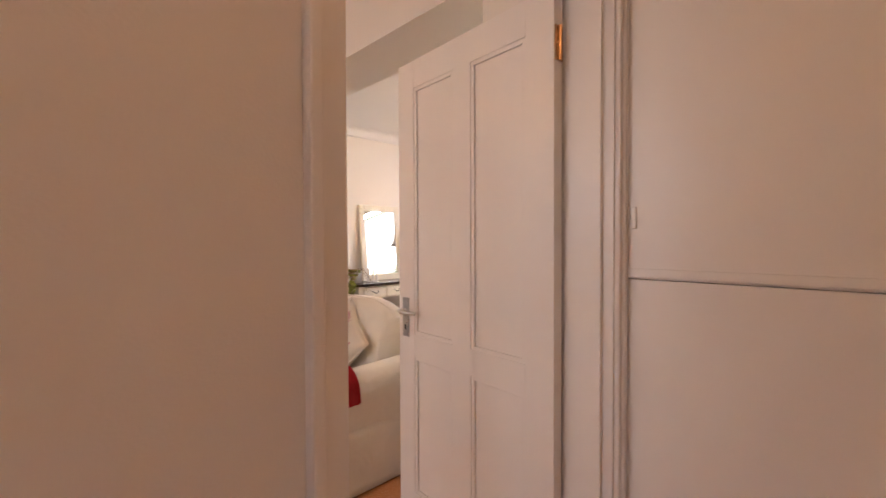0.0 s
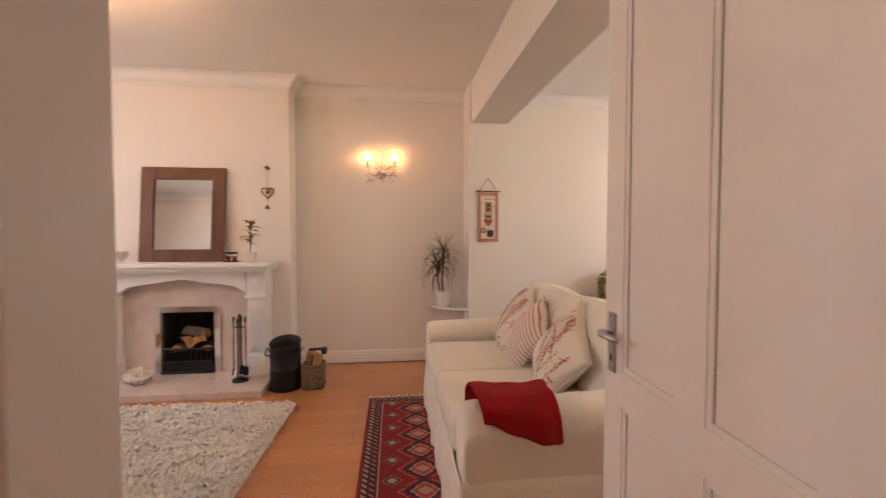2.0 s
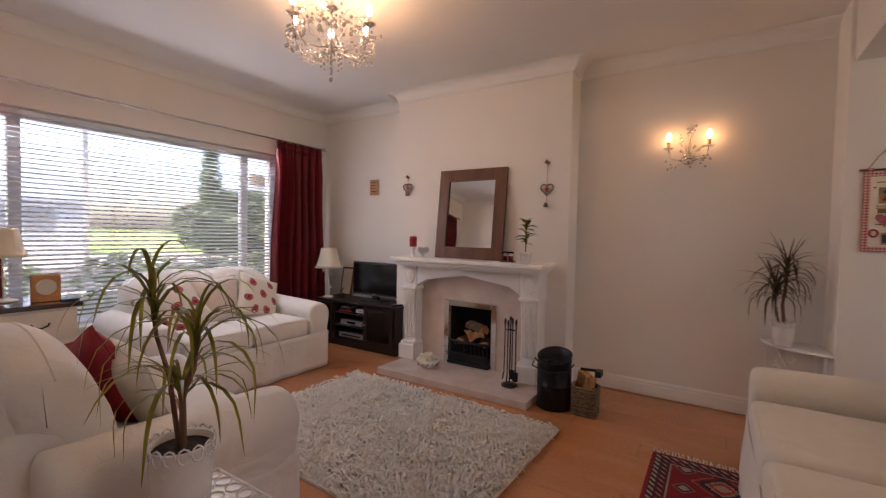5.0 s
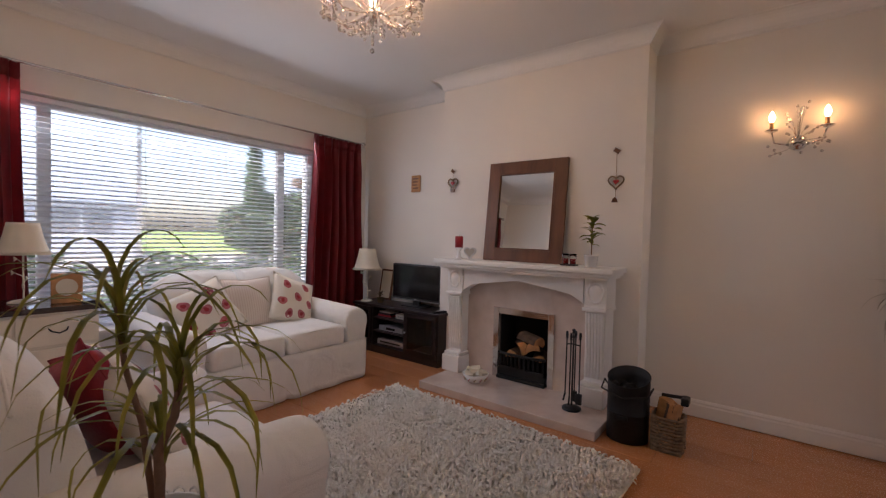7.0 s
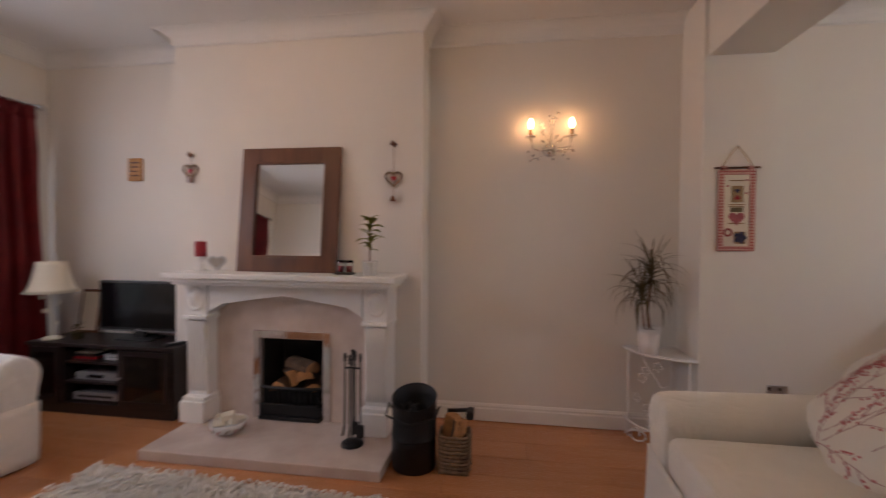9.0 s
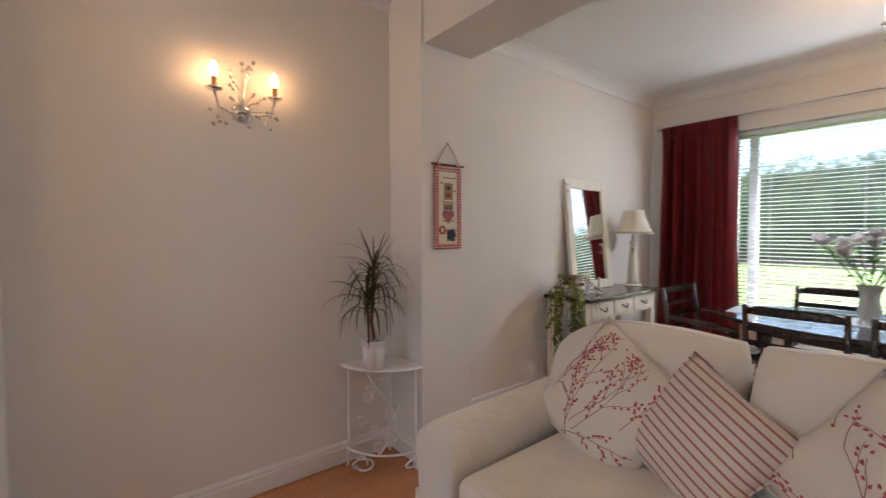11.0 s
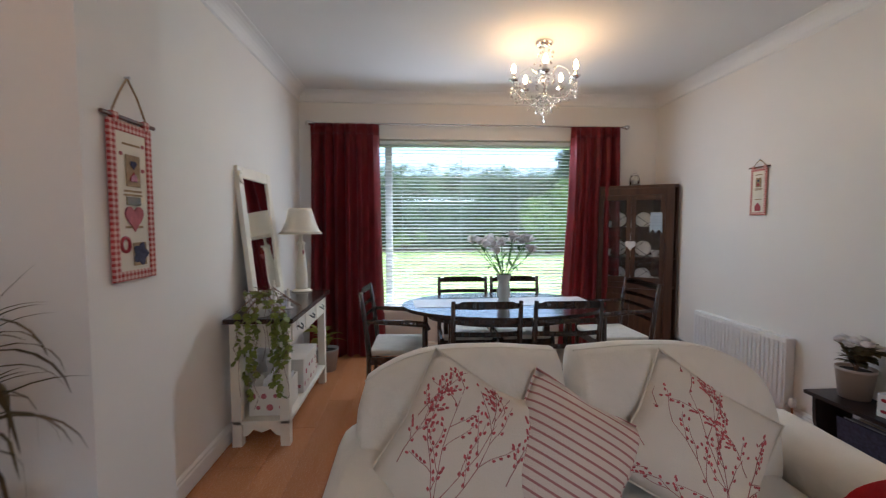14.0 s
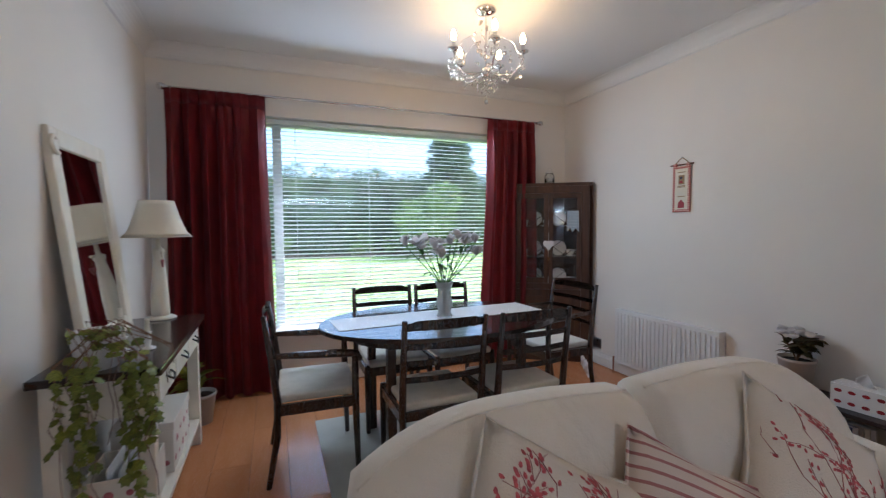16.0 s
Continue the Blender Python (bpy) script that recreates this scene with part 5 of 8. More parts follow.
def coal_scuttle():
    t = thing("coal_scuttle", pose(-0.235, 5.03, 0), "black metal coal scuttle with a sloping open top", "coal scuttle")
    n, r, bm = 32, 0.118, bmesh.new()
    rings = []
    for rr, zz, lift in ((0.105, 0.002, 0), (r, 0.004, 0), (r, 0.165, 0), (r + 0.003, 0.17, 0), (r, 0.175, 0), (r, 0.365, 0.035), (r + 0.004, 0.371, 0.035), (r - 0.003, 0.369, 0.035), (r - 0.006, 0.31, 0.03), (r - 0.006, 0.27, 0)):
        rings.append([bm.verts.new((rr * math.cos(2 * math.pi * i / n), rr * math.sin(2 * math.pi * i / n), zz + lift * math.sin(2 * math.pi * i / n))) for i in range(n)])
    for a, b in zip(rings, rings[1:]):
        for i in range(n):
            bm.faces.new((a[i], a[(i + 1) % n], b[(i + 1) % n], b[i]))
    bm.faces.new(rings[0][::-1])
    bm.faces.new(rings[-1])
    part("bucket", bm, IRON, t, smooth=True)
    part("handle", tube([(-r - 0.004, 0, 0.30), (-r - 0.02, -0.01, 0.33), (-r - 0.012, -0.10, 0.30), (0, -0.142, 0.275), (r + 0.012, -0.10, 0.30), (r + 0.02, -0.01, 0.33), (r + 0.004, 0, 0.30)], 0.005, 6), IRON, t, smooth=True)
    part("front_lug", B(-0.03, 0.03, -r - 0.012, -r + 0.002, 0.14, 0.165, 0.004), IRON, t)
    rng = random.Random(7)
    bm = bmesh.new()
    for i in range(26):
        a, q = rng.uniform(0, 6.28), rng.uniform(0, 0.085)
        bmesh.ops.create_icosphere(bm, subdivisions=1, radius=rng.uniform(0.018, 0.03), matrix=pose(q * math.cos(a), q * math.sin(a), 0.285 + rng.uniform(-0.01, 0.03), rng.uniform(0, 90), rng.uniform(0, 90)))
    tagged(part("coal", bm, SOOT, t, "heap of black coal"), kind="stuff")


coal_scuttle()


def log_basket():
    t = thing("log_basket", pose(-0.015, 5.035, 0), "woven wicker basket filled with split logs", "basket")
    w, d, hgt = 0.078, 0.075, 0.20
    part("base", B(-w, w, -d, d, 0.001, 0.012), WICKER, t)
    for k in range(10):
        z = 0.016 + k * 0.0195
        pts = []
        for i in range(44):
            a = 2 * math.pi * i / 44
            ex = lambda v: math.copysign(abs(v) ** 0.45, v)
            wob = 0.0035 * (1 if (i + k) % 2 else -1)
            pts.append(((w + wob) * ex(math.cos(a)), (d + wob) * ex(math.sin(a)), z))
        part("weave", tube(pts, 0.0088, 5, closed=True), WICKER, t, smooth=True)


log_basket()
for i, (x, y, z, a, b) in enumerate(((-0.045, 5.03, 0.155, 8, 10), (0.022, 5.06, 0.15, -6, -12), (0.01, 4.995, 0.14, 10, 4))):
    log("firewood_log", 0.048, 0.26, pose(x, y, z, a, b, 40 * i), 20 + i)
sh = thing("fire_shovel", pose(0.03, 5.06, 0), "dark hand brush lying across the basket", "brush")
part("handle", tube([(-0.09, 0.0, 0.296), (0.02, 0.02, 0.297)], 0.010, 8), IRON, sh, smooth=True)
part("head", B(0.012, 0.052, -0.03, 0.05, 0.262, 0.305, 0.008), IRON, sh)


def fire_tools():
    t = thing("fire_tool_set", pose(-0.60, 5.08, 0.0585), "black iron fireside tools on a round stand", "fire tools")
    part("base", lathe([(0.062, 0), (0.062, 0.012), (0.045, 0.02), (0.016, 0.026), (0, 0.026)], 24), IRON, t, smooth=True)
    part("post", tube([(0, 0, 0.02), (0, 0, 0.50)], 0.006, 8), IRON, t)
    part("hook_ring", tube([(-0.045, 0, 0.43), (0, -0.02, 0.44), (0.045, 0, 0.43)], 0.005, 6), IRON, t)
    part("finial", lathe([(0, 0), (0.011, 0.008), (0.008, 0.02), (0.013, 0.03), (0, 0.04)], 12), IRON, t, m=pose(0, 0, 0.5), smooth=True)
    for i, (dx, dy, kind) in enumerate(((-0.045, 0, "poker"), (0.0, -0.045, "tongs"), (0.045, 0, "brush"), (0.0, 0.04, "shovel"))):
        p = part(kind, tube([(dx, dy, 0.47), (dx * 1.05, dy * 1.05, 0.09)], 0.0045, 6), IRON, t)
        part("knob", lathe([(0, 0), (0.010, 0.006), (0.006, 0.016), (0.010, 0.024), (0.007, 0.05), (0, 0.052)], 10), IRON, p, smooth=True, m=pose(dx, dy, 0.465))
        part("head", B(dx - 0.02, dx + 0.02, dy - 0.012, dy + 0.012, 0.04, 0.11, 0.006) if kind in ("brush", "shovel") else tube([(dx * 1.05, dy * 1.05, 0.10), (dx * 1.3, dy * 1.3, 0.045)], 0.006, 6), IRON, p)


fire_tools()


def fire_bowl():
    t = thing("bowl", pose(-1.375, 5.10, 0.0585), "patterned white bowl heaped with pale firelighters", "bowl")
    part("dish", lathe([(0.045, 0), (0.05, 0.004), (0.085, 0.035), (0.105, 0.072), (0.101, 0.074), (0.08, 0.04), (0.045, 0.012), (0, 0.01)], 28), CERAMIC, t, smooth=True)
    for i in range(12):
        a = 2 * math.pi * i / 12
        part("painted_sprig", tube([(0.089 * math.cos(a + 0.1 * q), 0.089 * math.sin(a + 0.1 * q), 0.036 + 0.012 * math.sin(q * 3)) for q in (-1, -0.5, 0, 0.5, 1)], 0.003, 4), PINKISH if i % 2 else OLIVE, t)
    rng = random.Random(4)
    for i in range(9):
        a, q = i * 2.4, 0.06 * math.sqrt(i / 9)
        part("block", B(-0.035, 0.035, -0.016, 0.016, -0.016, 0.016, 0.004), LINEN, t, m=pose(q * math.cos(a), q * math.sin(a), 0.062 + 0.045 * (1 - q / 0.06) + rng.uniform(0, 0.01), rng.uniform(-40, 40), rng.uniform(-40, 40), rng.uniform(0, 180)))


fire_bowl()


# ---- television corner ----
def tv_stand():
    t = thing("tv_stand", pose(-2.475, 5.475, 0), "low black-brown television bench with shelves and a glass door", "tv stand")
    w, d0, d1, hh = 0.56, -0.17, 0.165, 0.485
    part("top", B(-w - 0.012, w + 0.012, d0 - 0.012, d1, hh - 0.025, hh, 0.003), BLACKWOOD, t)
    part("base", B(-w, w, d0, d1, 0.001, 0.075), BLACKWOOD, t)
    for x in (-w, -0.30, 0.14, w - 0.02):
        part("upright", B(x, x + 0.02, d0 + 0.002, d1, 0.0755, hh - 0.0255), BLACKWOOD, t)
    part("back", B(-w + 0.02, w - 0.02, d1 - 0.01, d1 - 0.001, 0.0755, hh - 0.0255), BLACKWOOD, t)
    for z in (0.21, 0.345):
        part("shelf", B(-0.2795, 0.1395, d0 + 0.01, d1 - 0.011, z, z + 0.014), BLACKWOOD, t)
    for x0, x1 in ((0.162, 0.538), (-0.538, -0.302)):
        dr = part("door", box(box(box(B(x0, x0 + 0.035, d0 - 0.014, d0 - 0.0005, 0.08, 0.455), x1 - 0.035, x1, d0 - 0.014, d0 - 0.0005, 0.08, 0.455), x0 + 0.035, x1 - 0.035, d0 - 0.014, d0 - 0.0005, 0.08, 0.115), x0 + 0.035, x1 - 0.035, d0 - 0.014, d0 - 0.0005, 0.42, 0.455), BLACKWOOD, t)
        part("pane", B(x0 + 0.036, x1 - 0.036, d0 - 0.009, d0 - 0.005, 0.116, 0.419), GLASS, dr)
        for q in range(3):
            xx = x0 + 0.06 + q * (x1 - x0 - 0.12) / 2
            part("leading", tube([(xx - 0.03, d0 - 0.011, 0.38), (xx, d0 - 0.011, 0.34), (xx + 0.03, d0 - 0.011, 0.38)], 0.003, 4), BLACKWOOD, dr)
        part("knob", lathe([(0.004, 0), (0.004, 0.01), (0.011, 0.016), (0, 0.022)], 10), STEEL, dr, m=pose(x0 + 0.017, d0 - 0.014, 0.27, 90, 0, 0))


tv_stand()


def simple(name, m, label, category, pieces, group=""):
    t = thing(name, m, label, category, group)
    for pn, bmx, mt in pieces:
        part(pn, bmx, mt, t)
    return t


simple("dvd_player", pose(-2.53, 5.44, 0.0757), "flat black disc player on the bench shelf", "player", [("body", B(-0.19, 0.16, -0.1, 0.1, 0.012, 0.062, 0.003), GREYSILV), ("front_strip", B(-0.15, 0.12, -0.1022, -0.1002, 0.03, 0.045), PLASTIC), ("foot", B(-0.15, 0.12, -0.08, 0.08, 0, 0.0118), PLASTIC)])
simple("set_top_box", pose(-2.55, 5.45, 0.2245), "silver set-top box on the bench shelf", "box", [("body", B(-0.16, 0.16, -0.1, 0.1, 0.0005, 0.05, 0.003), GREYSILV), ("display", B(-0.06, 0.06, -0.1022, -0.1002, 0.014, 0.036), BLACKGLOSS)])
simple("book_stack", pose(-2.66, 5.43, 0.3595), "small stack of books and cases", "books", [("book", B(-0.09, 0.09, -0.06, 0.06, 0.0005, 0.018), REDSATIN), ("book", B(-0.085, 0.085, -0.06, 0.055, 0.0185, 0.036), PLASTIC), ("book", B(-0.08, 0.08, -0.05, 0.06, 0.0365, 0.05), LINEN)])
simple("white_router", pose(-2.43, 5.42, 0.3595), "white plastic router box on the shelf", "router", [("body", B(-0.075, 0.075, -0.05, 0.05, 0.0005, 0.045, 0.008), CERAMIC), ("vent", B(-0.04, 0.04, -0.0512, -0.0502, 0.02, 0.026), GREYSILV)])


def television():
    t = thing("television", pose(-2.345, 5.50, 0.485), "small black flat-screen television on its stand", "television")
    part("bezel", B(-0.31, 0.31, -0.02, 0.03, 0.055, 0.415, 0.006), PLASTIC, t)
    part("screen", B(-0.295, 0.295, -0.0225, -0.0205, 0.085, 0.40), BLACKGLOSS, t)
    part("trim_strip", B(-0.30, 0.30, -0.0215, -0.0203, 0.060, 0.066), GREYSILV, t)
    part("neck", B(-0.04, 0.04, -0.01, 0.02, 0.012, 0.0548), PLASTIC, t)
    part("foot", B(-0.14, 0.14, -0.08, 0.08, 0.0005, 0.0118, 0.004), PLASTIC, t)
    part("logo_bar", B(-0.02, 0.02, -0.0225, -0.0216, 0.069, 0.076), GREYSILV, t)


television()


def table_lamp(m, label, scale=1.0, stem="flower", group=""):
    t = thing("table_lamp", m, label, "table lamp", group)
    s = scale
    part("base", lathe([(0.068 * s, 0.0005), (0.070 * s, 0.006), (0.055 * s, 0.016), (0.02 * s, 0.024), (0, 0.026)], 28), CREAM, t, smooth=True)
    if stem == "flower":
        part("column", tube([(0, 0, 0.02), (0.01, 0, 0.09), (-0.008, 0, 0.22), (0, 0, 0.36)], 0.006, 8), CREAM, t, smooth=True)
        rng = random.Random(6)
        for i in range(5):
            a = i * 2.5
            z = 0.09 + i * 0.045
            tip = (0.05 * math.cos(a), 0.05 * math.sin(a), z + 0.03)
            tw = part("twig", tube([(0, 0, z), tip], 0.0025, 5), CREAM, t)
            for k in range(5):
                b = k * 1.256
                part("petal", pillow(0.016, 0.022, 0.005, nu=4), CREAM, tw, m=Matrix.Translation(tip) @ pose(0, 0, 0, 40, 72 * k, 0) @ pose(0, 0, 0.011))
        zb, zt, r0, r1 = 0.335, 0.55, 0.152, 0.085
    else:
        part("column", lathe([(0.046, 0.018), (0.047, 0.05), (0.043, 0.16), (0.034, 0.27), (0.026, 0.34), (0.024, 0.37), (0.030, 0.38), (0.030, 0.40), (0.012, 0.41), (0.010, 0.48), (0, 0.48)], 20), CREAM, t, smooth=True)
        part("arm", tube([(0, 0, 0.39), (-0.04, 0, 0.40), (-0.06, 0, 0.40)], 0.008, 6), CREAM, t)
        part("heart_pendant", slab(heart_outline(0.026), -0.004, 0.004, bev=0.002, flip=pose(-0.055, -0.01, 0.325, 90, 0, 0)), PINKISH, t, "small red heart on a cord")
        part("cord", tube([(-0.055, -0.01, 0.35), (-0.055, 0, 0.40)], 0.0015, 4), HESSIAN, t)
        zb, zt, r0, r1 = 0.47, 0.675, 0.172, 0.088
    prof = []
    for i in range(9):
        u = i / 8
        prof.append((r0 + (r1 - r0) * u ** 0.6, zb + (zt - zb) * u))
    inner = [(r - 0.003, z) for r, z in prof[::-1]]
    sh_ = part("shade", lathe(prof + inner + [prof[0]], 32), SHADE, t, "cream fabric lamp shade", smooth=True)
    part("shade_rim", tube([(r0 * math.cos(a), r0 * math.sin(a), zb) for a in np.linspace(0, 2 * math.pi, 33)[:-1]], 0.003, 5, closed=True), SHADE, sh_)
    part("bulb", lathe([(0, zb - 0.02), (0.02, zb), (0.026, zb + 0.03), (0.015, zb + 0.06), (0, zb + 0.062)], 14), CERAMIC, t, smooth=True)
    return t


table_lamp(pose(-2.945, 5.39, 0.485), "unlit table lamp with a white flower stem and cream shade", 0.9, "flower", "table lamps")
leafy_plant("flower_pot", pose(-2.77, 5.42, 0.485), "small white flowering plant in a green pot", OLIVE, 0.10, 0.06, 12, 0.012, 0.05, 9, plain_pot(0.028, 0.036, 0.055, OLIVE))
simple("wall_photo", pose(-2.90, 5.60, 0.485, -10, 0, 0), "dark framed picture leaning behind the lamp", "picture", [("frame", B(-0.09, 0.09, 0, 0.015, 0.001, 0.33, 0.003), MIDWOOD), ("print", B(-0.07, 0.07, -0.0015, -0.0005, 0.02, 0.31), LINEN)])
simple("remote_control", pose(-1.96, 5.40, 0.4855, 0, 0, 60), "black remote control on the bench", "remote control", [("body", B(-0.08, 0.08, -0.022, 0.022, 0, 0.018, 0.004), PLASTIC), ("buttons", B(-0.06, 0.04, -0.014, 0.014, 0.0183, 0.0195), GREYSILV)])


# ---- sideboard by the street window ----
def chest():
    t = thing("sideboard", pose(-2.80, 2.70, 0), "cream sideboard with a dark top and drop handles", "sideboard")
    part("body", B(-0.20, 0.22, -0.36, 0.34, 0.08, 0.735, 0.004), CREAM, t)
    part("top", B(-0.225, 0.245, -0.385, 0.365, 0.7355, 0.765, 0.006), TOPWOOD, t, "dark stained top board")
    part("plinth", B(-0.19, 0.20, -0.35, 0.33, 0.001, 0.0798), CREAM, t)
    for z0, z1 in ((0.56, 0.72), (0.34, 0.545), (0.10, 0.325)):
        for y0, y1 in ((-0.35, -0.012), (0.0, 0.33)):
            d = part("drawer", B(0.2205, 0.232, y0, y1, z0, z1, 0.004), CREAM, t)
            yc = (y0 + y1) / 2
            part("handle", tube([(0.232, yc - 0.04, (z0 + z1) / 2 + 0.012), (0.252, yc - 0.03, (z0 + z1) / 2), (0.255, yc, (z0 + z1) / 2 - 0.012), (0.252, yc + 0.03, (z0 + z1) / 2), (0.232, yc + 0.04, (z0 + z1) / 2 + 0.012)], 0.004, 6), IRON, d, smooth=True)


chest()
table_lamp(pose(-2.84, 2.77, 0.7655) @ Matrix.Scale(0.8, 4), "unlit table lamp with a white flower stem and cream shade", 1.2, "flower", "table lamps")
simple("mantel_clock", pose(-2.70, 2.925, 0.7655, 0, 0, 80) @ Matrix.Scale(1.12, 4), "small square wooden desk clock", "clock", [("case", B(-0.06, 0.06, -0.03, 0.03, 0.0005, 0.145, 0.006), LOG), ("dial", lathe([(0.042, 0), (0.042, 0.003), (0, 0.0035)], 24), LINEN)]).children[1].matrix_basis = pose(0, -0.0305, 0.08, 90, 0, 0)
simple("small_tray", pose(-2.66, 3.02, 0.7655), "small dark tray on the sideboard", "tray", [("dish", B(-0.06, 0.06, -0.04, 0.04, 0.0005, 0.014, 0.004), PLASTIC)])


# ---- lamps ----
def candle_bulb(parent, p, sleeve=0.05, mtl=None, glow=None):
    a = part("sleeve", lathe([(0.011, 0), (0.011, sleeve), (0, sleeve)], 12), mtl or CERAMIC, parent, m=pose(*p))
    part("bulb", lathe([(0.007, sleeve), (0.015, sleeve + 0.018), (0.0165, sleeve + 0.03), (0.011, sleeve + 0.052), (0.003, sleeve + 0.066), (0, sleeve + 0.068)], 12), glow or BULB, a, "lit candle bulb", smooth=True)


DROP = None


def crystal(parent, p, r):
    global DROP
    if DROP is None:
        bm = bmesh.new()
        bmesh.ops.create_icosphere(bm, subdivisions=1, radius=1.0)
        bmesh.ops.scale(bm, vec=(1, 1, 1.12), verts=bm.verts)
        DROP = part("crystal_drop", bm, CRYSTAL, parent, m=Matrix.Translation(p) @ Matrix.Scale(r, 4))
    else:
        again(DROP, parent, Matrix.Translation(p) @ Matrix.Scale(r, 4), "crystal_drop")


def chandelier(m, R, drop, arms, label, seed, twigs, glow):
    """drop: from the ceiling to the bulbs' dishes."""
    t = thing("chandelier", m, label, "chandelier", "crystal chandeliers")
    rng = random.Random(seed)
    part("ceiling_rose", lathe([(0, -0.001), (0.062, -0.001), (0.065, -0.012), (0.05, -0.026), (0.016, -0.032), (0, -0.032)], 24), CHROME, t, smooth=True)
    part("stem", lathe([(0.006, -drop - 0.12), (0.006, -0.03)], 10), CHROME, t)
    hub = -drop - 0.10
    part("hub", lathe([(0, hub - 0.035), (0.018, hub - 0.03), (0.034, hub), (0.03, hub + 0.018), (0.012, hub + 0.03), (0, hub + 0.03)], 16), CHROME, t, smooth=True)
    for i in range(arms):
        a = 2 * math.pi * (i + 0.3) / arms
        ca, sa = math.cos(a), math.sin(a)
        pts = [(q * ca, q * sa, z) for q, z in ((0.02, hub), (R * 0.35, hub - 0.02), (R * 0.7, hub - 0.025), (R * 0.95, hub + 0.03), (R, -drop - 0.012))]
        arm = part("arm", tube(pts, 0.0055, 8), CHROME, t, smooth=True)
        part("drip_dish", lathe([(0.006, -0.012), (0.03, 0), (0.036, 0.008), (0.033, 0.008), (0.012, 0.002), (0, 0.002)], 18), CHROME, arm, smooth=True, m=pose(R * ca, R * sa, -drop))
        candle_bulb(arm, (R * ca, R * sa, -drop + 0.002), 0.045, CHROME, glow)
        loop = [(q * ca, q * sa, z) for q, z in ((R * 0.9, -drop - 0.02), (R * 0.75, -drop + 0.06), (R * 0.45, -drop + 0.10), (0.03, -drop + 0.02))]
        part("wire_loop", tube(loop, 0.002, 5), CHROME, t, smooth=True)
        for k in range(6):
            b = a + (k - 2.5) * 0.17
            z0 = -drop - 0.03
            for j in range(3 if k % 2 else 2):
                crystal(t, (R * 1.02 * math.cos(b), R * 1.02 * math.sin(b), z0 - 0.028 * j - 0.01 * (k % 3)), 0.0075 + 0.004 * (j == (2 if k % 2 else 1)))
        for k in range(6):
            f = (k + 0.5) / 6
            crystal(t, (R * f * ca * 0.9, R * f * sa * 0.9, hub - 0.035 - 0.012 * (k % 2)), 0.008)
    for k in range(34):
        a, q = k * 2.4, 0.03 + 0.045 * rng.random()
        crystal(t, (q * math.cos(a), q * math.sin(a), -0.05 - (drop + 0.02) * (k / 34)), 0.008 + 0.003 * rng.random())
    for k in range(8):
        a, q = k * 0.785, 0.055
        for j in range(3):
            crystal(t, (q * math.cos(a), q * math.sin(a), hub - 0.05 - 0.03 * j), 0.0085)
    for j in range(5):
        crystal(t, (0, 0, hub - 0.05 - 0.032 * j), 0.009 if j < 4 else 0.013)
    if twigs:
        for k in range(26):
            a = k * 2.4
            q0, q1 = R * 0.2, R * rng.uniform(0.8, 1.22)
            z = -drop - 0.06 + 0.10 * rng.uniform(-0.6, 1)
            p1 = (q1 * math.cos(a + 0.4), q1 * math.sin(a + 0.4), z)
            part("wire_spray", tube([(q0 * math.cos(a), q0 * math.sin(a), hub), ((q0 + q1) / 2 * math.cos(a), (q0 + q1) / 2 * math.sin(a), z - 0.03), p1], 0.0016, 4), CHROME, t)
            for j in range(3):
                crystal(t, (p1[0] * (1 - 0.12 * j), p1[1] * (1 - 0.12 * j), p1[2] - 0.012 * (j % 2)), 0.010)
    return t


chandelier(pose(-1.15, 3.75, H), 0.23, 0.25, 6, "chrome chandelier with lit candle bulbs and clustered crystals", 3, True, BULB)
chandelier(pose(3.225, 3.62, H), 0.22, 0.275, 5, "chrome chandelier with five lit candle bulbs and crystal drops", 5, False, DININGBULB)


def sconce():
    t = thing("wall_sconce", pose(0.515, YN, 1.80), "twin-arm crystal wall light with two lit candle bulbs", "wall light")
    part("back_plate", lathe([(0, 0.001), (0.045, 0.001), (0.047, 0.01), (0.035, 0.024), (0, 0.03)], 20), CHROME, t, smooth=True, m=pose(0, 0, 0, 90, 0, 0))
    rng = random.Random(11)
    for s in (-1, 1):
        arm = part("arm", tube([(0, -0.025, 0.0), (s * 0.05, -0.07, -0.02), (s * 0.11, -0.085, -0.005), (s * 0.126, -0.085, 0.06)], 0.005, 8), CHROME, t, smooth=True)
        part("drip_dish", lathe([(0.006, -0.012), (0.03, 0), (0.035, 0.008), (0.012, 0.002), (0, 0.002)], 16), CHROME, arm, smooth=True, m=pose(s * 0.126, -0.085, 0.066))
        candle_bulb(arm, (s * 0.126, -0.085, 0.068), 0.052, BRASS, DIMBULB)
    for k in range(16):
        a = rng.uniform(-0.3, 3.44)
        q = rng.uniform(0.10, 0.27)
        p1 = (0.5 * q * math.cos(a), -0.03 - 0.05 * rng.random(), q * math.sin(a) * (1.0 if a > 0 else 0.4))
        part("wire_spray", tube([(0, -0.02, 0), (p1[0] * 0.4, -0.05, p1[2] * 0.6), p1], 0.0018, 4), CHROME, t)
        crystal(t, p1, 0.009)
        crystal(t, (p1[0] * 0.8, p1[1], p1[2] * 0.85), 0.007)
    for k in range(10):
        crystal(t, (-0.14 + 0.031 * k, -0.075, -0.02 - 0.025 * (k % 3)), 0.0085)


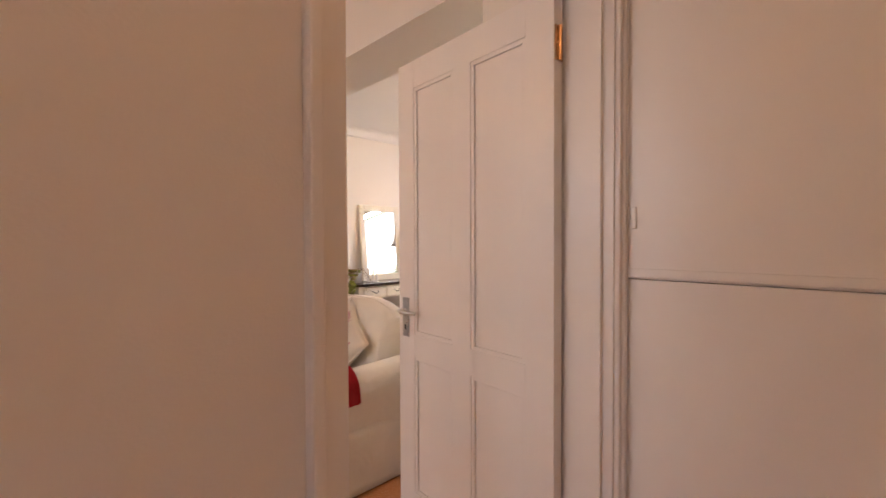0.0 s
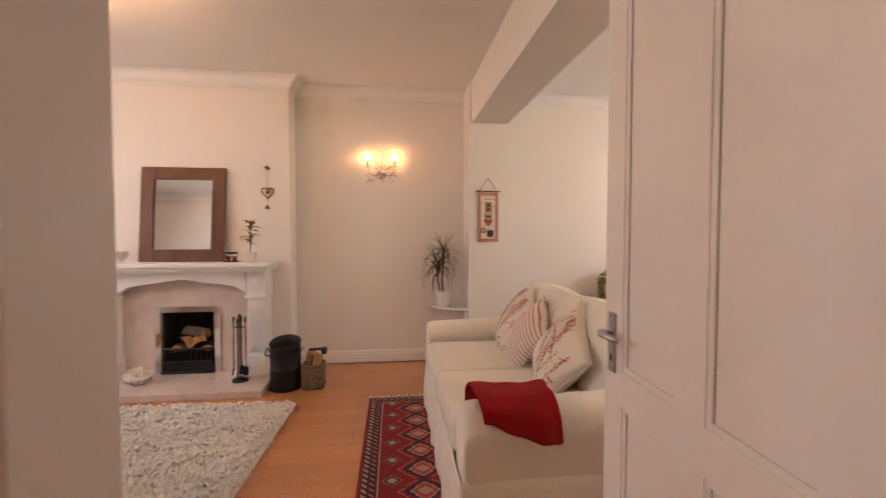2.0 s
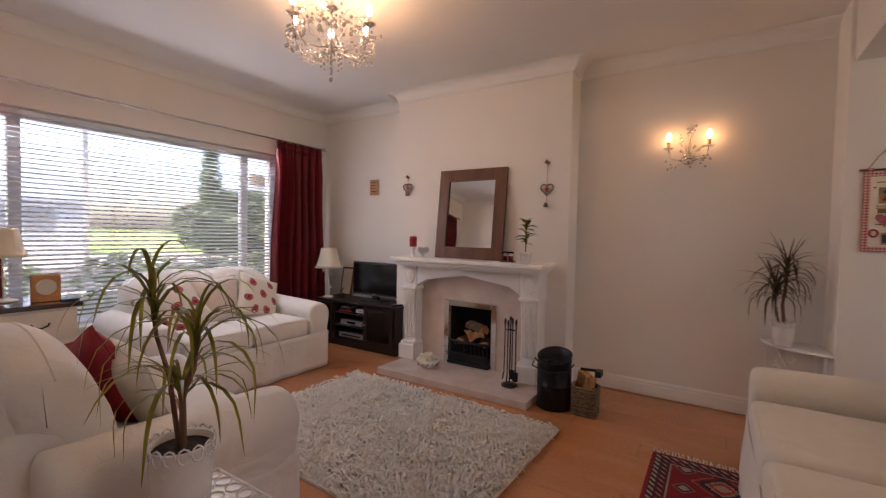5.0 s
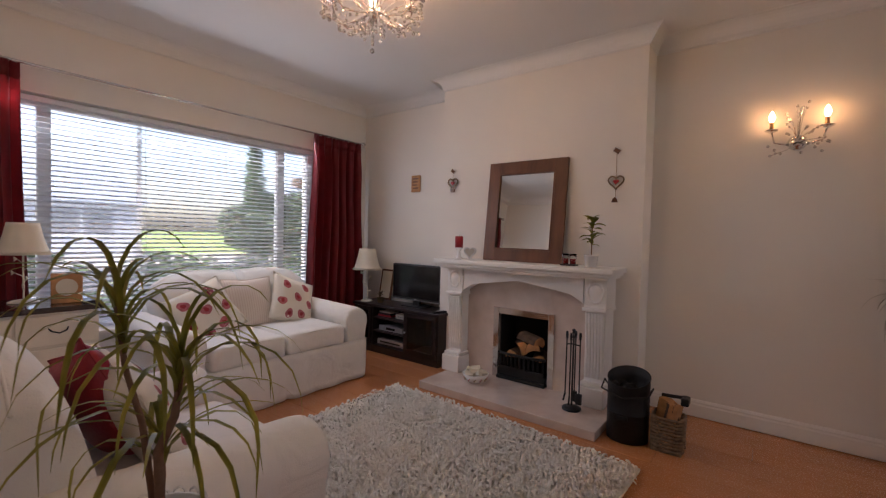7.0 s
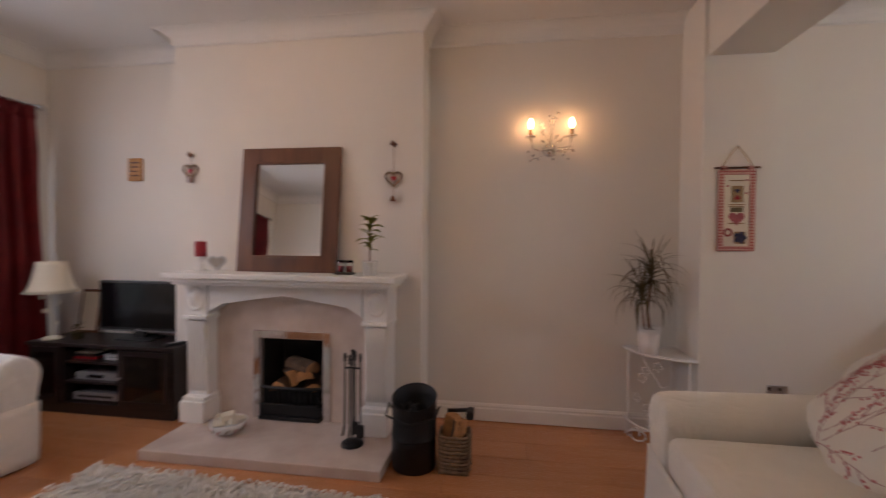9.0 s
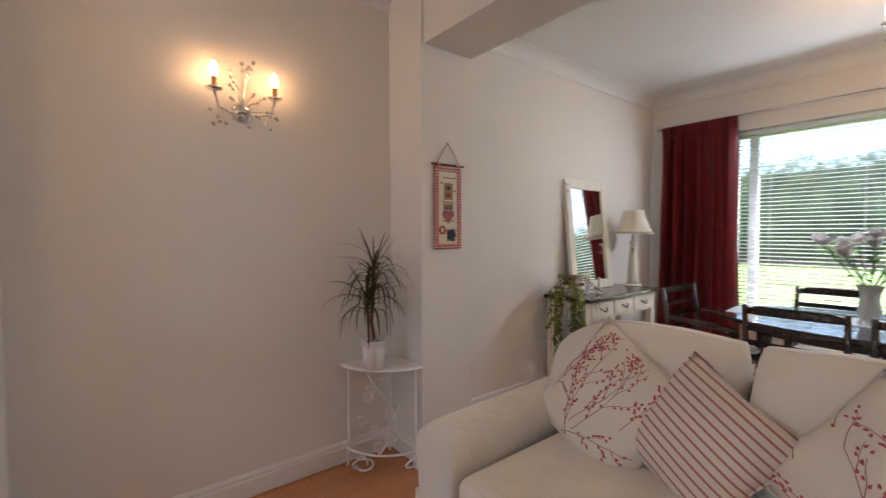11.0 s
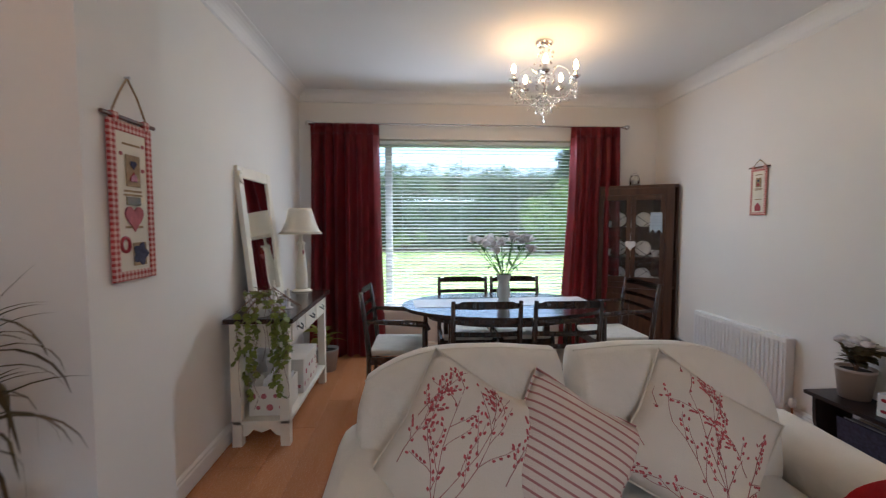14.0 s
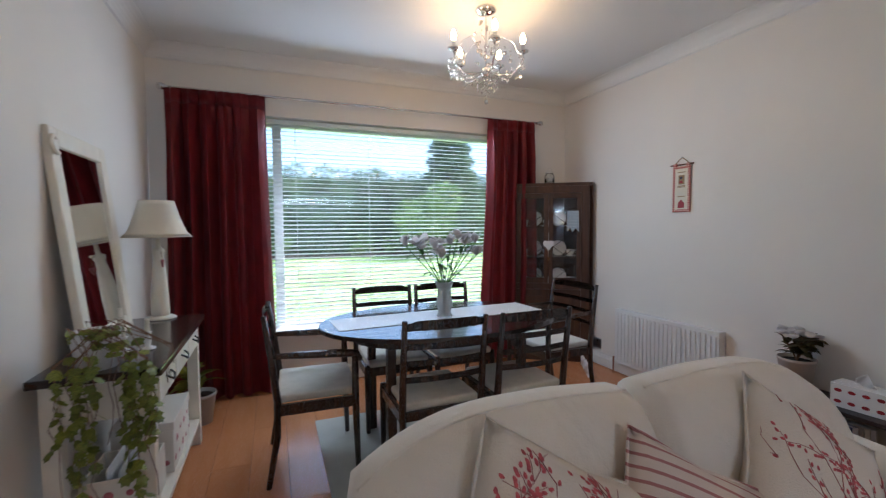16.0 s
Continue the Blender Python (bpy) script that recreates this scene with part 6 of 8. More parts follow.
sconce()
# an unseen lamp, added behind the first camera position to brighten the hall
hl = thing("hall_ceiling_light", pose(0.1, 0.7, H), "unseen round opal ceiling light added to brighten the hall", "ceiling light")
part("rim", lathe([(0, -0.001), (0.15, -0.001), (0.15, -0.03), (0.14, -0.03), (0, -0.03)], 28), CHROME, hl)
part("bowl", lathe([(0.138, -0.0305), (0.125, -0.06), (0.08, -0.085), (0, -0.092)], 28), lit("opal_glass_lit", (1.0, 0.60, 0.30), HALL_FILL_POWER), hl, "glowing opal bowl of the added hall light", smooth=True)


# ---- the two hangings ----
def sampler(m, w, h, label, small=False):
    """A padded hanging in the xz plane, its face to -y, hung by a cord."""
    t = thing("wall_hanging", m, label, "wall hanging")
    bw = 0.028 if not small else 0.02
    rail = part("border_cloth", box(box(box(B(-w / 2, -w / 2 + bw, -0.012, -0.002, -h, 0, 0.003), w / 2 - bw, w / 2, -0.012, -0.002, -h, 0, 0.003), -w / 2 + bw, w / 2 - bw, -0.012, -0.002, -bw, 0, 0.003), -w / 2 + bw, w / 2 - bw, -0.012, -0.002, -h, -h + bw, 0.003), CHECK, t, "red gingham border")
    part("panel", B(-w / 2 + bw, w / 2 - bw, -0.009, -0.002, -h + bw, -bw), LINEN, t, "ivory linen panel with stitched pictures")
    part("hanging_rod", tube([(-w / 2 - 0.02, -0.008, 0.010), (w / 2 + 0.02, -0.008, 0.010)], 0.006, 8), MIDWOOD, t)
    top = 0.115 if not small else 0.05
    for s in (-1, 1):
        part("cord", tube([(s * w * 0.42, -0.008, 0.012), (s * w * 0.2, -0.008, 0.012 + top * 0.6), (0, -0.006, 0.012 + top)], 0.003, 5), HESSIAN, t)
        part("loop", B(s * w * 0.36 - 0.012, s * w * 0.36 + 0.012, -0.016, -0.0005, -0.008, 0.019, 0.003), CHECK, t)
    part("peg", tube([(0, -0.0005, 0.012 + top), (0, -0.014, 0.014 + top)], 0.004, 6), STEEL, t)
    navy = DARKBLUE
    iw = w - 2 * bw
    pic = part("stitched_picture", B(-iw * 0.22, iw * 0.24, -0.0125, -0.0092, -h * 0.40, -h * 0.20, 0.001), HESSIAN, t)
    part("figure", slab(heart_outline(iw * 0.11), 0, 0.002, flip=pose(0, -0.0127, -h * 0.26, 90, 0, 0)), navy, pic)
    part("figure", slab(heart_outline(iw * 0.13), 0, 0.002, flip=pose(0, -0.0127, -h * 0.345, 90, 180, 0)), REDSATIN, pic)
    for z in (0.135, 0.43, 0.455, 0.66):
        part("text_bar", B(-iw * 0.3, iw * 0.3, -0.0100, -0.0092, -h * z - 0.003, -h * z + 0.003), HESSIAN, t)
    if not small:
        part("patch", B(-iw * 0.24, iw * 0.24, -0.0115, -0.0092, -h * 0.52, -h * 0.465, 0.001), OLIVE, t)
        part("stitched_heart", slab(heart_outline(iw * 0.33), 0, 0.004, bev=0.001, flip=pose(0, -0.0092, -h * 0.595, 90, 0, 0)), PINKISH, t)
        part("patch", B(-iw * 0.08, iw * 0.36, -0.0125, -0.0092, -h * 0.91, -h * 0.76, 0.001), HESSIAN, t)
        part("stitched_flower", slab([(0.03 * math.cos(a) * (1 + 0.2 * math.cos(5 * a)), 0.03 * math.sin(a) * (1 + 0.2 * math.cos(5 * a))) for a in np.linspace(0, 6.28, 21)[:-1]], 0, 0.002, flip=pose(iw * 0.14, -0.0127, -h * 0.835, 90, 0, 0)), navy, t)
        part("stitched_ring", tube([(-iw * 0.33 + 0.017 * math.cos(a), -0.0105, -h * 0.77 + 0.02 * math.sin(a)) for a in np.linspace(0, 6.28, 17)[:-1]], 0.005, 5, closed=True), REDSATIN, t)
        for x, z in ((0.38, 0.13), (0.36, 0.29), (-0.36, 0.2)):
            part("button", lathe([(0.006, 0), (0.005, 0.003), (0, 0.003)], 10), PINKISH, t, m=pose(iw * x, -0.0092, -h * z, 90, 0, 0))
    else:
        part("stitched_house", slab([(-0.025, -0.03), (0.025, -0.03), (0.025, 0.005), (0, 0.03), (-0.025, 0.005)], 0, 0.003, flip=pose(0, -0.0092, -h * 0.82, 90, 0, 0)), REDSATIN, t)
    return t


DARKBLUE = mat("dark_blue_stitching", (0.05, 0.05, 0.09), 0.95, var=0.3, scale=60, bump=0.4)
sampler(pose(1.483, 5.349, 1.61), 0.185, 0.445, "cloth sampler with stitched pictures and a red gingham border")
sampler(pose(3.14, YSD + 0.001, 1.72, 0, 0, 180), 0.145, 0.335, "small stitched cloth hanging with a red border", True)


# ---- console table with its things ----
def console():
    t = thing("console_table", pose(3.245, 5.45, 0), "cream console table with a dark top, drawers and a low shelf", "console table")
    x, y0, y1 = 0.50, -0.17, 0.165
    part("top", B(-0.545, 0.545, -0.205, 0.195, 0.742, 0.772, 0.006), LONGTOP, t, "dark stained table top")
    for sx in (-1, 1):
        for yy in (y0 + 0.028, y1 - 0.028):
            part("leg", B(sx * x - 0.028, sx * x + 0.028, yy - 0.028, yy + 0.028, 0.001, 0.7415, 0.003), CREAM, t)
        part("end_apron", B(sx * x - 0.012, sx * x + 0.012, y0 + 0.057, y1 - 0.057, 0.595, 0.741), CREAM, t)
        pts = [(y0 + 0.057, 0.0), (y1 - 0.057, 0.0), (y1 - 0.057, 0.045), (y1 - 0.09, 0.03), (y1 - 0.12, 0.055), (0, 0.075), (y0 + 0.12, 0.055), (y0 + 0.09, 0.03), (y0 + 0.057, 0.045)]
        pts = [(y0 + 0.057, 0.135), (y1 - 0.057, 0.135), (y1 - 0.057, 0.055), (y1 - 0.085, 0.065), (y1 - 0.12, 0.10), (0, 0.08), (y0 + 0.12, 0.10), (y0 + 0.085, 0.065), (y0 + 0.057, 0.055)]
        part("shaped_rail", slab(pts, -0.01, 0.01, flip=pose(sx * x, 0, 0) @ Matrix(((0, 0, 1, 0), (1, 0, 0, 0), (0, 1, 0, 0), (0, 0, 0, 1)))), CREAM, t)
    part("front_apron", B(-x + 0.029, x - 0.029, y0 + 0.004, y0 + 0.02, 0.595, 0.741), CREAM, t)
    part("back_apron", B(-x + 0.029, x - 0.029, y1 - 0.02, y1 - 0.004, 0.595, 0.741), CREAM, t)
    part("shelf", B(-x - 0.028, x + 0.028, y0, y1, 0.136, 0.158, 0.003), CREAM, t)
    for x0, x1 in ((-0.455, -0.165), (-0.145, 0.145), (0.165, 0.455)):
        d = part("drawer", B(x0, x1, y0 - 0.008, y0 + 0.0035, 0.615, 0.725, 0.003), CREAM, t)
        xc = (x0 + x1) / 2
        part("handle", tube([(xc - 0.04, y0 - 0.008, 0.685), (xc - 0.032, y0 - 0.026, 0.672), (xc, y0 - 0.03, 0.655), (xc + 0.032, y0 - 0.026, 0.672), (xc + 0.04, y0 - 0.008, 0.685)], 0.0045, 6), IRON, d, "dark iron cup handle", smooth=True)


console()
m_ = thing("leaning_mirror", pose(3.265, 5.552, 0.7725, 0, 0, 0) @ pose(0, 0, 0, -5.8, 0, 0), "rectangular mirror in a cream moulded frame leaning on the wall", "mirror")
w_, h_, f_ = 0.60, 0.925, 0.075
for a, b, c_, d_ in ((-w_ / 2, -w_ / 2 + f_, 0, h_), (w_ / 2 - f_, w_ / 2, 0, h_), (-w_ / 2 + f_, w_ / 2 - f_, 0, f_), (-w_ / 2 + f_, w_ / 2 - f_, h_ - f_, h_)):
    part("frame_rail", B(a, b, -0.004, 0.03, c_, d_, 0.008, 3), CREAM, m_)
part("mirror_glass", B(-w_ / 2 + f_ + 0.0005, w_ / 2 - f_ - 0.0005, 0.008, 0.014, f_ + 0.0005, h_ - f_ - 0.0005), MIRROR, m_, "plain silvered mirror glass")
part("corner_scroll", tube([(-w_ / 2 + 0.02 + 0.05 * s * math.cos(s * 5), -0.012, h_ - 0.06 + 0.05 * s * math.sin(s * 5)) for s in np.linspace(0.15, 1, 16)], 0.009, 6), CREAM, m_, smooth=True)
table_lamp(pose(3.735, 5.46, 0.7725, 0, 0, 20), "unlit cream table lamp with a flared cream shade", 1.15, "tall", "table lamps")


def ivy():
    t = thing("ivy_plant", pose(2.80, 5.47, 0.7725), "trailing ivy in a white pot hanging over the table end", "plant")
    part("pot", lathe([(0.04, 0.0005), (0.062, 0.001), (0.078, 0.13), (0.081, 0.14), (0.075, 0.14), (0.070, 0.12), (0, 0.12)], 24), CERAMIC, t, smooth=True)
    part("soil", lathe([(0.0695, 0.118), (0, 0.125)], 16), SOIL, t)
    rng = random.Random(17)
    bm = bmesh.new()
    ring = [(0, 0), (0.45, 0.25), (0.62, 0.62), (0.35, 0.72), (0.30, 1.05), (0, 0.92), (-0.30, 1.05), (-0.35, 0.72), (-0.62, 0.62), (-0.45, 0.25)]
    c0 = bm.verts.new((0.55, 0, 0.06))
    vs = [bm.verts.new((y, x, 0.05 * abs(x))) for x, y in ring]
    for i in range(len(vs)):
        bm.faces.new((c0, vs[i], vs[(i + 1) % len(vs)]))
    first = None
    count = 0
    for k in range(26):
        a = rng.uniform(2.1, 5.2) if k < 20 else rng.uniform(0, 6.28)
        rad = 0.075
        long_ = rng.uniform(0.25, 0.62) if k < 18 else rng.uniform(0.06, 0.2)
        ex, ey = math.cos(a), math.sin(a)
        if long_ > 0.2:
            ex = -abs(ex) if rng.random() < 0.72 else ex
        pts = [Vector((rad * 0.6 * ex, rad * 0.6 * ey, 0.125)), Vector((rad * 1.15 * ex, rad * 1.15 * ey, 0.165))]
        drop_x, drop_y = (-0.13 - 0.035 * rng.random(), rng.uniform(-0.20, 0.09)) if ex < 0 else (0.05 * ex, -0.235)
        over = Vector((drop_x, drop_y, 0.05))
        pts.append(over)
        n = max(1, int(long_ / 0.07))
        for j in range(n):
            pts.append(over + Vector((rng.uniform(-0.012, 0.004), rng.uniform(-0.02, 0.02), -0.07 * (j + 1))))
        vine = part("vine", tube(pts, 0.0016, 4), STEM, t)
        tot = len(pts) - 1
        for q in np.arange(0.25, tot, 0.30):
            i = int(q)
            p = pts[i].lerp(pts[i + 1], q - i)
            s = rng.uniform(0.022, 0.042)
            mm = Matrix.Translation(p) @ pose(0, 0, 0, 0, 0, rng.uniform(90, 330)) @ pose(0, 0, 0, rng.uniform(-30, 30), rng.uniform(20, 80), 0) @ Matrix.Scale(s, 4)
            count += 1
            if first is None:
                first = part("leaf", bm, IVY, t, m=mm)
            elif count < 290:
                again(first, t, mm, "leaf")
    return t


ivy()
for i, (x, y, hh) in enumerate(((2.955, 5.43, 0.16), (3.02, 5.36, 0.13), (3.04, 5.46, 0.18))):
    c = thing("candlestick", pose(x, y, 0.7725), "small white candlestick with a pale candle", "candlestick", "white candlesticks")
    part("holder", lathe([(0.03, 0.0005), (0.03, 0.006), (0.010, 0.014), (0.014, 0.04), (0.009, 0.06), (0.018, 0.075), (0, 0.075)], 18), CERAMIC, c, smooth=True)
    part("candle", lathe([(0.010, 0.0755), (0.0095, hh), (0, hh + 0.002)], 12), LINEN, c)
bx = thing("storage_box", pose(3.32, 5.42, 0.1585), "floral printed storage box on the low shelf", "box", "storage boxes")
part("body", B(-0.20, 0.18, -0.12, 0.12, 0.0005, 0.20, 0.003), PRINT, bx)
part("lid", B(-0.205, 0.185, -0.125, 0.125, 0.2005, 0.24, 0.004), PRINT, bx)
rb = bmesh.new()
rng = random.Random(12)
for i in range(9):
    bmesh.ops.create_circle(rb, cap_ends=True, segments=9, radius=rng.uniform(0.012, 0.022), matrix=pose(-0.17 + 0.042 * i, -0.1215, 0.05 + 0.09 * (i % 2) + rng.uniform(-.01, .02), 90, 0, 0))
for i in range(5):
    bmesh.ops.create_circle(rb, cap_ends=True, segments=9, radius=rng.uniform(0.012, 0.022), matrix=pose(-0.2012, -0.09 + 0.045 * i, 0.05 + 0.08 * (i % 2), 90, 0, -90))
tagged(part("flower_print", rb, PINKISH, bx), kind="stuff")
bx2 = thing("storage_box", pose(2.92, 5.43, 0.1585), "open white box with rose print holding papers", "box", "storage boxes")
part("body", box(box(box(box(B(-0.13, 0.13, -0.11, 0.11, 0.0005, 0.006), -0.13, -0.124, -0.11, 0.11, 0.006, 0.18), 0.124, 0.13, -0.11, 0.11, 0.006, 0.18), -0.124, 0.124, -0.11, -0.104, 0.006, 0.18), -0.124, 0.124, 0.104, 0.11, 0.006, 0.18), PRINT, bx2)
rb = bmesh.new()
for i in range(6):
    bmesh.ops.create_circle(rb, cap_ends=True, segments=10, radius=rng.uniform(0.012, 0.022), matrix=pose(-0.1312, -0.08 + 0.034 * i, 0.05 + 0.07 * (i % 2), 90, 0, -90))
tagged(part("flower_print", rb, PINKISH, bx2), kind="stuff")
for i in range(4):
    part("paper", B(-0.11, 0.11, -0.09 + i * 0.04, -0.088 + i * 0.04, 0.007, 0.20 + 0.012 * (i % 2)), CERAMIC, bx2)
leafy_plant("floor_plant", pose(4.05, 5.33, 0), "broad-leaved green plant in a grey pot on the floor", GREEN, 0.34, 0.16, 7, 0.034, 0.17, 14, plain_pot(0.075, 0.10, 0.20, GREYPOT), stems=4)


# ---- dining table and chairs ----
TX, TY = 3.28, 3.885


def dining_table():
    t = thing("dining_table", pose(TX, TY, 0), "oval dark wood dining table", "dining table")
    out = [(0.49 * math.cos(a), 0.745 * math.sin(a)) for a in np.linspace(0, 2 * math.pi, 49)[:-1]]
    part("tabletop", slab(out, 0.715, 0.738, bev=0.005), TOPWOOD, t)
    out2 = [(0.36 * math.cos(a), 0.56 * math.sin(a)) for a in np.linspace(0, 2 * math.pi, 33)[:-1]]
    part("apron", slab(out2, 0.645, 0.7148), DARKWOOD, t)
    for sx in (-1, 1):
        for sy in (-1, 1):
            part("leg", B(sx * 0.24 - 0.024, sx * 0.24 + 0.024, sy * 0.40 - 0.024, sy * 0.40 + 0.024, 0.0085, 0.6448, 0.006), DARKWOOD, t)


dining_table()
rn = thing("table_runner", pose(TX + 0.05, TY, 0.7383, 0, 0, 3), "white lace-edged runner along the table", "table runner")
part("cloth", B(-0.15, 0.15, -0.66, 0.66, 0.0003, 0.0025), CERAMIC, rn)


def chair(m, arms, label, group):
    """Facing +x; the back at x = 0."""
    t = thing("dining_chair", m, label, "chair", group)
    w = 0.205 if not arms else 0.235
    for s in (-1, 1):
        part("rear_leg", tube([(-0.03, s * w, 0.0), (0.015, s * w, 0.25), (0.02, s * w, 0.43), (-0.005, s * w, 0.65), (-0.035, s * w, 0.86)], [0.014, 0.017, 0.019, 0.017, 0.013], 8), DARKWOOD, t, smooth=True)
        part("front_leg", tube([(0.41, s * w, 0.0), (0.40, s * w, 0.38), (0.40, s * w, 0.43 if not arms else 0.63)], [0.014, 0.020, 0.017], 8), DARKWOOD, t, smooth=True)
        part("side_rail", B(0.03, 0.39, s * w - 0.011, s * w + 0.011, 0.36, 0.415, 0.003), DARKWOOD, t)
        if arms:
            part("armrest", tube([(-0.005, s * w, 0.66), (0.12, s * (w + 0.005), 0.655), (0.30, s * (w + 0.01), 0.648), (0.41, s * w, 0.635), (0.43, s * w, 0.60)], [0.013, 0.017, 0.021, 0.02, 0.014], 8), DARKWOOD, t, smooth=True)
    part("front_rail", B(0.385, 0.407, -w + 0.012, w - 0.012, 0.36, 0.415, 0.003), DARKWOOD, t)
    part("back_rail", B(0.01, 0.03, -w + 0.015, w - 0.015, 0.37, 0.415, 0.003), DARKWOOD, t)
    for k, z in enumerate((0.83, 0.735, 0.655, 0.575)):
        xb = -0.030 + (0.83 - z) * 0.12

        def f(u, v, z=z, xb=xb, k=k):
            y = (2 * u - 1) * (w - 0.008)
            bow = -0.022 * (1 - (2 * u - 1) ** 2)
            lip = 0.012 * (1 - abs(2 * u - 1) ** 6) * (abs(2 * u - 1) < 0.8) if k == 0 else 0
            hgt = 0.036 if k == 0 else 0.030
            return (xb + bow, y, z + hgt * (v - 0.5) + lip * v)
        bm = sheet(f, 18, 2, 0.012)
        part("back_slat", bm, DARKWOOD, t, smooth=True)
    part("seat", B(0.02, 0.415, -w + 0.013, w - 0.013, 0.4155, 0.455, 0.016, 3), SEATCLOTH, t, "pale upholstered seat pad", smooth=True)
    return t


G = "dining chairs"
L1 = "dark wood ladder-back dining chair with a pale seat"
L2 = "dark wood ladder-back carver chair with arms and pale seat"
c0 = chair(pose(2.74, 4.10, 0), False, L1, G)
for x, y, a in ((2.735, 3.60, 1.5), (3.865, 4.12, 180), (3.87, 3.66, 181)):
    copy_thing(c0, pose(x, y, 0, 0, 0, a))
c1 = chair(pose(3.32, 4.86, 0, 0, 0, -92), True, L2, G)
copy_thing(c1, pose(3.55, 2.72, 0, 0, 0, 93))


def vase():
    t = thing("flower_vase", pose(3.27, 3.885, 0.741), "cut glass vase of white lilies and green stems", "vase")
    part("vase", lathe([(0.035, 0.0003), (0.04, 0.004), (0.030, 0.03), (0.042, 0.075), (0.034, 0.13), (0.032, 0.16), (0.046, 0.215), (0.043, 0.215), (0.029, 0.16), (0.031, 0.13), (0.038, 0.075), (0.026, 0.03), (0, 0.02)], 28), CUTGLASS, t, smooth=True, m=Matrix.Diagonal((1.25, 1.25, 1, 1)))
    part("water", lathe([(0.025, 0.022), (0.036, 0.072), (0.030, 0.12), (0, 0.12)], 20), GLASS, t, smooth=True)
    rng = random.Random(8)
    pet = None
    lf = None
    for k in range(13):
        a = k * 2.4
        q = 0.055 + 0.15 * math.sqrt((k + 0.5) / 13)
        top = Vector((q * math.cos(a), 1.2 * q * math.sin(a), 0.42 + 0.11 * rng.random() - 0.35 * q))
        part("stalk", tube([(0.012 * math.cos(a + 3), 0.012 * math.sin(a + 3), 0.03), (0.03 * math.cos(a), 0.03 * math.sin(a), 0.21), top], 0.003, 5), IVYSTEM, t)
        for j in range(7):
            mm = Matrix.Translation(top) @ pose(0, 0, 0, rng.uniform(-20, 20), rng.uniform(-30, 20), a * 57 + j * 51) @ pose(0, 0, 0, 0, -35, 0) @ Matrix.Scale(rng.uniform(1.0, 1.4), 4)
            if pet is None:
                bm = bmesh.new()
                rows = [[bm.verts.new((0.062 * u, s * 0.020 * math.sin(math.pi * (0.1 + 0.85 * u)), 0.012 * math.sin(2.6 * u) + abs(s) * 0.003)) for s in (-1, 0, 1)] for u in (0, 0.25, 0.5, 0.75, 1.0)]
                for p_, q_ in zip(rows, rows[1:]):
                    for i in range(2):
                        bm.faces.new((p_[i], p_[i + 1], q_[i + 1], q_[i]))
                bmesh.ops.solidify(bm, geom=bm.faces[:], thickness=0.0008)
                pet = part("petal", bm, PETAL, t, "white lily petal", smooth=True, m=mm)
            else:
                again(pet, t, mm)
        for j in range(3):
            p = Vector((0.03 * math.cos(a), 0.03 * math.sin(a), 0.21)).lerp(top, 0.25 + 0.25 * j)
            mm = Matrix.Translation(p) @ pose(0, 0, 0, 0, rng.uniform(-40, 25), rng.uniform(0, 360))
            if lf is None:
                bm = bmesh.new()
                rows = [[bm.verts.new((0.085 * u, s * 0.011 * math.sin(math.pi * (0.06 + 0.9 * u)), 0.02 * math.sin(2.4 * u))) for s in (-1, 0, 1)] for u in (0, 0.25, 0.5, 0.75, 1.0)]
                for p_, q_ in zip(rows, rows[1:]):
                    for i in range(2):
                        bm.faces.new((p_[i], p_[i + 1], q_[i + 1], q_[i]))
                bmesh.ops.solidify(bm, geom=bm.faces[:], thickness=0.0006)
                lf = part("leaf", bm, IVYSTEM, t, smooth=True, m=mm)
            else:
                again(lf, t, mm)


CUTGLASS = mat("frosted_cut_glass", (0.92, 0.93, 0.93), 0.18, var=0.03, scale=30, bump=0.4, fine=60, glass=0.65)
IVYSTEM = mat("fresh_green_stem", (0.08, 0.20, 0.03), 0.5, var=0.25, scale=20, bump=0.1)
PETAL = thin(mat("white_lily_petal", (0.84, 0.80, 0.79), 0.6, var=0.05, scale=30, bump=0.05), 0.5)
vase()


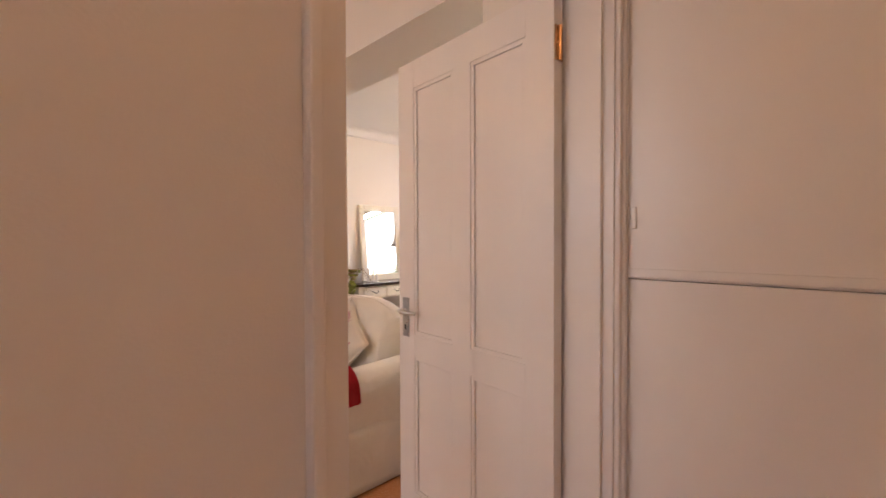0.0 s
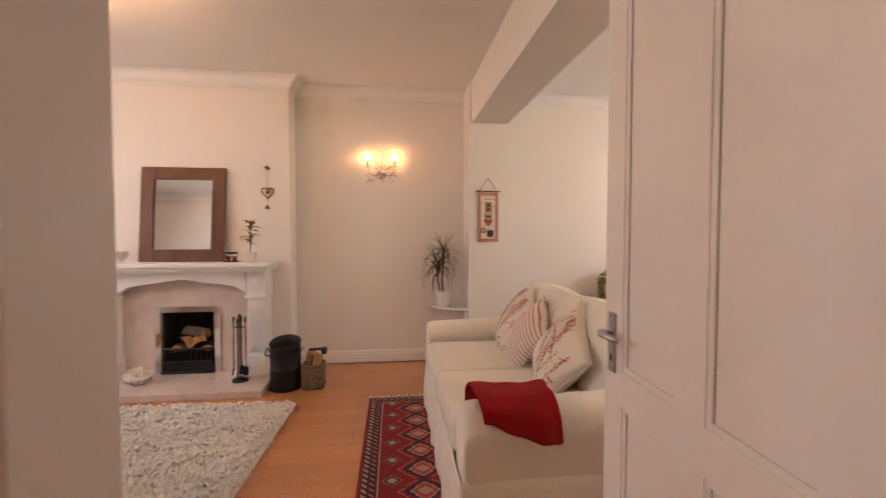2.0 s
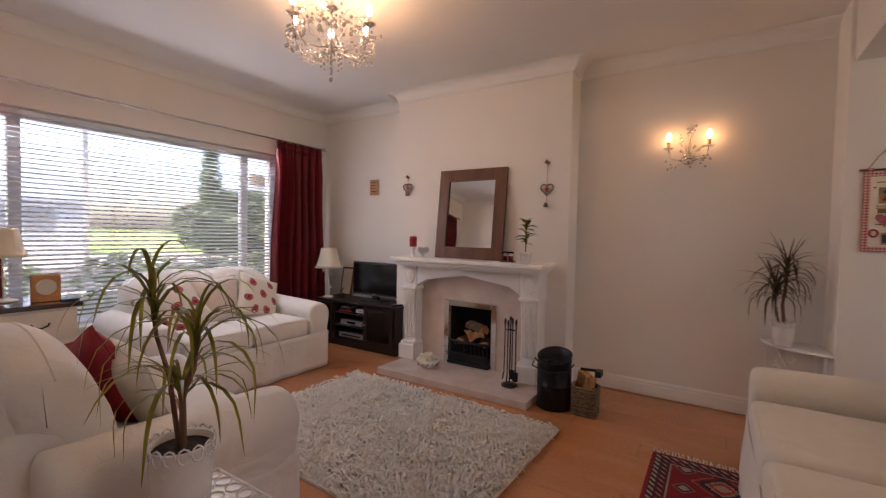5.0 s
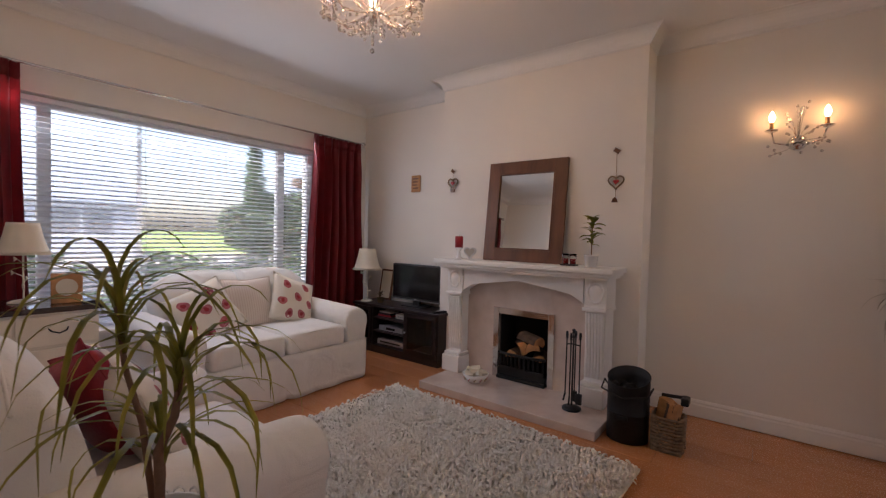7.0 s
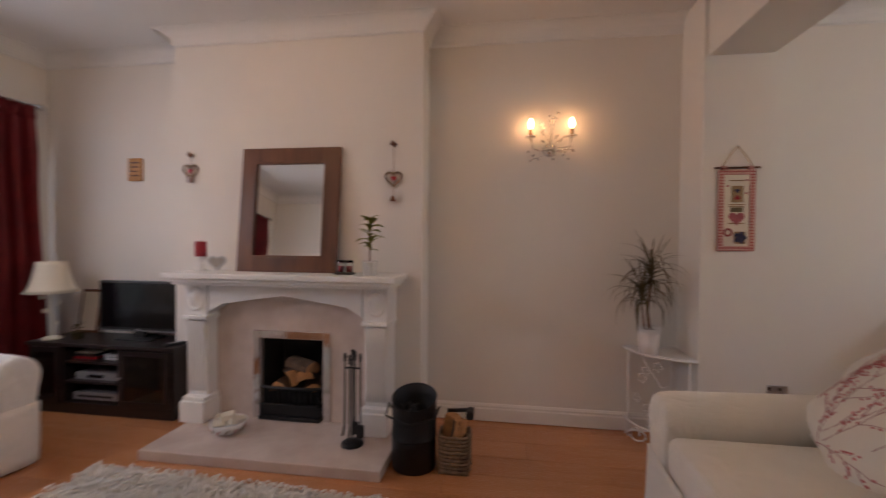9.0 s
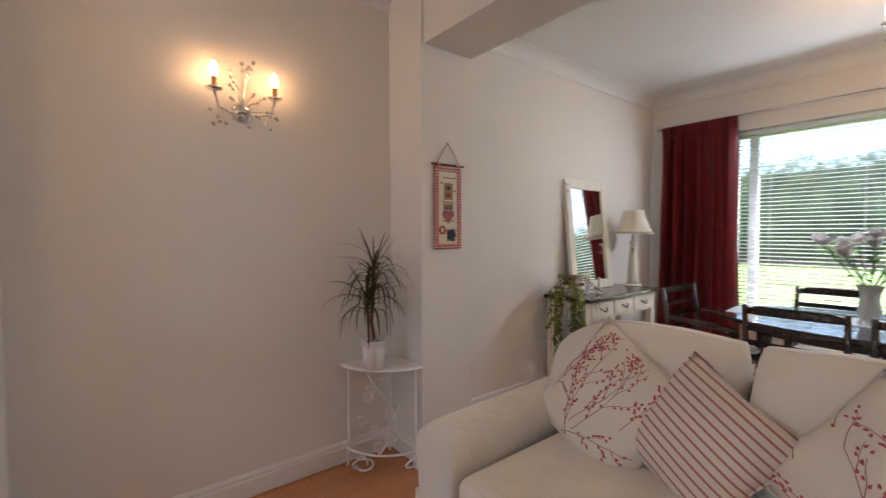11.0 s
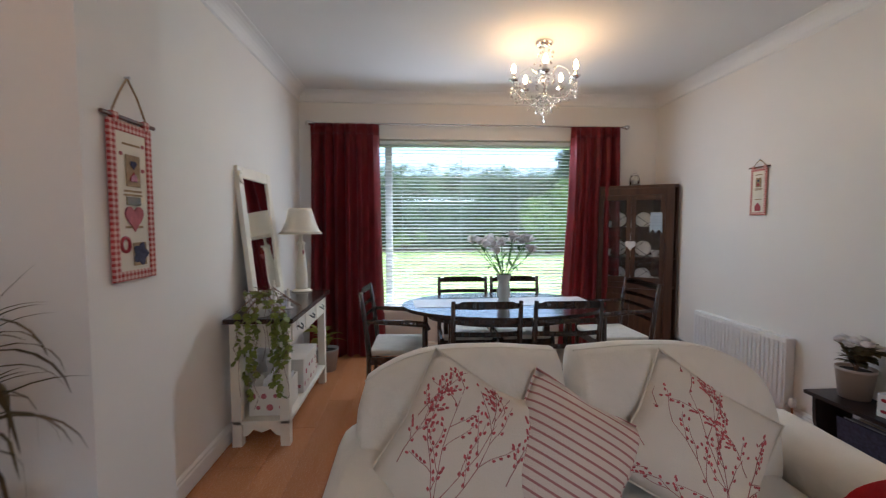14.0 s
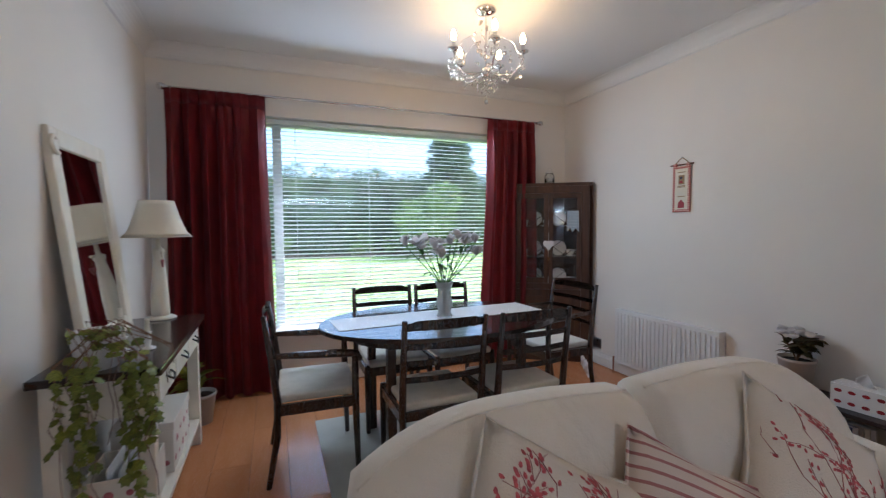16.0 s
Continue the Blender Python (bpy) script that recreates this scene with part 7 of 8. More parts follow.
# ---- corner cabinet ----
def corner_cabinet():
    A, Bp = Vector((4.455, 2.735)), Vector((4.045, 2.115))
    d = (Bp - A).normalized()
    ang = math.degrees(math.atan2(d.y, d.x))
    L = (Bp - A).length
    t = thing("corner_cabinet", pose(A.x, A.y, 0, 0, 0, ang), "dark oak corner cabinet with glazed doors showing china", "cabinet")
    # local x runs along the front, +y goes back into the corner
    mi = (Matrix.Rotation(-radians(ang), 2))
    loc = lambda x, y: tuple(mi @ (Vector((x, y)) - A))
    back = [loc(4.478, 2.735), loc(4.478, 2.075), loc(4.045, 2.075)]
    plan = [(0, 0), (L, 0)] + back[::-1]
    if sum(a[0] * b[1] - b[0] * a[1] for a, b in zip(plan, plan[1:] + plan[:1])) < 0:
        plan = plan[::-1]
    s = 1 if back[1][1] > 0 else -1
    part("top", slab(plan, 1.665, 1.695, bev=0.004), CABWOOD, t)
    inner = [(p[0] * 0.97 + L * 0.015, p[1] * 0.97 + s * 0.006) for p in plan]
    for z in (0.001, 0.70):
        part("floor_board", slab(inner, z, z + 0.03), CABWOOD, t)
    for z in (0.985, 1.27):
        part("shelf", slab(inner, z, z + 0.012), CABWOOD, t)
    part("back_panel", slab([back[0], back[1], (back[1][0], back[1][1] - s * 0.012), (back[0][0] + 0.01, back[0][1] - s * 0.006)], 0.031, 1.6648), CABWOOD, t)
    part("back_panel", slab([back[1], back[2], (back[2][0] - 0.01, back[2][1] - s * 0.006), (back[1][0], back[1][1] - s * 0.012)], 0.031, 1.6648), CABWOOD, t)
    st = lambda x0, x1, z0, z1, y0=0.0, y1=0.022: B(x0, x1, *sorted((s * y0, s * y1)), z0, z1, 0.003)
    for x0, x1 in ((0.0, 0.075), (L - 0.075, L)):
        part("stile", st(x0, x1, 0.0315, 1.6645), CABWOOD, t)
    part("rail", st(0.0755, L - 0.0755, 1.60, 1.6645), CABWOOD, t)
    part("rail", st(0.0755, L - 0.0755, 0.69, 0.745), CABWOOD, t)
    part("rail", st(0.0755, L - 0.0755, 0.0315, 0.10), CABWOOD, t)
    mid = L / 2
    for x0, x1 in ((0.077, mid - 0.002), (mid + 0.002, L - 0.077)):
        bm = st(x0, x0 + 0.04, 0.747, 1.598, -0.004, 0.018)
        for q in ((x1 - 0.04, x1, 0.747, 1.598), (x0 + 0.0405, x1 - 0.0405, 0.747, 0.80), (x0 + 0.0405, x1 - 0.0405, 1.55, 1.598)):
            box(bm, q[0], q[1], *sorted((-s * 0.004, s * 0.018)), q[2], q[3], 0.003)
        dr = part("glazed_door", bm, CABWOOD, t)
        pane = part("pane", B(x0 + 0.041, x1 - 0.041, *sorted((s * 0.006, s * 0.009)), 0.801, 1.549), GLASS, dr)
        pane.visible_shadow = False
        xc, hw = (x0 + x1) / 2, (x1 - x0) / 2 - 0.041
        for zz in np.arange(0.86, 1.5, 0.155):
            for sg in (-1, 1):
                part("leading", tube([(xc - sg * hw, s * 0.004, zz - 0.0775), (xc + sg * hw, s * 0.004, zz + 0.0775)], 0.0022, 4), IRON, dr)
        lo = part("lower_door", st(x0, x1, 0.103, 0.687, -0.004, 0.016), CABWOOD, t)
        part("raised_panel", B(x0 + 0.05, x1 - 0.05, *sorted((-s * 0.0045, -s * 0.010)), 0.16, 0.63, 0.004), CABWOOD, lo)
    part("escutcheon", lathe([(0.012, 0), (0.012, 0.004), (0, 0.005)], 12), BRASS, t, m=pose(mid, -s * 0.0045, 0.98, 90 * s, 0, 0))
    hh = thing("hanging_heart", t.matrix_basis @ pose(mid, -s * 0.016, 1.115), "padded white heart hung on the cabinet door knob", "ornament")
    part("heart", slab(heart_outline(0.055), -0.008, 0.008, bev=0.006, flip=pose(0, 0, 0, 90, 0, 0)), CERAMIC, hh)
    part("ribbon", tube([(0, 0, 0.035), (0, s * 0.004, 0.12)], 0.002, 4), CERAMIC, hh)
    rb = thing("bunting", t.matrix_basis @ pose(L * 0.77, -s * 0.012, 1.33), "blue and white checked cloth ribbon on the cabinet", "ribbon")
    for k in range(2):
        part("tail", slab([(-0.03 + 0.05 * k, 0.10), (0.02 + 0.05 * k, 0.10), (0.015 + 0.06 * k, -0.10), (-0.005 + 0.05 * k, -0.06), (-0.035 + 0.05 * k, -0.10)], 0, 0.003, flip=pose(0, 0, 0, 90, 0, -6 * k)), BLUECHECK, rb)
    rng = random.Random(2)
    for z in (0.7305, 0.9975, 1.2825):
        for x in (0.15, 0.24, 0.36, 0.47, 0.58):
            yy = s * rng.uniform(0.09, 0.13)
            if x in (0.24, 0.47):
                p = thing("plate", t.matrix_basis @ pose(x, yy + s * 0.05, z + 0.078) @ pose(0, 0, 0, 80 * s, 0, 0), "white china plate with a gold rim standing upright", "plate", "cabinet china")
                part("dish", lathe([(0.03, 0), (0.05, 0.004), (0.075, 0.012), (0.075, 0.015), (0.048, 0.008), (0, 0.006)], 24), CERAMIC, p, smooth=True)
            else:
                p = thing("tea_cup", t.matrix_basis @ pose(x, yy, z), "white china tea cup on a saucer", "cup", "cabinet china")
                part("saucer", lathe([(0.02, 0.0003), (0.035, 0.004), (0.062, 0.012), (0.06, 0.014), (0.03, 0.007), (0, 0.006)], 20), CERAMIC, p, smooth=True)
                part("cup", lathe([(0.018, 0.0075), (0.022, 0.015), (0.036, 0.04), (0.042, 0.068), (0.040, 0.068), (0.033, 0.04), (0.018, 0.018), (0, 0.016)], 20), CERAMIC, p, smooth=True)
                part("handle", tube([(0.038, 0, 0.058), (0.06, 0, 0.055), (0.058, 0, 0.035), (0.034, 0, 0.03)], 0.0035, 6), CERAMIC, p, smooth=True)
    return t


BLUECHECK = gingham("blue_check_cloth", (0.62, 0.68, 0.74), (0.22, 0.33, 0.45), 0.014)
corner_cabinet()
ln_ = thing("lantern_jar", pose(4.33, 2.36, 1.6955), "small white lantern jar on the cabinet top", "lantern")
part("jar", lathe([(0.045, 0.0003), (0.048, 0.01), (0.048, 0.075), (0.035, 0.09), (0.035, 0.10), (0.030, 0.10), (0.030, 0.088), (0.042, 0.074), (0.042, 0.014), (0, 0.012)], 20), GLASS, ln_, smooth=True)
part("candle", lathe([(0.03, 0.0125), (0.03, 0.05), (0, 0.05)], 16), CERAMIC, ln_)
part("lid", lathe([(0.037, 0.1005), (0.037, 0.112), (0.012, 0.125), (0, 0.126)], 18), CERAMIC, ln_, smooth=True)
part("bail_handle", tube([(0.036 * math.cos(a), 0, 0.11 + 0.045 * math.sin(a)) for a in np.linspace(0, math.pi, 9)], 0.0015, 4), STEEL, ln_)


# ---- radiator ----
def radiator():
    t = thing("radiator", pose(2.79, YSD, 0), "white pressed-steel panel radiator under the wall hanging", "radiator")
    w, z0, z1 = 0.92, 0.11, 0.575
    part("panel", B(0, w, 0.055, 0.066, z0, z1, 0.003), RADPAINT, t)
    first = None
    n = 24
    for i in range(n):
        x = 0.025 + i * (w - 0.05) / (n - 1)
        if first is None:
            first = part("flute", B(-0.011, 0.011, 0.0662, 0.073, z0 + 0.03, z1 - 0.03, 0.003), RADPAINT, t, m=pose(x, 0, 0))
        else:
            again(first, t, pose(x, 0, 0))
    part("top_grille", B(0.0, w, 0.005, 0.0548, z1 - 0.018, z1 - 0.002), RADPAINT, t)
    for x0 in (-0.003, w + 0.0005):
        part("end_cap", B(x0, x0 + 0.0025, 0.004, 0.066, z0, z1), RADPAINT, t)
    for x in (0.15, w - 0.15):
        part("wall_bracket", B(x - 0.015, x + 0.015, 0.0005, 0.0548, z0 + 0.06, z1 - 0.06), RADPAINT, t)
    part("valve", lathe([(0.016, 0), (0.02, 0.01), (0.02, 0.05), (0.014, 0.058), (0, 0.06)], 16), CERAMIC, t, "white thermostatic valve head", smooth=True, m=pose(-0.045, 0.045, 0.135))
    part("pipe", tube([(-0.045, 0.045, 0.0), (-0.045, 0.045, 0.135)], 0.0075, 8), COPPER, t, "bare copper pipe")
    part("pipe", tube([(-0.045, 0.045, 0.14), (-0.003, 0.045, 0.14)], 0.009, 8), STEEL, t)
    part("pipe", tube([(w + 0.04, 0.045, 0.0), (w + 0.04, 0.045, 0.14), (w + 0.003, 0.045, 0.14)], 0.0075, 8), COPPER, t)


COPPER = mat("dull_copper_pipe", (0.40, 0.20, 0.12), 0.4, metal=1.0, var=0.15, bump=0.05)
radiator()


# ---- low table beside the radiator ----
def magazine_table():
    t = thing("magazine_table", pose(2.10, 2.19, 0), "low dark wood side table with a magazine shelf", "side table")
    part("top", B(-0.37, 0.35, -0.125, 0.125, 0.358, 0.380, 0.005), BLACKWOOD, t)
    for x in (-0.32, 0.29):
        pts = [(-0.115, 0.0), (-0.08, 0.03), (0.08, 0.03), (0.115, 0.0), (0.125, 0.0), (0.115, 0.07), (0.085, 0.13), (0.11, 0.23), (0.118, 0.3575), (-0.118, 0.3575), (-0.11, 0.23), (-0.085, 0.13), (-0.115, 0.07), (-0.125, 0.0)]
        part("end_panel", slab(pts, -0.010, 0.010, flip=pose(x, 0, 0) @ Matrix(((0, 0, 1, 0), (1, 0, 0, 0), (0, 1, 0, 0), (0, 0, 0, 1)))), BLACKWOOD, t)
    part("shelf", B(-0.309, 0.279, -0.083, 0.083, 0.085, 0.10), BLACKWOOD, t)
    part("shelf_rail", B(-0.309, 0.279, 0.072, 0.0825, 0.1005, 0.15), BLACKWOOD, t)


magazine_table()
for i in range(5):
    mg = tagged(part("magazine", B(-0.14, 0.14, -0.004, 0.004, 0.0005, 0.19, 0.001), (CERAMIC, LINEN, GREYSILV, CERAMIC, DARKBLUE)[i], m=pose(2.10 + 0.016 * i, 2.14 + 0.022 * i, 0.1005, -6, 0, 2 * i - 4)), "magazine standing on the low table's shelf", "magazine", "magazines on the shelf")


def flower_plant():
    t = leafy_plant("potted_flowers", pose(2.32, 2.145, 0.3805), "white flowering plant in a beige pot on the side table", OLIVE, 0.265, 0.16, 10, 0.022, 0.075, 25, plain_pot(0.068, 0.086, 0.165, POTBEIGE), stems=8)
    rng = random.Random(5)
    for k in range(14):
        a, q = k * 2.4, 0.02 + 0.075 * math.sqrt(k / 14)
        part("blossom", lathe([(0.004, 0), (0.020, 0.007), (0.025, 0.018), (0.014, 0.016), (0, 0.020)], 9), PETAL, t, "small white blossom", smooth=True, m=pose(q * math.cos(a), q * math.sin(a), 0.275 + 0.03 * rng.random(), rng.uniform(-30, 30), rng.uniform(-30, 30)))


POTBEIGE = mat("beige_plant_pot", (0.52, 0.41, 0.33), 0.55, var=0.05, bump=0.1)
flower_plant()
tb = thing("tissue_box", pose(2.0, 2.195, 0.3805, 0, 0, 4), "white tissue box printed with red kisses", "tissue box")
part("box", B(-0.11, 0.11, -0.06, 0.06, 0.0005, 0.115, 0.002), CERAMIC, tb)
rb = bmesh.new()
for i in range(8):
    bmesh.ops.create_circle(rb, cap_ends=True, segments=10, radius=0.013, matrix=pose(-0.08 + 0.053 * (i % 4), 0.0608, 0.03 + 0.055 * (i // 4), -90, 0, 0) @ Matrix.Diagonal((1.2, 0.7, 1, 1)))
for i in range(8):
    bmesh.ops.create_circle(rb, cap_ends=True, segments=10, radius=0.013, matrix=pose((-0.1108, 0.1108)[i // 4], -0.03 + 0.06 * (i % 2), 0.03 + 0.055 * (i // 2 % 2), 0, -90 if i < 4 else 90, 0) @ Matrix.Diagonal((0.7, 1.2, 1, 1)))
tagged(part("printed_kisses", rb, REDSATIN, tb), kind="stuff")
part("tissue", sheet(lambda u, v: ((u - 0.5) * 0.09 * (1 - 0.3 * v), 0.02 * math.sin(5 * u + 2 * v), 0.1155 + 0.06 * v * (1 - 0.4 * abs(2 * u - 1))), 10, 5, 0.0008), CERAMIC, tb, smooth=True)

# ---- fittings on the walls ----
for x, y, z, rz in ((1.87, YN, 0.30, 0), (4.02, YSD, 0.2, 180)):
    so = thing("wall_socket", pose(x, y, z, 0, 0, rz), "brushed metal double wall socket", "socket", "wall sockets")
    part("plate", B(-0.073, 0.073, -0.008, -0.0005, -0.043, 0.043, 0.003), STEEL, so)
    for s in (-1, 1):
        part("switch", B(s * 0.03 - 0.007, s * 0.03 + 0.007, -0.0105, -0.0082, 0.012, 0.03), PLASTIC, so)
        for dx, dz in ((0, 0.004), (-0.011, -0.014), (0.011, -0.014)):
            part("pin_hole", B(s * 0.038 + dx - 0.003, s * 0.038 + dx + 0.003, -0.0088, -0.0082, dz - 0.006, dz + 0.0), PLASTIC, so)
hw = thing("word_ornament", pose(3.86, 2.30, 0, 0, 0, 150), "white wooden letters standing on the floor by the cabinet", "ornament")
for i, ch in enumerate("HOME"):
    cu = bpy.data.curves.new("letter", "FONT")
    cu.body, cu.size, cu.extrude = ch, 0.13, 0.012
    tmp = bpy.data.objects.new("letter_source", cu)
    me = bpy.data.meshes.new_from_object(tmp)
    bpy.data.objects.remove(tmp)
    me.materials.append(CERAMIC)
    lt = new("letter", me)
    lt.parent = hw
    lt.matrix_basis = pose(-0.2 + 0.1 * i, 0, 0.001, 90, 0, 0)


# ---- outdoors ----
def foliage(name, centres, leaf, count, size, material, label, category, kind="stuff", trunk=None):
    """Clumps of small leaves scattered through ellipsoids (cx, cy, cz, rx, ry, rz)."""
    rng = np.random.RandomState(len(name) + count)
    vs, fs = [], []
    per = count // len(centres)
    for cx, cy, cz, rx, ry, rz in centres:
        d = rng.normal(size=(per, 3))
        d /= np.linalg.norm(d, axis=1)[:, None]
        r = rng.uniform(0.72, 1.06, per)[:, None]
        p = d * r * (rx, ry, rz) + (cx, cy, cz)
        e1 = rng.normal(size=(per, 3))
        e1 /= np.linalg.norm(e1, axis=1)[:, None]
        e2 = np.cross(e1, rng.normal(size=(per, 3)))
        e2 /= np.linalg.norm(e2, axis=1)[:, None]
        s = rng.uniform(0.6, 1.4, per)[:, None] * size
        for q, a, b in zip(p, e1 * s, e2 * s * 0.6):
            o = len(vs)
            vs += [tuple(q - a), tuple(q + b), tuple(q + a), tuple(q - b)]
            fs.append((o, o + 1, o + 2, o + 3))
    me = bpy.data.meshes.new(name)
    me.from_pydata(vs, [], fs)
    me.materials.append(material)
    return me


def tree(name, m, trunk_h, centres, count, size, material, label):
    t = thing(name, m, label, "tree", "garden trees")
    part("trunk", tube([(0, 0, -0.05), (0.05, 0.02, trunk_h * 0.5), (0.0, 0.05, trunk_h)], [0.16, 0.12, 0.06], 9), BARK, t, smooth=True)
    for cx, cy, cz, *_ in centres[:5]:
        part("limb", tube([(0, 0.02, trunk_h * 0.55), (cx * 0.5, cy * 0.5, (trunk_h * 0.6 + cz) / 2), (cx, cy, cz)], [0.06, 0.04, 0.015], 6), BARK, t, smooth=True)
    o = new("crown", foliage(name, centres, None, count, size, material, "", ""))
    o.parent = t
    return t


GZ = -0.18
bm = B(-220, -3.6, -200, 200, GZ - 0.2, GZ)
ground = structure("ground", box(bm, 4.8, 220, -200, 200, GZ - 0.2, GZ), GRASS, "mown green lawn round the house", "ground")
rng = np.random.RandomState(2)


def clumps(x0, x1, y0, y1, z0, z1, n, r):
    return [(rng.uniform(x0, x1), rng.uniform(y0, y1), rng.uniform(z0, z1), r * rng.uniform(0.7, 1.2), r * rng.uniform(0.8, 1.3), r * rng.uniform(0.7, 1.1)) for _ in range(n)]


def hedge(name, x, y0, y1, h, depth, count, material, label):
    t = thing(name, pose(x, 0, GZ), label, "hedge")
    bm = bmesh.new()
    n = int((y1 - y0) / 0.8)
    part("core", sheet(lambda u, v: (depth * 0.32 * math.cos(v * math.pi * 2), y0 + (y1 - y0) * u, max(0.0, (h - 0.35) * (0.5 + 0.52 * math.sin(v * math.pi * 2))) + 0.05), n, 10), material, t)
    cs = []
    for i in range(n):
        for k in range(int(h / 0.9) + 1):
            cs.append((rng.uniform(-0.3, 0.3) * depth, y0 + (i + rng.uniform(0, 1)) * (y1 - y0) / n, min(h - 0.3, 0.45 + k * 0.9 + rng.uniform(-0.2, 0.3)), depth * 0.45, 0.75, 0.62))
    o = new("leaves", foliage(name, cs, None, count, 0.11, material, "", ""))
    o.parent = t
    tagged(o, kind="stuff")


hedge("tall_hedge", 25.0, -22, 26, 4.5, 2.2, 26000, HEDGE, "tall clipped dark green hedge at the end of the lawn")
tree("spruce_tree", pose(22.5, -4.2, GZ), 9.5, [(0, 0, 1.2 + k * 0.75, 2.1 * (1 - k / 13), 2.1 * (1 - k / 13), 0.5) for k in range(12)], 9000, 0.13, HEDGE, "tall dark spruce in front of the hedge")
tree("garden_shrub", pose(12.5, 9.4, GZ), 1.2, clumps(-1, 1, -1.2, 1.2, 0.8, 2.4, 12, 0.75), 7000, 0.09, LIGHTLEAF, "light green leafy shrub beside the lawn")
tree("garden_shrub", pose(20.5, -1.9, GZ), 1.6, clumps(-0.8, 0.8, -1.0, 1.0, 0.9, 3.0, 10, 0.85), 6000, 0.10, LIGHTLEAF, "round light green bush before the hedge")
bed = structure("flower_bed", B(22.0, 25.5, -22, 26, GZ + 0.001, GZ + 0.08), SOIL, "dark earth flower bed along the hedge", "flower bed")
for i in range(16):
    y = -16 + i * 2.1
    tree("border_shrub", pose(22.6 + rng.uniform(-0.3, 0.6), y, GZ + 0.07), 0.3, clumps(-0.3, 0.3, -0.7, 0.7, 0.25, 0.75, 5, 0.38), 500, 0.08, LIGHTLEAF if i % 3 else HEDGE, "low flowering shrub in the garden border")
# the street side
structure("driveway", B(-8.2, -3.62, -4, 14, GZ + 0.001, GZ + 0.02), PAVING, "pale concrete drive before the house", "drive")
structure("road", B(-16.0, -10.0, -200, 200, GZ + 0.001, GZ + 0.012), ASPHALT, "grey asphalt street", "road")
structure("pavement", box(B(-10.0, -8.2, -200, 200, GZ + 0.001, GZ + 0.11), -23.4, -16.0, -200, 200, GZ + 0.001, GZ + 0.11), PAVING, "pale concrete pavement along the street", "pavement")


def house(m, label):
    t = thing("house", m, label, "house", "houses across the street")
    part("wall", B(-4, 4, -4.5, 4.5, 0, 2.6), RENDER_W, t)
    bm = bmesh.new()
    v = [bm.verts.new(p) for p in ((-4.4, -4.9, 2.5), (4.4, -4.9, 2.5), (4.4, 4.9, 2.5), (-4.4, 4.9, 2.5), (0, -4.3, 4.7), (0, 4.3, 4.7))]
    for f in ((0, 1, 4), (1, 2, 5, 4), (2, 3, 5), (3, 0, 4, 5), (3, 2, 1, 0)):
        bm.faces.new([v[i] for i in f])
    roof = part("roof", bm, ROOFTILE, t)
    part("chimney", B(-0.4, 0.4, -3.4, -2.6, 4.3, 5.4), BARK, roof)
    for y in (-2.6, 2.4):
        w = part("window", B(4.0, 4.03, y - 1.1, y + 1.1, 1.0, 2.3), GREYSILV, t)
        part("frame", box(box(B(4.03, 4.06, y - 1.1, y + 1.1, 0.95, 1.03), 4.03, 4.06, y - 1.1, y + 1.1, 2.27, 2.35), 4.03, 4.06, y - 0.04, y + 0.04, 1.03, 2.27), UPVC, w)
    part("door", B(4.0, 4.04, -0.5, 0.5, 0, 2.1), CABWOOD, t)
    return t


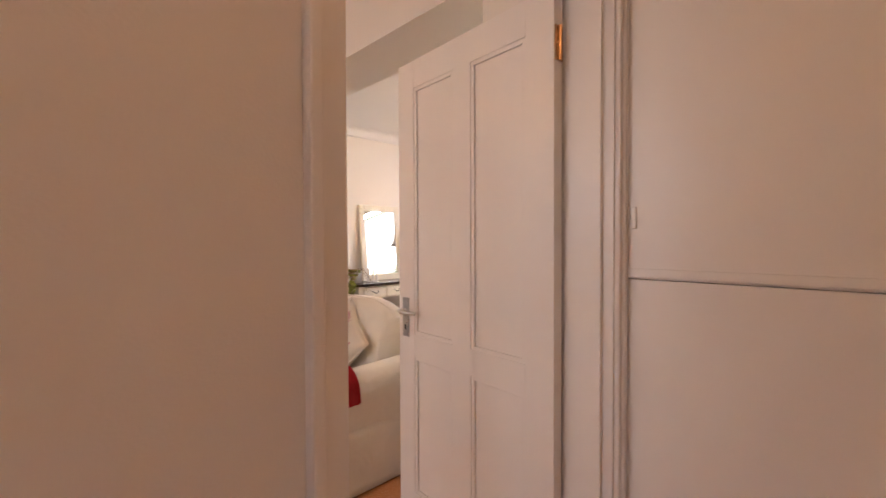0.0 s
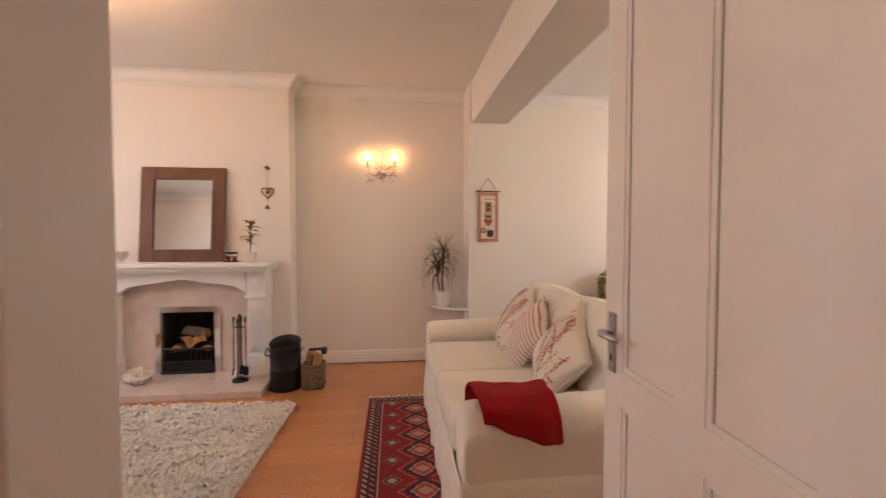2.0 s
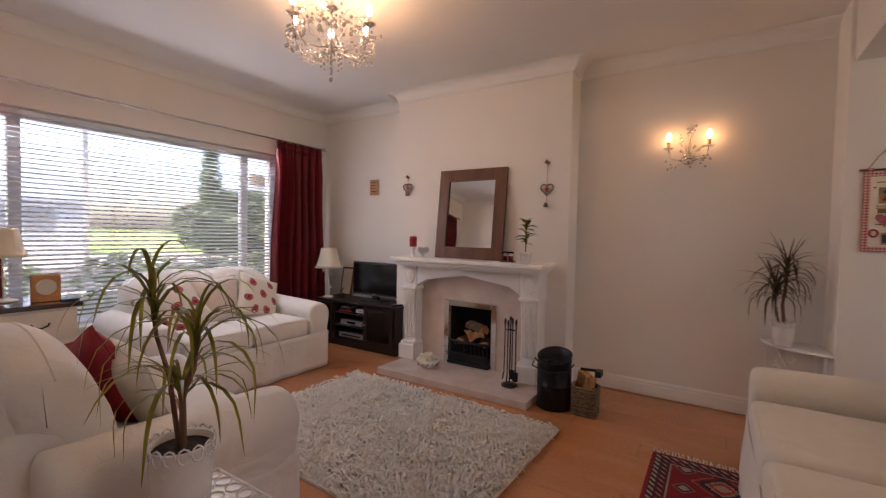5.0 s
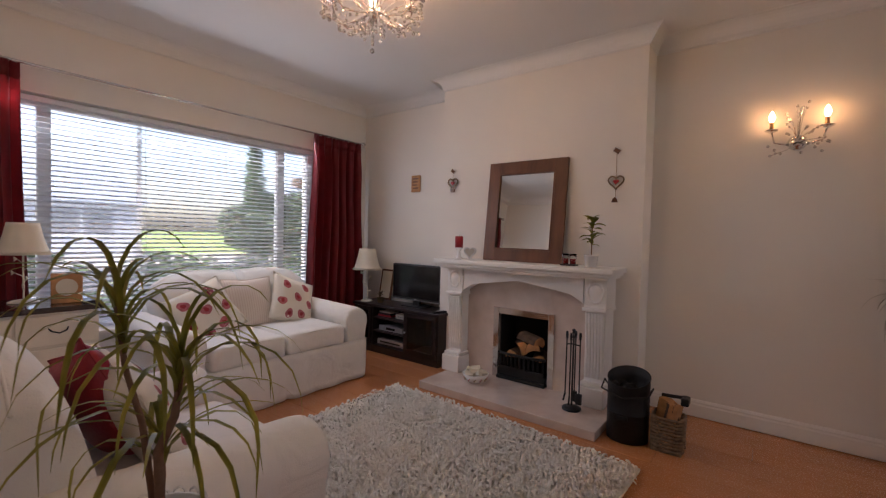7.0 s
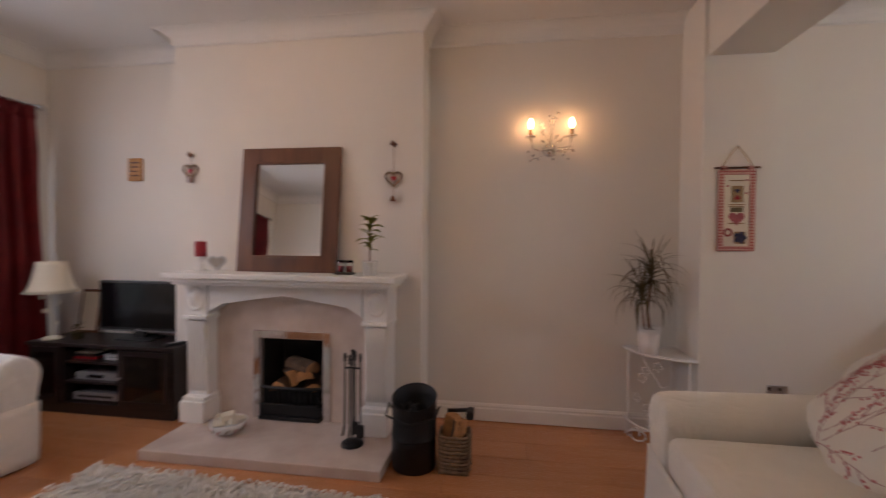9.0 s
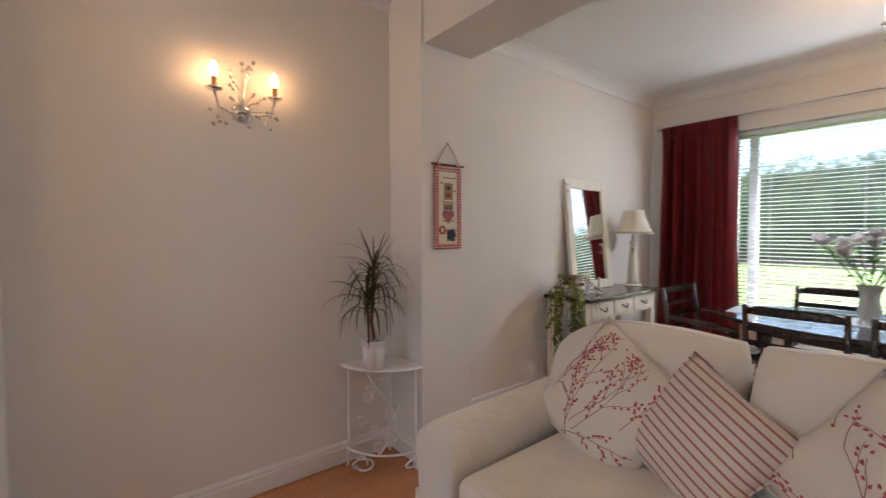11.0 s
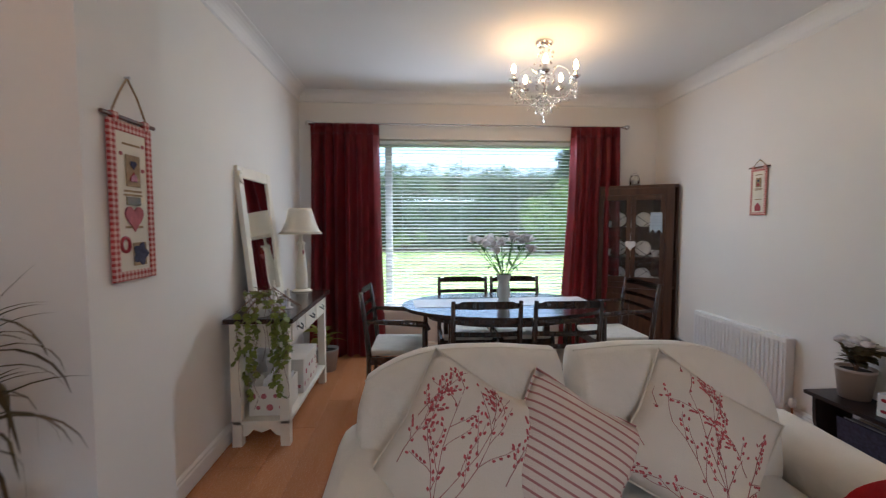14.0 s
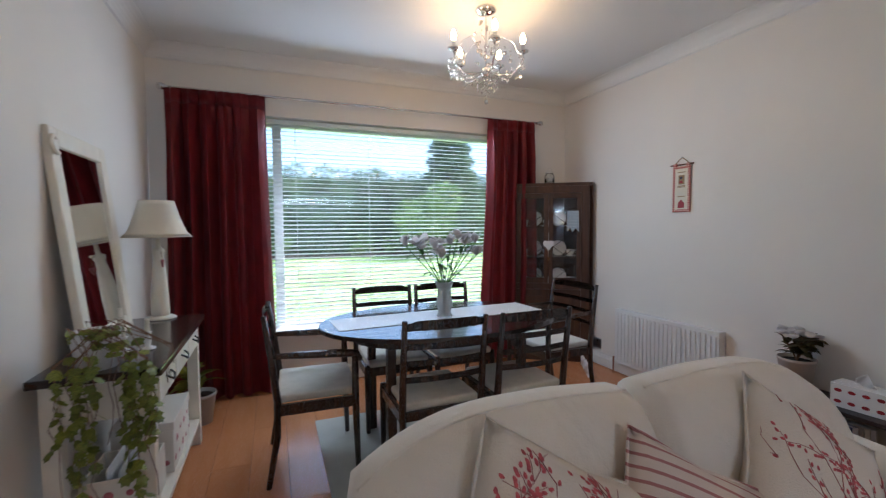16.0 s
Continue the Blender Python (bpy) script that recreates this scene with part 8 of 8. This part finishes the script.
h0 = house(pose(-27.5, 5.1, GZ), "white rendered bungalow with a grey tiled roof")
for y in (-13, 24, 40):
    copy_thing(h0, pose(-27.5, y, GZ))
hedge("front_hedge", -7.4, -12, 22, 0.65, 0.6, 7000, HEDGE, "low green hedge along the front garden")
tree("street_tree", pose(-20.0, 16.3, GZ + 0.11), 2.2, clumps(-2.2, 2.2, -3.4, 3.6, 0.9, 3.1, 18, 1.2), 12000, 0.16, HAZYLEAF, "broad dark green tree across the street")
tree("cypress_tree", pose(-21.5, 14.3, GZ + 0.11), 6.6, [(0, 0, 2.5 + k * 0.7, 0.65 * (1 - k / 9), 0.65 * (1 - k / 9), 0.6) for k in range(8)], 2500, 0.12, HEDGE, "slim tall conifer rising behind the tree")
lp = thing("street_lamp", pose(-18.3, 8.05, GZ + 0.11), "grey steel street lamp across the street", "street lamp")
part("column", tube([(0, 0, 0), (0, 0, 7.2), (0.15, 0, 7.6), (0.7, 0, 7.75)], [0.10, 0.075, 0.06, 0.05], 10), STEEL, lp, smooth=True)
part("lantern", B(0.65, 1.15, -0.11, 0.11, 7.68, 7.8, 0.03), GREYSILV, lp)

# ---- floor boards, laid last ----
boards = None
rng = random.Random(1)
bw, bl = 0.192, 1.285
structure("threshold", B(DOOR_L + 0.001, DOOR_R - 0.001, YHALL + 0.02, YHALL + 0.07, 0.0006, 0.006, 0.002), BRASS, "brass threshold strip in the doorway", "threshold")
floor = thing("floor", pose(0, 0, 0), "orange-brown oak laminate floor boards", "floor", kind="structure")
row, y = 0, 0.0
while y < YN:
    x = XW - (0.18 + 0.43 * (row % 3))
    while x < XE:
        a, b = max(x, XW), min(x + bl, XE)
        top = min(y + bw, YN) - y
        if b - a > 0.02 and not (y + bw < YSD - 0.3 and a > 1.5):
            if boards is None:
                boards = part("plank", B(0, bl - 0.0012, 0, bw - 0.0012, -0.0135, 0, 0.0012, 1), OAK, floor, m=pose(a, y, 0))
                ref = boards
            elif abs(b - a - bl) < 1e-6 and top > bw - 1e-6:
                again(ref, floor, pose(a, y, 0), "plank")
            else:
                part("plank", B(0, b - a - 0.0012, 0, top - 0.0012, -0.0135, 0, 0.0012, 1), OAK, floor, m=pose(a, y, 0))
        x += bl
    y += bw
    row += 1
